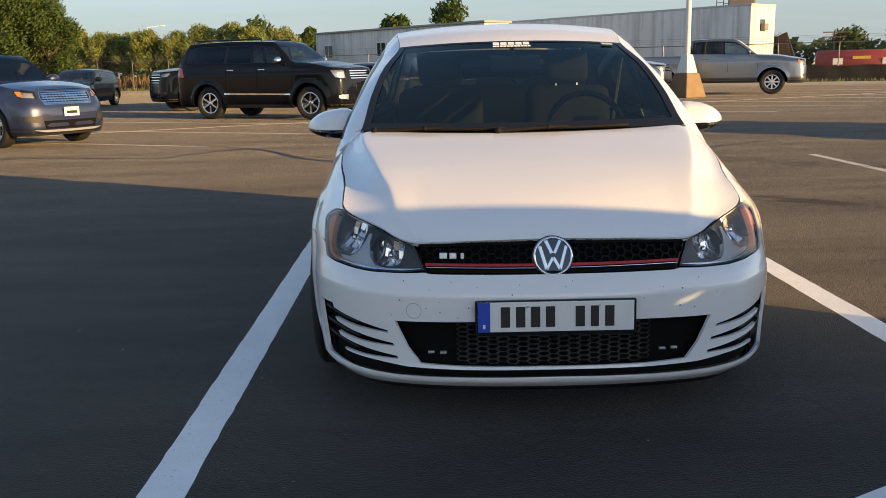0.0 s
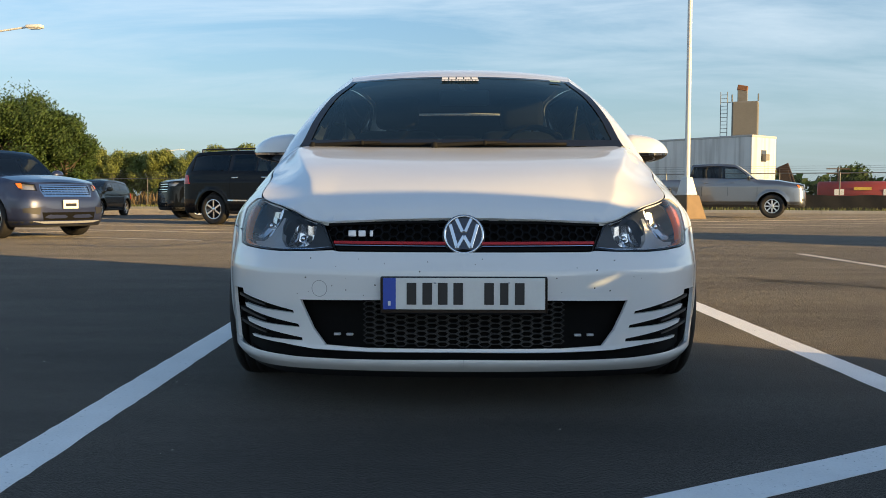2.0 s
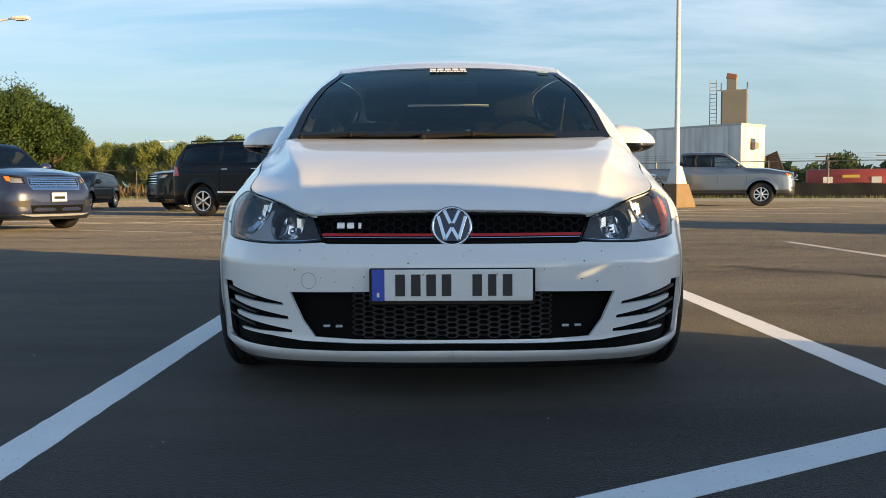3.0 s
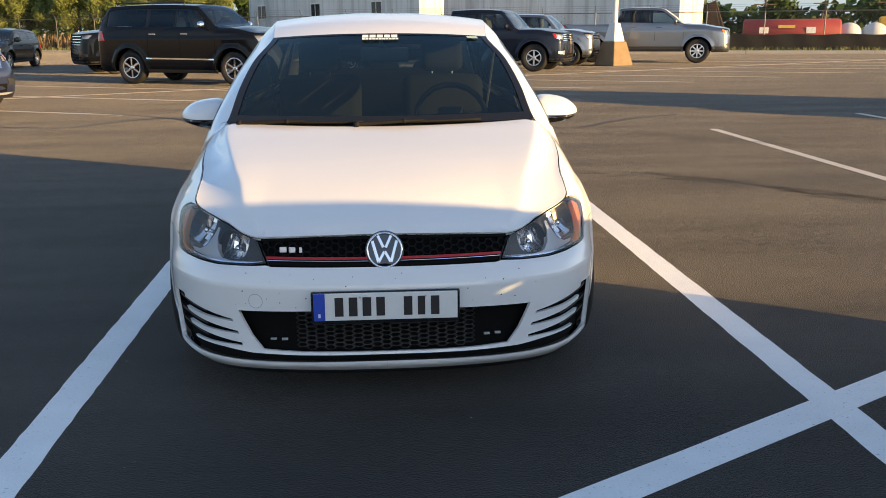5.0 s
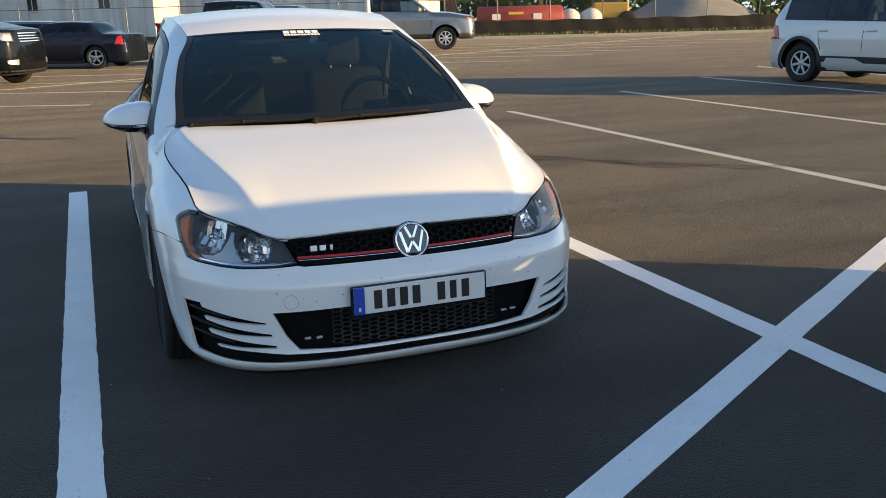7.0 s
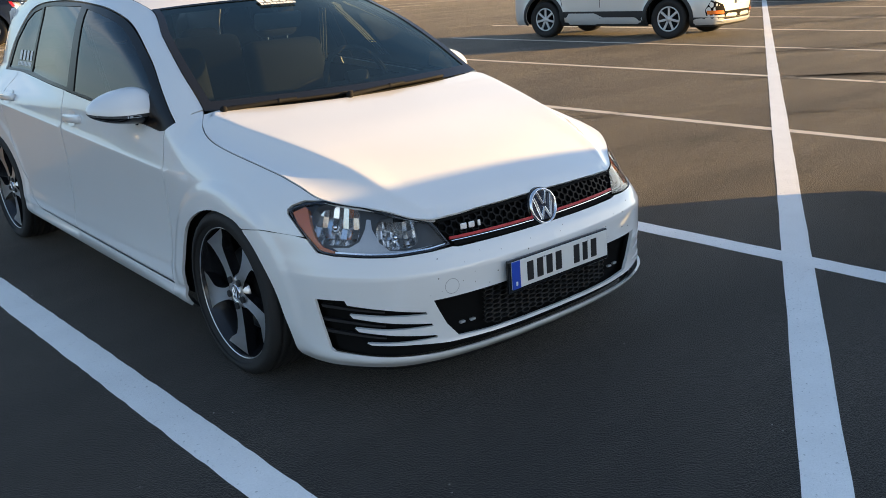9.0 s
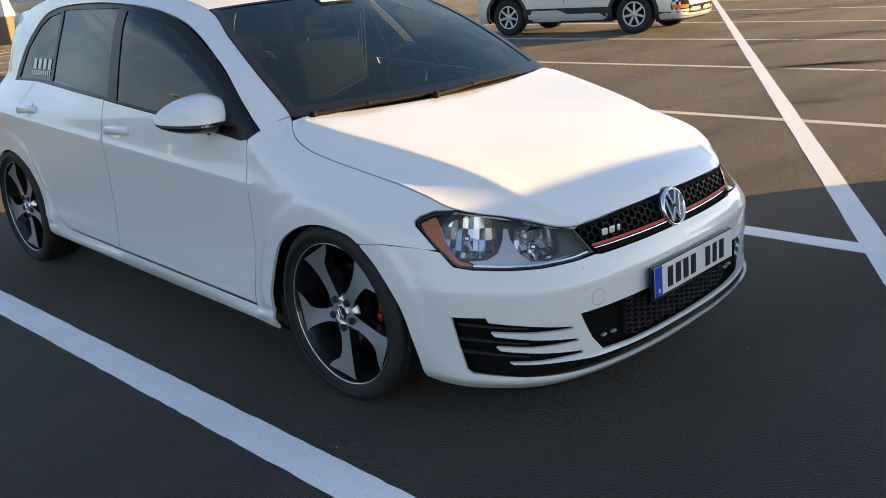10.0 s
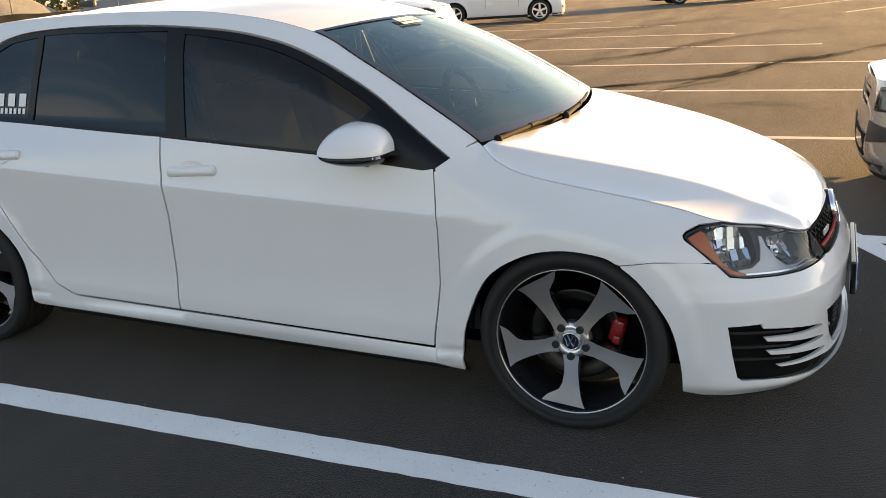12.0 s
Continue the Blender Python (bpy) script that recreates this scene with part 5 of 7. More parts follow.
def vehicle(name, m, label, L, W, H, axle, wb, r, hood, cowl, roof, belt, kind, colour, panes, plate_face=None, rim=None, spokes=6, face=None, clad=False, lamp_lit=None, grille_mat=None, glass_mat=None, rack=False, category="car", windows_end=None, roof_half=.70, lamp_h=.13, grille=(.36, .0, .22), rake=0.0, low=0.0, seats=None, corner=None, bars=4, uprights=0):
    """A parked vehicle, nose at the local origin facing -y. hood: front edge height; cowl: (y, z); roof: (first y, last y); kind: suv, sedan or pickup."""
    hw = W / 2
    yc, zc = cowl
    y0, y1 = roof
    xr = roof_half * hw
    car = thing(name, m, label, category, "parked vehicles")
    low = low or (.26 if kind != "sedan" else .2)
    gap = .09 if kind != "sedan" else .06
    middle = max(low + .14, min(.55, hood - .34))
    rim_pts = [(0, .055 + rake, hood), (.5 * hw, .075 + rake, hood), (.74 * hw, .20 + rake, hood + .01), (.85 * hw, .42, hood + .03), (.86 * hw, (yc + .4) / 2, (hood + zc) / 2 + .05), (.85 * hw, yc, zc), (.5 * (.85 * hw + xr * .98), (yc + y0) / 2, (zc + H - .09) / 2 + .02), (xr * .98, y0, H - .09), (xr, (y0 + y1) / 2, H - .055), (xr * .97, y1, H - .085)]
    if kind == "suv":
        tail = [(xr * 1.0, L - .36, H - .16), (.80 * hw, L - .14, belt + .06), (.5 * hw, L - .10, belt), (0, L - .08, belt)]
    elif kind == "sedan":
        yt = y1 + .55
        tail = [(.84 * hw, yt, belt + .03), (.82 * hw, L - .36, belt + .02), (.70 * hw, L - .15, belt), (.4 * hw, L - .08, belt - .02), (0, L - .07, belt - .02)]
    else:
        tail = [(.80 * hw, y1 + .12, H - .55), (.92 * hw, y1 + .22, belt), (.93 * hw, L - .4, belt), (.92 * hw, L - .10, belt), (.5 * hw, L - .04, belt), (0, L - .03, belt)]
    sk = Skin([(0, 0), (.42 * hw, .014), (.70 * hw, .06), (.87 * hw, .17), (.955 * hw, .38), (.99 * hw, .7), (hw, 1.2), (hw, L * .5), (hw, L - 1.2), (.985 * hw, L - .6), (.95 * hw, L - .28), (.84 * hw, L - .09), (.5 * hw, L - .015), (0, L)],
              [(low - .08, .10), (low, .03), (low + .12, 0), (middle, 0), (hood - .30, .012), (hood - .18, .03 + rake * .35), (hood - .06, .045 + rake * .8), (hood, .06 + rake), (H, .4)],
              [(low - .08, .10), (low, .05), (low + .12, .012), (middle, .0), (belt - .23, .001), (belt - .19, .011), (belt - .06, .03), (belt, .045), (belt + .15, .045 + .25 * (hw - xr - .04)), (H - .15, hw - xr - .05), (H, hw - xr + .05)],
              rim_pts + tail, (.75, 1.5), arches=[(a, r, r + gap + .02, r + gap + .11) for a in (axle, axle + wb)], flare=.03 if kind != "sedan" else .012)
    S, E = sk.s_at, sk.edge_at
    st = .07
    arches = [[(S(a) + (r + gap) * math.cos(radians(q)), r + (r + gap) * math.sin(radians(q))) for q in range(-20, 201, 10)] for a in (axle, axle + wb)]
    arches = [[(s, max(z, low - .07)) for s, z in a] for a in arches]
    wy1 = windows_end if windows_end else (L - .42 if kind == "suv" else y1 + .12)
    ws = [S(yc + .12 + (wy1 - yc - .12) * i / 14) for i in range(15)]
    lift = lambda s: belt + .02 + .05 * (s - ws[0]) / (ws[-1] - ws[0])
    upper = [(s, E(s)[1] - .085) for s in ws]
    upper = [(s, z) for s, z in upper if z > lift(s) + .015]
    win = [(s, lift(s)) for s in ws if s >= upper[0][0] - .2] + upper[::-1]
    outline = [(0, low - .02), (sk.length, low - .02)] + [(sk.length * (1 - i / 60), E(sk.length * (1 - i / 60))[1] - .001) for i in range(61)]
    sl0, sl1 = hw * .62, hw * .62 + .42
    lamp = [(sl0, hood - .05 - lamp_h), (sl1 - .06, hood - .04 - lamp_h * .9), (sl1 + .10, hood - .015), (sl1 - .05, hood - .0), (sl0 + .02, hood - .035)]
    gw, glo, ghi = grille[0] * W, hood - .04 - grille[2], hood - .04 - grille[1]
    grl = [(0, ghi), (gw, ghi), (gw * 1.02, (ghi + glo) / 2), (gw * .92, glo), (0, glo)]
    mid = lambda p: p[0] < 1e-4 or p[0] > sk.length - 1e-4

    def put(nm, poly, holes, mat, sides=BOTH, step=st, off=0.0, depth=.012, lab="", parent=car, joined=False):
        out = []
        for g in ([sides] if joined else [(q,) for q in sides]):
            v, f, q = skin(sk.side, poly, holes, step, off, depth, g, mid)
            out.append(solid(nm, v, f, mat, parent, lab, q))
        return out

    put("body", outline, arches + [win, lamp, grl], colour, joined=True, depth=.03)
    put("inner_shell", [(0, low), (sk.length, low)] + [(s, belt - .05 if s > 1.2 else hood - .02) for s in (sk.length, sk.length * .6, 1.2, 1.19, 0)], arches, DEEP_BLACK, step=.2, off=-.07, depth=0, joined=True)
    polys = []
    for p0, p1 in panes:
        q0, q1 = S(yc + .12 + (wy1 - yc - .12) * p0), S(yc + .12 + (wy1 - yc - .12) * p1)
        inner = []
        for i in range(9):
            s = q0 + (q1 - q0) * i / 8
            t = E(s)[1] - .115
            if t > lift(s) + .03:
                inner.append((s, lift(s) + .02, t))
        poly = [(s, a) for s, a, b in inner] + [(s, b) for s, a, b in inner[::-1]]
        polys.append(poly)
        put("side_window", poly, [], glass_mat or (CLEAR_GLASS if p0 == panes[0][0] else CAR_GLASS), step=.15, off=-.006, depth=0, lab="dark side glass")
    put("window_surround", win, polys, GLOSS_BLACK, step=.12, off=-.012, depth=0)
    # ribbon of bonnet, screen, roof and tail
    def ribbon(nm, sa, sb, crown, mat, n=10, lab="", down=0.0, inset=0.0):
        def fn(u, v):
            s = sa + (sb - sa) * v
            e = sk.edge(s)
            k = 2 * u - 1
            c = crown if not callable(crown) else crown(v)
            return np.array((k * (e[0] - inset), e[1] - .10 * c * 0, e[2] + c * (1 - abs(k) ** 2.4) - down))
        v, f = sheet(fn, 16, n)
        return solid(nm, v, f, mat, car, lab)
    s_front = min(np.linspace(0, 1.5, 200), key=lambda q: abs(sk.edge(q)[0] - .5 * hw))
    ribbon("hood", s_front, S(yc), lambda v: .045 * smooth(0, .35, v) + .01, colour, 14)
    ribbon("windscreen", S(yc), S(y0), .03, CLEAR_GLASS, 8, "windscreen")
    ribbon("roof", S(y0), S(y1), .035, colour, 8)
    s_tail = sk.s_near(.5 * hw, L - .1) if kind != "sedan" else S(y1 + .55)
    if kind == "suv":
        ribbon("rear_window", S(y1), sk.s_near(.80 * hw, L - .14), .03, CAR_GLASS, 8, "rear window")
        ribbon("tail_top", sk.s_near(.80 * hw, L - .14), sk.length - .02, .0, colour, 4)
    elif kind == "sedan":
        ribbon("rear_window", S(y1), s_tail, .03, CAR_GLASS, 8, "rear window")
        ribbon("trunk_lid", s_tail, sk.length - .02, .03, colour, 8)
    else:
        ribbon("rear_window", S(y1), S(y1 + .22), .03, CAR_GLASS, 6, "rear window")
        ribbon("cargo_bed", S(y1 + .22), sk.length - .02, .0, CLADDING, 6, "dark open cargo bed", .06, .04)
    part("cabin", block(W * .72, (y1 - y0) + .7, belt - .5, Matrix.Translation((0, (y0 + y1) / 2 + .1, .45 + (belt - .5) / 2)), .05), SEAT_CLOTH, car, "dark cabin interior")
    for x in (-.38, .38):
        part("seat_back", block(.46, .14, .62, Matrix.Translation((x, y0 + .75, min(belt, H - .46))) @ pose(0, 0, 0, -12, 0, 0), .05), seats or SEAT_CLOTH, car)
        part("headrest", block(.24, .10, .17, Matrix.Translation((x, y0 + .86, min(belt + .38, H - .21))), .04), seats or SEAT_CLOTH, car)
    part("underbody", block(W * .74, L * .9, .2, Matrix.Translation((0, L / 2, low + .08)), .03), DEEP_BLACK, car, "dark underbody")
    # front
    g = put("grille", grl, [], DEEP_BLACK, step=.12, off=-.04, depth=0, joined=True, lab="barred grille")[0]
    n = bars
    for i in range(uprights):
        q = gw * .94 * (i + .5) / uprights
        put("grille_upright", [(q - .006, glo + .01), (q + .006, glo + .01), (q + .006, ghi - .01), (q - .006, ghi - .01)], [], grille_mat or CHROME, step=.2, off=-.012, depth=.015, parent=g)
    for i in range(n):
        z = glo + (ghi - glo) * (i + .5) / n
        put("grille_bar", [(0, z - .012), (gw * .96, z - .012), (gw * .97, z + .012), (0, z + .012)], [], grille_mat or CHROME, step=.15, off=-.006, depth=.02, parent=g, joined=True)
    for q in BOTH:
        lm = put("headlamp", lamp, [], LAMP_GLASS, (q,), .1, -.002, 0, "clear headlamp")[0]
        lm.visible_shadow = False
        put("lamp_bowl", lamp, [], LAMP_FACE, (q,), .06, -.03, 0, "", lm)
        put("lamp_rim", lamp, [[(.5 * (sl0 + sl1) + (a - .5 * (sl0 + sl1)) * .90, hood - .05 - lamp_h * .45 + (b - hood + .05 + lamp_h * .45) * .78) for a, b in lamp]], GLOSS_BLACK, (q,), .08, -.001, .01, "", lm)
        if corner:
            put("lamp_corner", [(sl1 - .10, hood - .03 - lamp_h * .72), (sl1 - .02, hood - .03 - lamp_h * .72), (sl1 + .06, hood - .022), (sl1 - .04, hood - .022)], [], corner, (q,), .08, .002, .01, "coloured corner of the lamp", lm)
        fog = [(hw * .62, low + .16), (hw * .62 + .28, low + .20), (hw * .62 + .28, low + .27), (hw * .60, low + .29)]
        if clad and lamp_lit:
            put("lamp_surround", [(hw * .50, low + .14), (hw * .62 + .34, low + .14), (hw * .62 + .36, low + .24), (hw * .62 + .26, low + .40), (hw * .62, low + .32)], [], DEEP_BLACK, (q,), .1, .002, .01, "black lamp surround")
            fog = [(hw * .58, low + .16), (hw * .62 + .32, low + .16), (hw * .62 + .33, low + .225), (hw * .60, low + .215)]
        put("fog_lamp", fog, [], lamp_lit or CLADDING, (q,), .1, .006, .01, "lower lamp")
    put("lower_grille", [(0, low + .06), (hw * .55, low + .06), (hw * .58, low + .20), (0, low + .20)], [], DEEP_BLACK, step=.12, off=.003, depth=.01, joined=True)
    if rake and plate_face is not None:
        put("skid_plate", [(0, low + .005), (hw * .55, low + .01), (hw * .74, low + .045), (hw * .55, low + .045), (0, low + .04)], [], LAMP_TRIM, step=.12, off=.012, depth=.02, joined=True, lab="silver skid plate")
        put("grille_frame", [(0, ghi + .012), (gw * 1.03, ghi + .012), (gw * 1.05, (ghi + glo) / 2), (gw * .95, glo - .012), (0, glo - .012)], [grl[1:4] + [(.002, glo), (.002, ghi)]], CHROME, step=.12, off=.004, depth=.012, joined=True)
    if plate_face is not None:
        part("plate", block(.31, .012, .155, Matrix.Translation((0, -.018, .5 * (glo + low + .2))), .004), plate_face, car, "pale number plate")
        part("plate_bar", block(.22, .006, .05, Matrix.Translation((0, -.027, .5 * (glo + low + .2) - .01))), INK, car, "dark bar")
    # doors, handles, mirrors
    doors = [yc + .02, yc + 1.08, min(yc + 2.05, axle + wb + .2)] if L > 4.2 else [yc + .1, yc + 1.2]
    for y in doors:
        if abs(y - axle - wb) < r + .1:
            pts = [(S(axle + wb - r - .1), r + .25), (S(y), belt)]
        else:
            pts = [(S(y), low + .1), (S(y), belt)]
        (sa, za), (sb, zb) = pts
        put("door_seam", [(sa - .005, za), (sa + .005, za), (sb + .005, zb), (sb - .005, zb)], [], DEEP_BLACK, step=.3, off=.0015, depth=0)
    for y in doors[1:]:
        for q in BOTH:
            p = sk.side(S(y - .15), belt - .12)
            part("door_handle", block(.03, .20, .035, Matrix.Translation((q * (p[0] + .012), p[1], belt - .12)), .012), CHROME if kind == "suv" and H > 1.9 else colour, car)
    for q in BOTH:
        p = sk.side(S(yc + .35), belt + .02)
        bm = bmesh.new()
        bmesh.ops.create_uvsphere(bm, u_segments=16, v_segments=10, radius=1, matrix=Matrix.Translation((q * (p[0] + .13), yc + .33, belt + .10)) @ Matrix.Diagonal((.13, .075, .09, 1)))
        rod((q * p[0], yc + .36, belt + .04), (q * (p[0] + .1), yc + .34, belt + .06), .03, None, 8, bm)
        part("door_mirror", bm, CHROME if kind == "suv" and H > 1.9 else colour, car, "", True)
    for q in BOTH:
        tl = [(sk.s_near(.9 * hw, L - .2) - .22, belt - .28), (sk.s_near(.9 * hw, L - .2) + .05, belt - .28), (sk.s_near(.9 * hw, L - .2) + .02, belt - .02), (sk.s_near(.9 * hw, L - .2) - .12, belt - .04)]
        put("tail_lamp", tl, [], TAIL_RED, (q,), .1, .006, .012, "red tail lamp")
    put("sill", [(S(axle) + r + .05, low - .03), (S(axle + wb) - r - .05, low - .03), (S(axle + wb) - r - .05, low + (.24 if clad else .05)), (S(axle) + r + .05, low + (.24 if clad else .05))], [], CLADDING, step=.2, off=.006, depth=.012, lab="dark sill")
    put("bumper_lip", [(0, low - .05), (S(axle) - r - .07, low - .05), (S(axle) - r - .07, low + (.12 if clad else .05)), (0, low + (.09 if clad else .04))], [], CLADDING, step=.15, off=.006, depth=.012, joined=True)
    if clad:
        for a in (axle, axle + wb):
            o = [(S(a) + (r + gap + .055) * math.cos(radians(t)), max(r + (r + gap + .05) * math.sin(radians(t)), low - .03)) for t in range(-15, 196, 10)]
            i = [(S(a) + (r + gap - .005) * math.cos(radians(t)), max(r + (r + gap - .005) * math.sin(radians(t)), low - .03)) for t in range(195, -16, -10)]
            put("arch_flare", o + i, [], CLADDING, step=.1, off=.008, depth=.015, lab="black arch flare")
    if rack:
        put("side_trim", [(S(axle) + r + .12, .62), (S(axle + wb) - r - .12, .64), (S(axle + wb) - r - .12, .675), (S(axle) + r + .12, .655)], [], CHROME, step=.2, off=.008, depth=.012, lab="chrome side moulding")
        for a in (axle, axle + wb):
            o = [(S(a) + (r + gap + .06) * math.cos(radians(t)), max(r + (r + gap + .055) * math.sin(radians(t)), low)) for t in range(-8, 189, 10)]
            i = [(S(a) + (r + gap) * math.cos(radians(t)), max(r + (r + gap) * math.sin(radians(t)), low)) for t in range(188, -9, -10)]
            put("arch_flare", o + i, [], colour, step=.1, off=.016, depth=.03)
        for q in BOTH:
            bm = bmesh.new()
            ys = [y0 + .35, (y0 + y1) / 2, y1 - .1]
            for ya, yb in zip(ys, ys[1:]):
                rod((q * xr * .95, ya, H - .005), (q * xr * .95, yb, H - .005), .018, None, 8, bm)
            for y in ys:
                rod((q * xr * .95, y, H - .08), (q * xr * .95, y, H - .005), .02, None, 8, bm)
            part("roof_rail", bm, SATIN_BLACK, car, "", True)
    for a in (axle, axle + wb):
        for q in BOTH:
            V = []
            for i in range(17):
                c, e = (r + gap + .01) * math.cos(math.pi * i / 16), (r + gap + .01) * math.sin(math.pi * i / 16)
                V += [(q * (hw - .06), a + c, r + e), (q * (hw - .40), a + c, r + e)]
            solid("arch_liner", V, [(2 * i, 2 * i + 1, 2 * i + 3, 2 * i + 2) for i in range(16)] + [tuple(range(1, 34, 2))], DEEP_BLACK, car, "", None, False)
            w = road_wheel(car, r, rim or r * .62, .24, spokes, face or SILVER)
            w.matrix_basis = Matrix.Translation((q * (hw - .15), a, r)) @ (pose(0, 0, 0) if q > 0 else pose(0, 0, 0, 0, 0, 180))
    return car


BLACK_PAINT = paint("black_car_paint", (.0045, .006, .009), .0)
NAVY_PAINT = paint("navy_car_paint", (.012, .017, .032), .3)
GREY_PAINT = paint("grey_metallic_paint", (.020, .028, .068), .4)
SILVER_PAINT = paint("silver_metallic_paint", (.185, .20, .222), .85, .28)
FACING_PAINT = paint("warm_silver_paint", (.40, .40, .395), .5, .26)
PALE_PAINT = paint("pale_silver_paint", (.62, .62, .60), .2)
SECOND_WHITE = paint("plain_white_paint", (.74, .74, .73), .0)
GUNMETAL = paint("gunmetal_paint", (.010, .014, .020), .2)


def nose(x, y, turn, axle, half=0.0, sgn=0):
    """The pose of a vehicle from the ground point under one front wheel: turn is its heading's angle from -y."""
    t = radians(turn)
    hx, hy = math.sin(t), -math.cos(t)
    return pose(x + hx * axle + sgn * half * math.cos(t), y + hy * axle + sgn * half * math.sin(t), 0, 0, 0, turn)


SUV4 = ((.10, .34), (.37, .62), (.66, .98))
SHADE_H = 1.455
BEIGE_SEAT = material("beige_leather", (.38, .34, .26), .6, grain=.1, grain_scale=60)
vehicle("suv", nose(-3.28, 19.65, 64.5, .95, .86, 1), "large black sport utility vehicle with chrome wheels and mirrors", 5.26, 2.0, 2.04, .95, 3.13, .415, 1.26, (1.42, 1.42), (2.15, 4.75), 1.38, "suv", BLACK_PAINT, ((.10, .33), (.35, .58), (.62, .99)), None, .27, 6, CHROME, rack=True, lamp_lit=LAMP_FACE, category="suv", lamp_h=.22, grille=(.24, .0, .24), low=.33, seats=BEIGE_SEAT)
vehicle("suv", nose(-7.42, 13.36, 61, .89), "grey-blue crossover with a wide chrome-barred grille", 4.63, 1.89, 1.67, .89, 2.77, .36, .98, (1.32, 1.08), (2.0, 4.1), 1.06, "suv", GREY_PAINT, SUV4, PLATE_WHITE, .25, 5, SILVER, category="suv", grille=(.27, .0, .20), rake=.10, lamp_h=.10, corner=ORANGE_LAMP, bars=5, uprights=7)
vehicle("suv", nose(11.75, 7.42, 6.5, .93, .78, 1), "pale silver compact crossover with black lower cladding", 4.52, 1.84, 1.68, .93, 2.69, .35, .98, (1.25, 1.10), (1.9, 4.05), 1.06, "suv", PALE_PAINT, SUV4, PLATE_WHITE, .22, 7, HUBCAP, True, ORANGE_LAMP, category="suv", grille=(.25, .0, .10), rake=.10)
vehicle("pickup_truck", nose(12.55, 30.5, 67.5, 1.2, .88, 1), "silver crew-cab pickup truck with a dark open bed", 6.6, 2.06, 2.13, 1.2, 3.95, .45, 1.27, (1.72, 1.45), (2.62, 4.15), 1.46, "pickup", SILVER_PAINT, ((.10, .50), (.54, .97)), None, .265, 8, SILVER, category="truck", low=.46, lamp_h=.17, grille=(.27, .0, .34), grille_mat=CLADDING, corner=ORANGE_LAMP, roof_half=.76)
vehicle("pickup_truck", nose(5.3, 25.13, 63, .9, .8, 1), "dark navy pickup truck beside the lamp base", 5.5, 1.9, 1.98, .95, 3.4, .43, 1.20, (1.5, 1.30), (2.15, 3.8), 1.30, "pickup", NAVY_PAINT, ((.12, .50), (.54, .97)), None, .245, 6, SILVER, category="truck", lamp_lit=LAMP_FACE, low=.36, corner=TAIL_RED, lamp_h=.18)
vehicle("suv", nose(7.3, 29.2, 65, .9, .8, 1), "grey-silver crossover parked behind the navy pickup", 4.7, 1.86, 1.88, .9, 2.75, .40, 1.16, (1.3, 1.26), (1.95, 4.2), 1.22, "suv", SILVER_PAINT, SUV4, None, .24, 6, CHROME, category="suv", low=.34, lamp_h=.18)
vehicle("pickup_truck", nose(-8.1, 26.6, -58, .98, .85, -1), "black full-size pickup truck with a chrome grille", 5.7, 2.0, 1.98, .98, 3.6, .41, 1.26, (1.5, 1.32), (2.1, 3.6), 1.32, "pickup", BLACK_PAINT, ((.12, .50), (.54, .97)), None, .25, 6, CHROME, category="truck", grille=(.30, .0, .34), low=.36)
vehicle("hatchback_car", nose(-13.1, 31.0, 0, .9, .74, -1), "dark compact hatchback with a sloping roof", 4.46, 1.75, 1.49, .9, 2.7, .31, .80, (1.15, .98), (2.05, 3.4), .96, "suv", GUNMETAL, SUV4, None, .2, 5, SILVER, category="car")
vehicle("minivan", nose(-1.0, 33.0, 62, .95, .8, 1), "silver minivan parked behind the black vehicle", 5.0, 1.95, 1.52, .95, 3.0, .34, .92, (1.2, 1.0), (2.0, 4.6), .98, "suv", SILVER_PAINT, SUV4, None, .22, 7, HUBCAP, category="van")
vehicle("sedan", nose(-.57, 26.7, -118, .95 + 2.8, .78, -1), "dark navy sedan with alloy wheels", 4.8, 1.83, 1.46, .95, 2.8, .335, .82, (1.35, 1.0), (2.2, 3.5), 1.0, "sedan", NAVY_PAINT, ((.12, .50), (.54, .95)), None, .23, 5, SILVER, category="car")
vehicle("coupe", nose(24.6, 8.4, 24, .9, .8, 1), "white two-door coupe with five-spoke wheels", 4.78, 1.88, 1.40, .9, 2.72, .34, .86, (1.55, 1.0), (2.3, 3.4), .98, "sedan", SECOND_WHITE, ((.15, .60), (.66, .95)), None, .24, 5, SILVER, category="car")
vehicle("sedan", nose(35.0, 2.9, 20, .95), "dark sedan far across the car park", 4.8, 1.83, 1.46, .95, 2.8, .335, .82, (1.35, 1.0), (2.2, 3.5), 1.0, "sedan", GUNMETAL, ((.12, .50), (.54, .95)), None, .22, 5, SILVER, category="car")
vehicle("suv", pose(3.13, -.15, 0, 0, 0, 180), "silver crossover parked nose to nose across the line", 4.6, 1.84, SHADE_H, .92, 2.68, .35, .73, (1.32, 1.03), (2.12, 4.1), 1.0, "suv", FACING_PAINT, SUV4, None, .23, 6, SILVER, category="suv", low=.20, grille=(.20, .02, .14), bars=2)


# ---- verge, fence and what stands beyond it ----
KX, KY, UX, UY = -20.0, 56.5, .934, -.357              # the kerb line: a point and its way
NX, NY = .357, .934


def along(a, b, z=0.0):
    """a metres along the kerb from its point, b metres beyond it."""
    return (KX + UX * a + NX * b, KY + UY * a + NY * b, z)


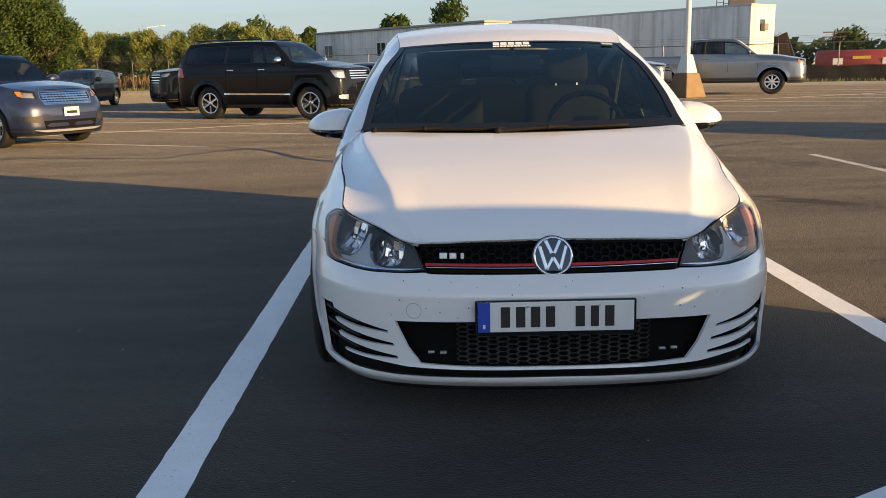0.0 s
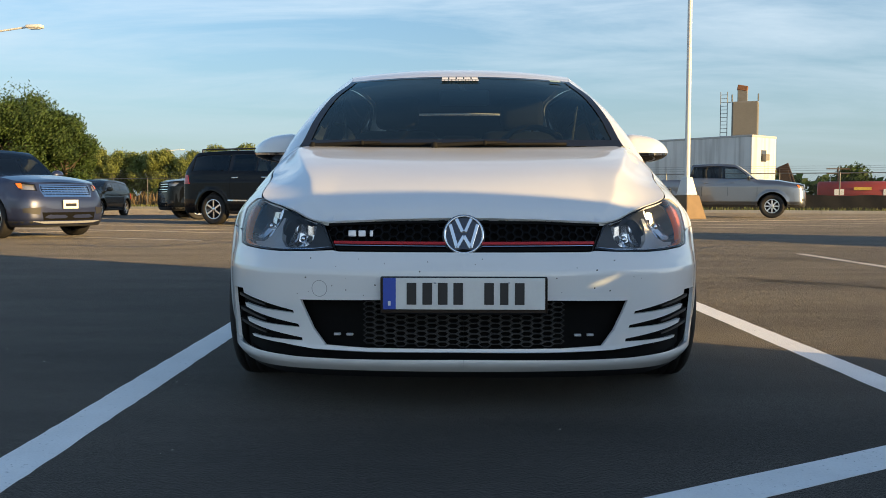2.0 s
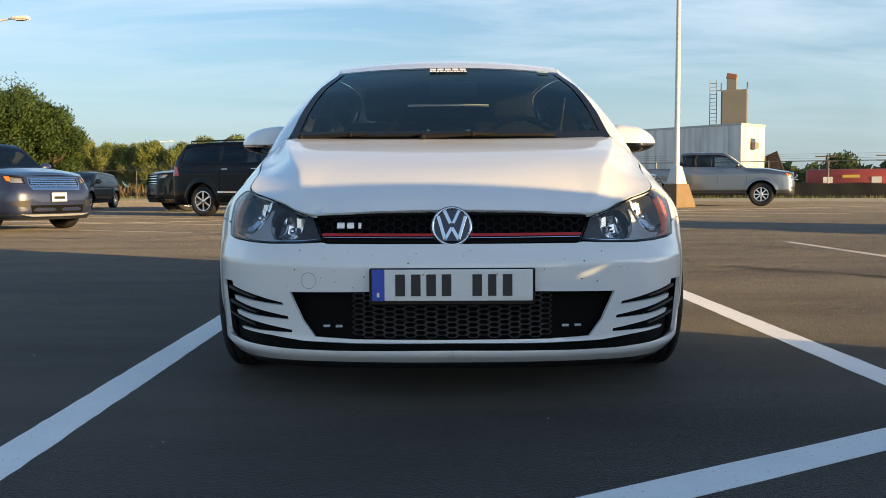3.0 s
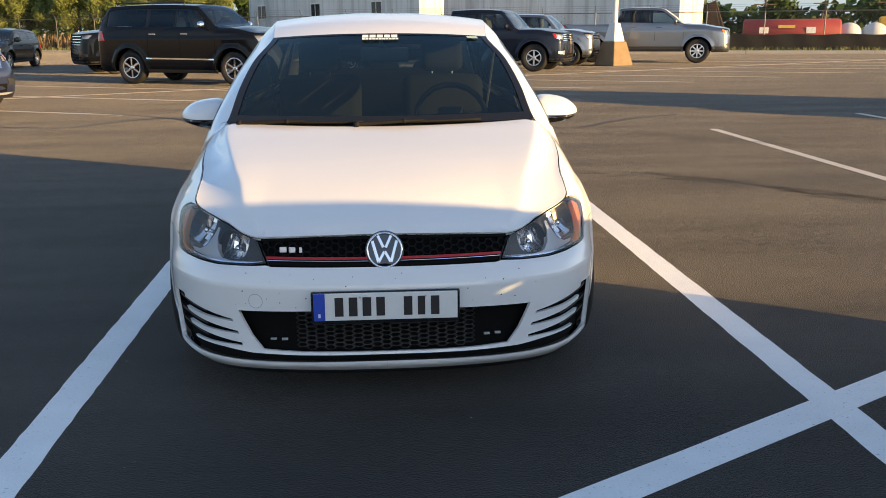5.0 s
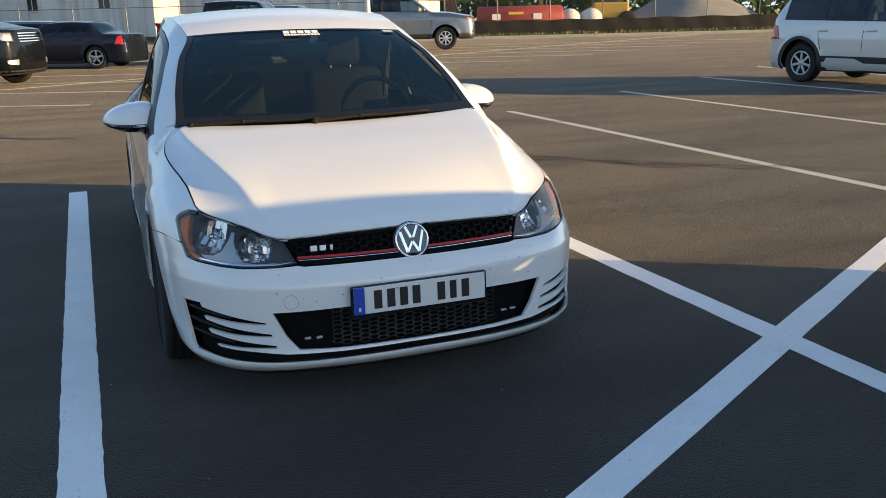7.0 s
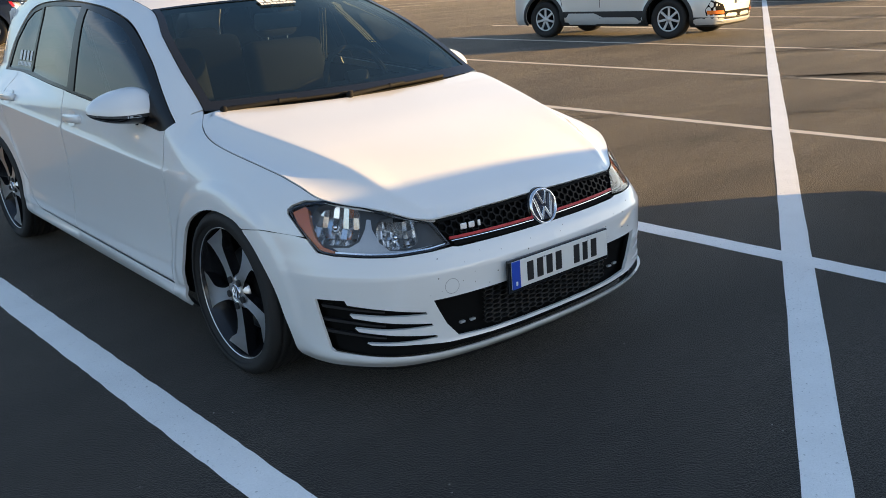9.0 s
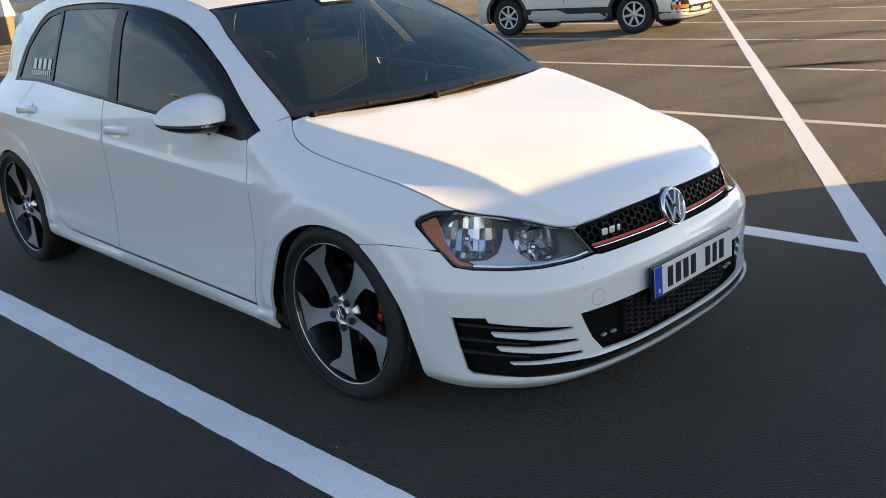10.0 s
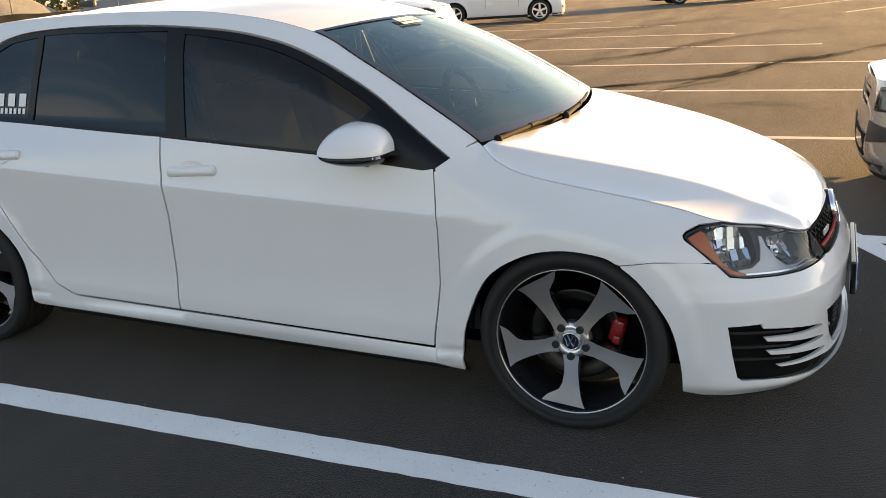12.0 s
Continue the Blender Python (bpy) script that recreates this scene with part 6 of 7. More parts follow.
TURN = math.degrees(math.atan2(UY, UX))
CONCRETE = material("kerb_concrete", (.33, .32, .30), .85, grain=.15, grain_scale=60, patch=.2, patch_scale=1.2, bump=.3, bump_scale=120)
GRASS_SOIL = material("dry_grass_soil", (.075, .075, .03), .95, grain=.35, grain_scale=12, patch=.35, patch_scale=.5, bump=.6, bump_scale=40)
GRASS_BLADE = material("grass_blade", (.10, .115, .035), .8, per_island=.5)
for i in range(24):
    a = -60 + i * 6
    m = Matrix.Translation(along(a + 3, .08, .05)) @ pose(0, 0, 0, 0, 0, TURN)
    tagged(part("kerb", block(5.985, .16, .20, m, .02, 2), CONCRETE), "weathered concrete kerb stone along the verge", "kerb", "kerb stones", "structure")
bm = block(160, 60, .2, Matrix.Translation(along(20, 30.18, .0)) @ pose(0, 0, 0, 0, 0, TURN), .02)
tagged(part("verge", bm, GRASS_SOIL), "dry grass verge and yard beyond the fence", "grass", kind="structure")
rng = random.Random(3)
V, F = [], []
for i in range(9000):
    a, b = rng.uniform(-30, 75), .3 + 3.2 * rng.random() ** 1.5
    x, y, _ = along(a, b)
    h, w, t = rng.uniform(.08, .26), rng.uniform(.02, .05), rng.uniform(0, 6.28)
    dx, dy = w * math.cos(t), w * math.sin(t)
    o = len(V)
    V += [(x - dx, y - dy, .09), (x + dx, y + dy, .09), (x + rng.uniform(-.08, .08), y + rng.uniform(-.08, .08), .1 + h)]
    F.append((o, o + 1, o + 2))
tagged(solid("verge_grass", V, F, GRASS_BLADE, None, "", None, False), "tufts of dry grass on the verge", "grass", kind="stuff")

GALV = material("galvanised_steel", (.13, .135, .14), .5, .5, grain=.1, grain_scale=30)
fence = thing("chain_link_fence", Matrix.Identity(4), "chain-link fence with steel posts and barbed wire arms", "fence")
for i in range(36):
    a = -32 + i * 3
    bm = rod(along(a, 3.0, 0), along(a, 3.0, 2.15), .032, None, 8)
    rod(along(a, 3.0, 2.15), along(a, 2.75, 2.5), .015, None, 6, bm)
    part("fence_post", bm, GALV, fence, "", True)
part("top_rail", rod(along(-32, 3.0, 2.12), along(73, 3.0, 2.12), .024, None, 8), GALV, fence, "", True)
for k, (b, z) in enumerate(((2.92, 2.26), (2.84, 2.38), (2.76, 2.49))):
    part("barbed_wire", rod(along(-32, b, z), along(73, b, z), .005, None, 4), GALV, fence)
V, F = [], []
for sgn in (1, -1):
    for i in range(-16, 760):
        a0 = -32 + i * .14
        a1 = a0 + sgn * 2.0
        if min(a0, a1) < -32 or max(a0, a1) > 73:
            continue
        o = len(V)
        V += [along(a0 - .003, 3.0, .1), along(a0 + .003, 3.0, .1), along(a1 + .003, 3.0, 2.1), along(a1 - .003, 3.0, 2.1)]
        F.append((o, o + 1, o + 2, o + 3))
tagged(solid("fence_mesh", V, F, GALV, fence, "thin woven wire", None, False), kind="stuff")
# black cloth along the foot of the fence
CLOTH = material("black_silt_cloth", (.012, .012, .013), .9, grain=.3, grain_scale=8, bump=.5, bump_scale=5)
V, F = [], []
for i in range(141):
    a = 33 + i * .3
    for z in (.05, .45, .92):
        V.append(along(a, 2.9 + .04 * math.sin(i * 1.3 + z * 4), z + (.03 * math.sin(i * .7) if z > .9 else 0)))
F = [(3 * i + j, 3 * i + j + 1, 3 * i + 3 + j + 1, 3 * i + 3 + j) for i in range(140) for j in range(2)]
tagged(solid("silt_fence", V, F, CLOTH), "black cloth barrier along the foot of the fence", "barrier")

# lamp pole on its tapered base
WHITE_POLE = material("white_pole_paint", (.68, .67, .63), .5, grain=.06, patch=.12, patch_scale=2)
BASE_BROWN = material("stained_concrete_base", (.21, .145, .082), .85, grain=.2, grain_scale=25, patch=.3, patch_scale=3, bump=.3, bump_scale=90)


def frustum(x0, x1, z0, z1, bev=.03):
    bm = block(1, 1, z1 - z0, Matrix.Translation((0, 0, (z0 + z1) / 2)))
    for v in bm.verts:
        k = x0 if v.co.z < (z0 + z1) / 2 else x1
        v.co.x, v.co.y = math.copysign(k, v.co.x), math.copysign(k, v.co.y)
    bmesh.ops.bevel(bm, geom=[e for e in bm.edges], offset=bev, segments=2, profile=.5, affect="EDGES")
    return bm


def lamp_post(x, y, turn, high, label, base=True, head=True):
    lp = thing("street_lamp", pose(x, y, 0, 0, 0, turn), label, "street lamp")
    if base:
        part("plinth", frustum(.50, .31, 0, .85), BASE_BROWN, lp, "brown stained tapered base")
        part("sleeve", frustum(.27, .14, .85, 1.5), WHITE_POLE, lp, "white tapered sleeve")
    part("pole", rod((0, 0, .0 if not base else 1.5), (0, 0, high), .10, .065, 20), WHITE_POLE, lp, "", True)
    part("arm", rod((0, 0, high - .1), (2.2, 0, high + .15), .045, None, 10), WHITE_POLE, lp, "", True)
    bm = block(.75, .34, .16, Matrix.Translation((2.5, 0, high + .15)), .06, 3)
    part("lamp_head", bm, WHITE_POLE, lp, "", True)
    part("lamp_glass", block(.5, .24, .03, Matrix.Translation((2.5, 0, high + .055)), .01), PLATE_WHITE, lp)
    return lp


lamp_post(8.87, 28.95, 30, 11.5, "tall white lamp pole on a brown stained tapered base")
lamp_post(-20.6, 37.4, -8, 8.2, "white street lamp with a long arm", False)
lamp_post(-47, 150, 10, 9.0, "distant street lamp above the trees", False)

# box trailer and site cabin behind the fence
TRAILER_SIDE = material("weathered_white_panel", (.68, .68, .66), .6, grain=.08, grain_scale=20, patch=.22, patch_scale=.6)


def streaked(m, amount=.35):
    """Adds vertical rain streaks to a panel material."""
    t = m.node_tree
    n, k = t.nodes, t.links
    b = n["Principled BSDF"]
    old = b.inputs["Base Color"].links[0].from_socket
    co, mp, tx, mr, mx = n.new("ShaderNodeTexCoord"), n.new("ShaderNodeMapping"), n.new("ShaderNodeTexNoise"), n.new("ShaderNodeMapRange"), n.new("ShaderNodeMixRGB")
    mp.inputs["Scale"].default_value = (2.2, 2.2, .12)
    tx.inputs["Scale"].default_value, tx.inputs["Detail"].default_value = 1.6, 6
    mr.inputs["From Min"].default_value, mr.inputs["From Max"].default_value, mr.inputs["To Max"].default_value = .45, .75, amount
    mx.inputs[2].default_value = (.16, .15, .13, 1)
    k.new(co.outputs["Object"], mp.inputs[0]); k.new(mp.outputs[0], tx.inputs["Vector"]); k.new(tx.outputs["Fac"], mr.inputs["Value"])
    k.new(mr.outputs[0], mx.inputs[0]); k.new(old, mx.inputs[1]); k.new(mx.outputs[0], b.inputs["Base Color"])


streaked(TRAILER_SIDE, .5)
RUST = material("rusty_steel", (.20, .09, .045), .8, grain=.3, grain_scale=10, patch=.3, patch_scale=1.5)
DARK_WINDOW = material("dark_window", (.03, .035, .04), .1, grain=.1)
BARE_STEEL = material("dull_grey_steel", (.20, .19, .17), .6, .3, grain=.15, grain_scale=20)
trailer = thing("box_trailer", Matrix.Translation((17.5, 46.7, 0)) @ pose(0, 0, 0, 0, 0, -50), "weathered white box trailer streaked with dirt", "trailer")
part("trailer_box", block(19, 2.6, 3.15, Matrix.Translation((-9.5, 1.3, 2.68)), .04, 2), TRAILER_SIDE, trailer)
part("top_edge", block(19.04, 2.64, .12, Matrix.Translation((-9.5, 1.3, 4.28)), .02), material("grey_top_edge", (.45, .45, .44), .6, grain=.2, grain_scale=8), trailer)
part("chassis", block(18.6, 1.6, .3, Matrix.Translation((-9.5, 1.3, .95)), .03), RUST, trailer)
for i in range(24):
    part("side_rib", block(.04, .012, 2.9, Matrix.Translation((-.75 - i * .78, -.004, 2.68)), .003), TRAILER_SIDE, trailer)
for i, (x, z) in enumerate(((-10.2, 1.75), (-9.2, 1.9), (-8.4, 1.6), (-10.9, 2.0))):
    part("scrawl", block(.5 - .08 * i, .006, .05, Matrix.Translation((x, -.006, z)) @ pose(0, 0, 0, 0, 35 - 25 * i, 0)), INK, trailer, "dark scrawled stroke")
bm = block(.30, .42, .36, Matrix.Translation((.12, 1.25, 3.10)), .03)
part("air_unit", bm, BARE_STEEL, trailer, "box air conditioner")
part("air_unit_hole", block(.03, .52, .66, Matrix.Translation((.012, 1.25, 3.18)), .01), DARK_WINDOW, trailer)
for x in (-16.5, -15.4):
    for y in (.25, 2.35):
        v, f = lathe([(-.12, .0), (-.12, .48), (.12, .48), (.12, .0)], 24)
        solid("trailer_wheel", [(b + x, a + y, c + .5) for a, b, c in v], f, RUBBER, trailer, "", None, False)
for x in (-1.5, -2.2):
    part("support_leg", block(.12, .12, .85, Matrix.Translation((x, .4, .5))), RUST, trailer)
tarp = bmesh.new()
block(.8, .08, 2.0, Matrix.Translation((.55, 3.0, 1.75)) @ pose(0, 0, 0, 0, -22, 0), .02, 1, tarp)
block(.08, .10, 2.4, Matrix.Translation((.95, 2.95, 1.25)) @ pose(0, 0, 0, 0, -18, 0), .02, 1, tarp)
tagged(part("folded_ramp", tarp, material("dark_rusty_steel", (.05, .032, .026), .8, grain=.3, grain_scale=8)), "dark rusty folded ramp leaning behind the trailer", "ramp").matrix_world = trailer.matrix_world.copy()

cabin = thing("site_cabin", Matrix.Translation((3.3, 53.5, 0)) @ pose(0, 0, 0, 0, 0, -49), "long white site cabin with small windows", "cabin")
part("cabin_wall", block(18.6, 2.2, 3.5, Matrix.Translation((-9.3, 1.1, 2.2)), .04, 2), TRAILER_SIDE, cabin)
part("cabin_roof", block(18.9, 2.5, .14, Matrix.Translation((-9.3, 1.1, 4.0)), .03), material("cabin_roof_grey", (.30, .30, .29), .7, grain=.15), cabin)
for x in (-16.9, -10.4, -4.0):
    w = part("window", block(.9, .06, .9, Matrix.Translation((x, -.01, 2.6)), .01), DARK_WINDOW, cabin)
    part("window_frame", block(1.02, .04, .06, Matrix.Translation((x, -.03, 3.08)), .008), PLATE_WHITE, w)
    part("window_sill", block(1.06, .06, .06, Matrix.Translation((x, -.04, 2.12)), .008), PLATE_WHITE, w)
    part("glazing_bar", block(.05, .03, .9, Matrix.Translation((x, -.045, 2.6))), PLATE_WHITE, w)
part("skirting", block(18.5, 2.1, .5, Matrix.Translation((-9.3, 1.1, .25))), DARK_WINDOW, cabin)

# concrete silo tower with a caged ladder
tower = thing("silo_tower", pose(26.2, 73.0, 0, 0, 0, TURN), "stained concrete tower with a ladder and a small top box", "tower")
SILO = material("stained_silo_concrete", (.17, .165, .15), .85, grain=.15, grain_scale=10, patch=.3, patch_scale=.5)
part("tower_shaft", block(2.15, 2.15, 9.0, Matrix.Translation((0, 0, 4.5)), .12, 3), SILO, tower)
part("top_box", block(.8, .8, 1.3, Matrix.Translation((-.25, 0, 9.65)), .04), SILO, tower)
part("top_hood", block(.85, .85, .45, Matrix.Translation((-.25, 0, 10.2)) @ pose(0, 0, 0, 0, 12, 0), .05), RUST, tower)
for x in (-1.05, 1.05):
    part("top_pipe", rod((x, -1, 9), (x, -1, 9.6), .06, None, 8), GALV, tower)
bm = bmesh.new()
for x in (-2.0, -1.45):
    rod((x, -.6, 4.0), (x, -.6, 9.9), .035, None, 6, bm)
for i in range(18):
    rod((-2.0, -.6, 4.2 + i * .32), (-1.45, -.6, 4.2 + i * .32), .022, None, 6, bm)
rod((-1.45, -.6, 9.0), (-1.1, -.6, 9.0), .03, None, 6, bm); rod((-1.45, -.6, 6.0), (-1.1, -.6, 6.0), .03, None, 6, bm)
part("ladder", bm, GALV, tower, "caged steel ladder", True)

# red tank behind the fence
RED_TANK = material("faded_red_paint", (.26, .035, .03), .6, grain=.15, grain_scale=10, patch=.3, patch_scale=1)
tank = thing("fuel_tank", Matrix.Translation((24.2, 47.0, 0)) @ pose(0, 0, 0, 0, 0, TURN), "faded red horizontal fuel tank with pale placards", "tank")
v, f = lathe([(-2.6, 0.0), (-2.6, .66), (-2.5, .74), (2.5, .74), (2.6, .66), (2.6, 0)], 40)
solid("tank_shell", [(a, b, c + 1.0) for a, b, c in v], f, RED_TANK, tank, "", None, True)
for x, w, mt in ((-1.5, .5, PLATE_WHITE), (-.3, .9, material("yellow_placard", (.6, .42, .06), .5, grain=.1)), (1.0, .5, PLATE_WHITE)):
    part("placard", block(w, .02, .34 if w < .6 else .16, Matrix.Translation((x, -.745, 1.12 + (.2 if w > .6 else 0)))), mt, tank, "pale placard")
for x in (-1.8, 1.8):
    part("cradle", block(.3, 1.3, .5, Matrix.Translation((x, 0, .25)), .02), RUST, tank)
bm = bmesh.new(); rod((1.6, 0, 1.7), (1.6, 0, 2.1), .06, None, 8, bm); rod((1.6, 0, 2.1), (2.1, 0, 2.0), .06, None, 8, bm)
part("vent_pipe", bm, INK, tank, "", True)

# gravel heap and a yellow machine further along
GRAVEL = material("grey_gravel", (.20, .20, .19), .95, grain=.4, grain_scale=6, patch=.2, patch_scale=.7, bump=.8, bump_scale=14)


def heap(x, y, rx, ry, h, label):
    V, F = [], []
    n, k = 40, 14
    for j in range(k + 1):
        q = j / k
        for i in range(n):
            a = 2 * math.pi * i / n
            wob = 1 + .12 * noise.noise((math.cos(a) * 1.5 + x, math.sin(a) * 1.5, q * 2))
            z = h * (1 - q) ** 1.1 * (1 + .06 * noise.noise((math.cos(a) * 3, math.sin(a) * 3 + x, q * 5)))
            V.append((x + rx * q * wob * math.cos(a), y + ry * q * wob * math.sin(a), z + .05))
    F = [(j * n + i, j * n + (i + 1) % n, (j + 1) * n + (i + 1) % n, (j + 1) * n + i) for j in range(k) for i in range(n)]
    return tagged(solid("gravel_heap", V, F, GRAVEL), label, "gravel heap")


heap(37, 47, 6.5, 5, 3.2, "grey heap of gravel in the yard")
heap(45, 42, 6, 5, 2.7, "lower grey gravel heap")
YELLOW = material("machine_yellow", (.62, .36, .05), .5, grain=.1, patch=.2, patch_scale=2)
machine = thing("wheel_loader", pose(31.0, 47.5, 0, 0, 0, -30), "yellow wheel loader parked in the yard", "loader")
part("engine_block", block(2.2, 1.8, 1.0, Matrix.Translation((0, 0, 1.35)), .1), YELLOW, machine)
part("cab", block(1.3, 1.5, 1.5, Matrix.Translation((-.2, 0, 2.5)), .08), DARK_WINDOW, machine)
part("cab_roof", block(1.45, 1.65, .12, Matrix.Translation((-.2, 0, 3.3)), .03), YELLOW, machine)
part("loader_arm", rod((-1.1, 0, 1.5), (-2.6, 0, .7), .16, None, 8), YELLOW, machine)
part("bucket", block(.9, 2.2, .9, Matrix.Translation((-3.0, 0, .55)) @ pose(0, 0, 0, 0, 20, 0), .1), RUST, machine)
for x in (-1.1, 1.0):
    for y in (-.95, .95):
        v, f = lathe([(-.25, 0), (-.25, .55), (-.2, .65), (.2, .65), (.25, .55), (.25, 0)], 28)
        solid("tyre", [(b + x, a + y, c + .66) for a, b, c in v], f, RUBBER, machine)
drum = material("white_drum", (.62, .60, .55), .5, grain=.1)
for i, (x, y) in enumerate(((27.3, 46.3), (28.6, 45.9))):
    bm = bmesh.new(); bmesh.ops.create_uvsphere(bm, u_segments=20, v_segments=12, radius=.75, matrix=Matrix.Translation((x, y, .7)) @ Matrix.Diagonal((1, 1, 1.1, 1)))
    tagged(part("storage_drum", bm, drum, None, "", True), "pale rounded storage drum in the yard", "drum", "yard drums")
# poles with cross arms in the distance
POLE_WOOD = material("weathered_pole_wood", (.06, .045, .035), .9, grain=.2, grain_scale=10)
for x, y in ((52, 112), (58, 108), (64, 104)):
    up = thing("utility_pole", pose(x, y, 0), "distant wooden utility pole with cross arms", "utility pole", "utility poles")
    part("pole", rod((0, 0, 0), (0, 0, 4.9), .14, .1, 8), POLE_WOOD, up)
    for z in (4.7, 4.1):
        part("cross_arm", block(3.0, .12, .14, Matrix.Translation((0, 0, z))), POLE_WOOD, up)

# ---- trees ----
BARK = material("bark", (.085, .065, .045), .9, grain=.3, grain_scale=15, bump=.6, bump_scale=30)
LEAF_DARK = material("leaf_dark_green", (.060, .098, .026), .6, per_island=.45, patch=.35, patch_scale=.5)
LEAF_LIGHT = material("leaf_light_green", (.195, .230, .068), .6, per_island=.4, patch=.3, patch_scale=.6)
for lf in (LEAF_DARK, LEAF_LIGHT):
    ln, lk = lf.node_tree.nodes, lf.node_tree.links
    face, back, both = ln["Principled BSDF"], ln.new("ShaderNodeBsdfTranslucent"), ln.new("ShaderNodeMixShader")
    face.inputs["Specular IOR Level"].default_value = .25
    both.inputs[0].default_value = .38
    lk.new(face.inputs["Base Color"].links[0].from_socket, back.inputs["Color"])
    lk.new(face.outputs[0], both.inputs[1]); lk.new(back.outputs[0], both.inputs[2]); lk.new(both.outputs[0], ln["Material Output"].inputs[0])


def tree(x, y, high, wide, leaves, mat, seed, lobes=9, leaf=.30, label="leafy green tree beyond the fence", low=.25, group="trees"):
    """A trunk with limbs, and a crown of many small leaves gathered in uneven lobes."""
    rng = random.Random(seed)
    t = thing("tree", pose(x, y, .05, 0, 0, rng.uniform(0, 360)), label, "tree", group)
    trunk = rod((0, 0, -.1), (.05 * high * rng.uniform(-1, 1) * .3, 0, high * .55), high * .028, high * .014, 10)
    centres = []
    for i in range(lobes):
        a = 2 * math.pi * (i + rng.random() * .7) / lobes * 2.4
        zz = high * (low + (1 - low) * (.16 + .70 * rng.random()))
        q = .75 * math.sin(math.pi * min(max((zz / high - low) / (1 - low) * .85 + .12, 0), 1))
        rr = wide * q * rng.uniform(.35, .85)
        c = Vector((rr * math.cos(a), rr * math.sin(a), zz))
        centres.append((c, wide * rng.uniform(.30, .52) * (9 / max(lobes, 9)) ** .28))
        rod((0, 0, high * rng.uniform(.22, .5)), c * .92, high * .010, high * .003, 6, trunk)
    centres.append((Vector((0, 0, high * .80)), wide * .5))
    centres.append((Vector((0, 0, high * .55)), wide * .62))
    part("trunk", trunk, BARK, t, "brown trunk with limbs", True)
    V, F = [], []
    for i in range(leaves):
        c, r = rng.choice(centres)
        d = Vector((rng.gauss(0, 1), rng.gauss(0, 1), rng.gauss(0, .8))).normalized()
        p = c + d * r * (rng.random() ** .42) * rng.uniform(.78, 1.04)
        if p.z < high * low * .7:
            continue
        n = (d + Vector((rng.gauss(0, .6), rng.gauss(0, .6), rng.gauss(0, .6)))).normalized()
        u = n.orthogonal().normalized() * leaf * rng.uniform(.5, 1.1)
        w = n.cross(u).normalized() * leaf * rng.uniform(.25, .55)
        o = len(V)
        V += [p - u, p + w * .9 - u * .1, p + u, p - w * .9 + u * .1]
        F.append((o, o + 1, o + 2, o + 3))
    tagged(solid("crown", V, F, mat, t, "crown of many small leaves", None, False), kind="stuff")
    return t


big = tree(-25.2, 50.0, 7.3, 4.2, 48000, LEAF_DARK, 1, 44, .115, "large dark green broad-leaved tree", .14)
copy_thing(big, pose(-29.8, 52.5, .05, 0, 0, 140))
tree(-22.6, 50.6, 6.2, 2.4, 22000, LEAF_DARK, 2, 26, .115, "dark green tree beside the large one", .12)
ROW = "small rounded tree in a row along the fence"
rowt = [tree(x, y, h, 2.05, 13000, LEAF_LIGHT, sd, 16, .115, ROW, .30, "row of trees") for x, y, h, sd in ((-21.0, 64.5, 4.5, 11), (-18.9, 64.0, 4.2, 12), (-16.6, 63.4, 4.6, 13))]
rng = random.Random(9)
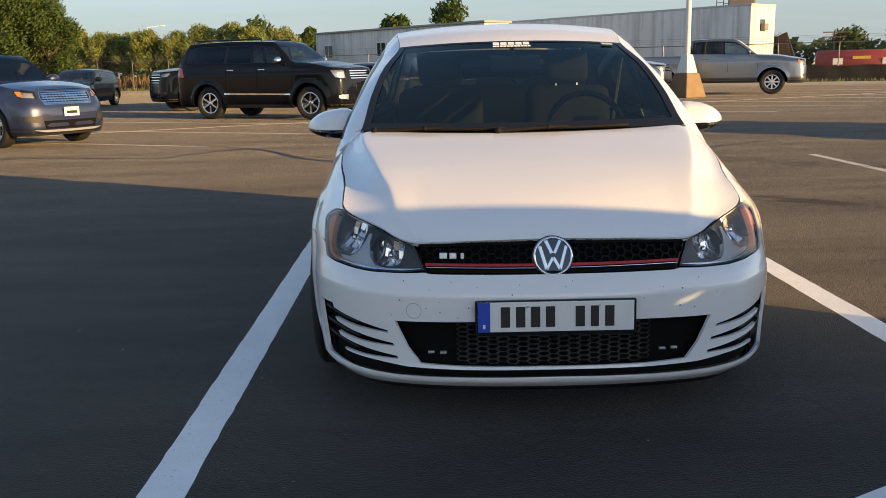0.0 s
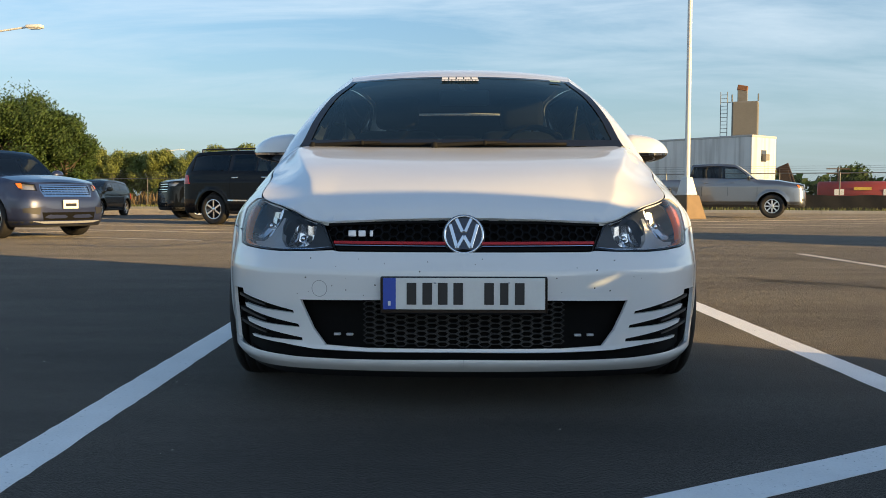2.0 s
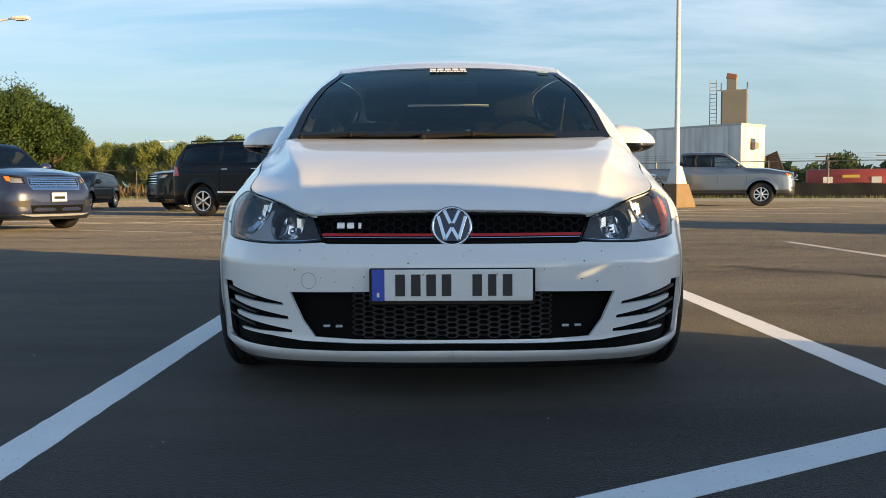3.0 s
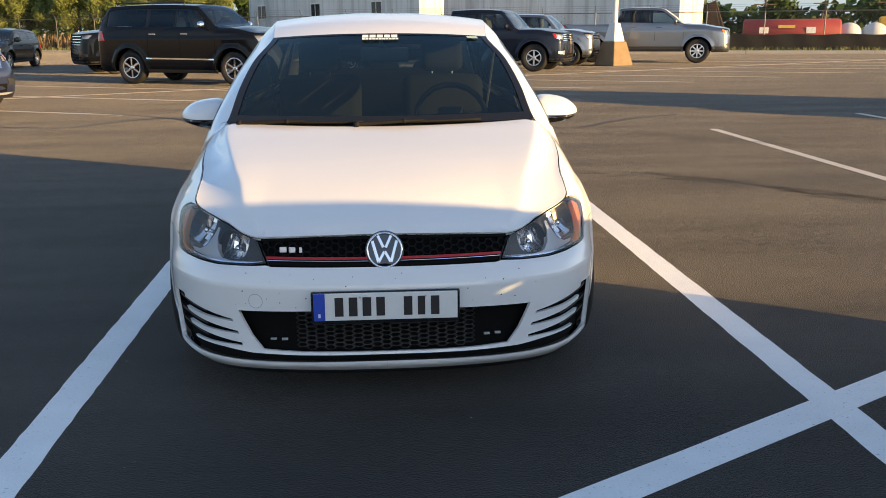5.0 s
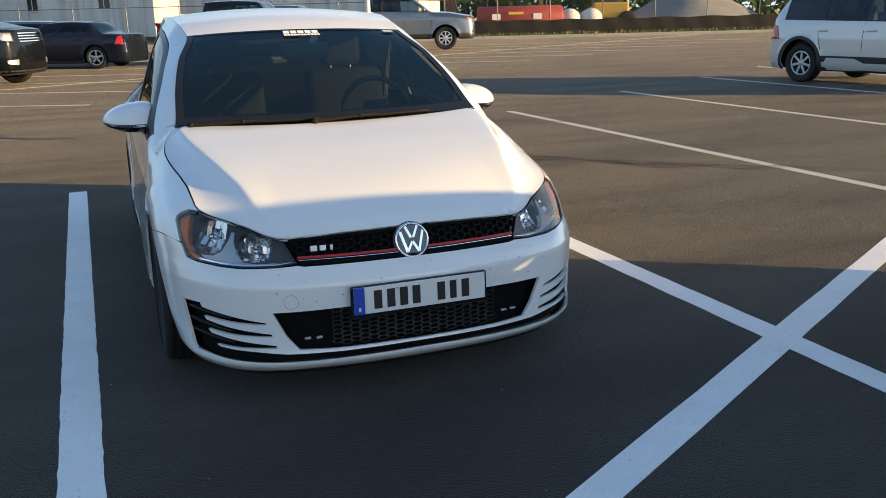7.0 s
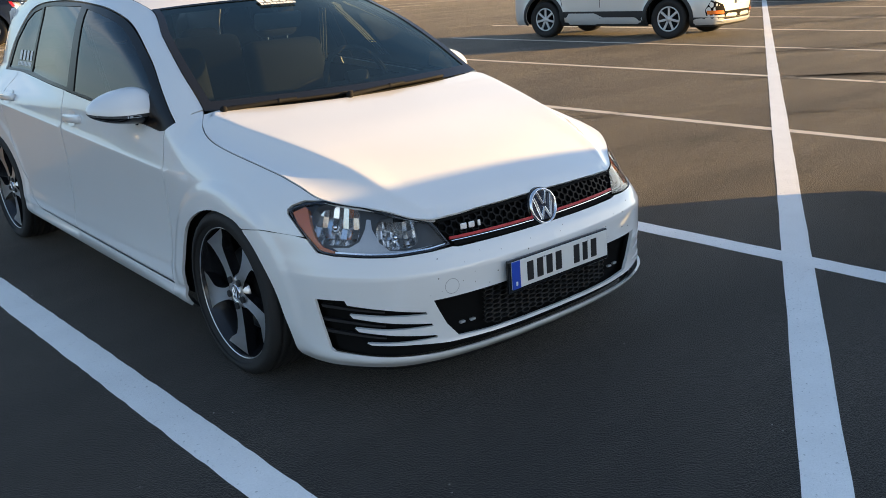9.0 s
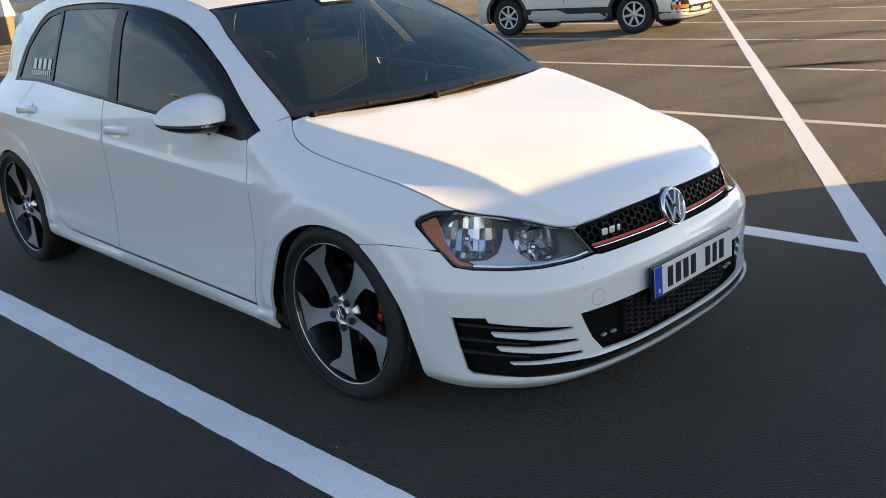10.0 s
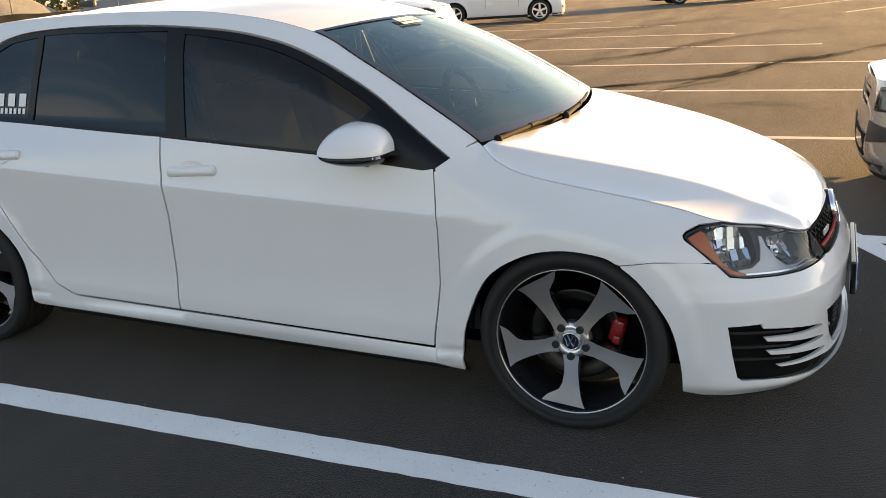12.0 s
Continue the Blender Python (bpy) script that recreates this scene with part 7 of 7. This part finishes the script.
for i in range(22):
    x = -43 + i * 2.0 if i < 11 else -14.4 + (i - 11) * 1.9
    if x > -9.8:
        continue
    y = 56.5 + 8.0 - .357 / .934 * (x + 20) * .9 + rng.uniform(-.6, .6)
    t = copy_thing(rowt[i % 3], pose(x, y, .05, 0, 0, rng.uniform(0, 360)))
DRY = material("dry_brush", (.17, .12, .06), .9, per_island=.5)
rng = random.Random(17)
V, F = [], []
for i in range(7000):
    a, b = rng.uniform(-26, 14), rng.uniform(5.5, 12.0)
    x, y, _ = along(a, b)
    h, w, t = rng.uniform(.25, 1.25), rng.uniform(.03, .09), rng.uniform(0, 6.28)
    dx, dy = w * math.cos(t), w * math.sin(t)
    o = len(V)
    V += [(x - dx, y - dy, .09), (x + dx, y + dy, .09), (x + rng.uniform(-.25, .25), y + rng.uniform(-.25, .25), .1 + h)]
    F.append((o, o + 1, o + 2))
tagged(solid("dry_brush", V, F, DRY, None, "", None, False), "tall dry brush under the row of trees", "brush", kind="stuff")
for x, y, h, w, s in ((2.0, 100, 8.6, 4.2, 21), (-3.4, 98, 7.2, 2.6, 22), (-18.4, 96, 7.2, 3.2, 23), (-13, 97, 6.0, 1.6, 24), (52, 130, 4.6, 3.2, 25), (60, 125, 5.2, 4.0, 26), (72, 118, 5.2, 4.5, 27)):
    tree(x, y, h, w, 2600, LEAF_DARK, s, 10, .42, "dark tree far behind the trailers", .12, "far trees")
# far wood along the horizon
V, F = [], []
rng = random.Random(31)
for i in range(16000):
    a = rng.uniform(-200, 260)
    top = 4.5 + 3.0 * noise.noise((a * .05, 0, 2)) + 1.5 * noise.noise((a * .2, 3, 2))
    p = Vector((KX + UX * a + NX * (95 + rng.uniform(0, 12)), KY + UY * a + NY * (95 + rng.uniform(0, 12)), rng.random() ** .8 * max(top, 1.5)))
    s = rng.uniform(.4, .9)
    n = Vector((rng.gauss(0, 1), rng.gauss(0, 1) - .6, rng.gauss(0, 1))).normalized()
    u = n.orthogonal().normalized() * s
    w = n.cross(u).normalized() * s * .7
    o = len(V)
    V += [p - u, p + w, p + u, p - w]
    F.append((o, o + 1, o + 2, o + 3))
tagged(solid("far_wood", V, F, LEAF_DARK, None, "", None, False), "far line of dark green woodland", "woodland", kind="stuff")
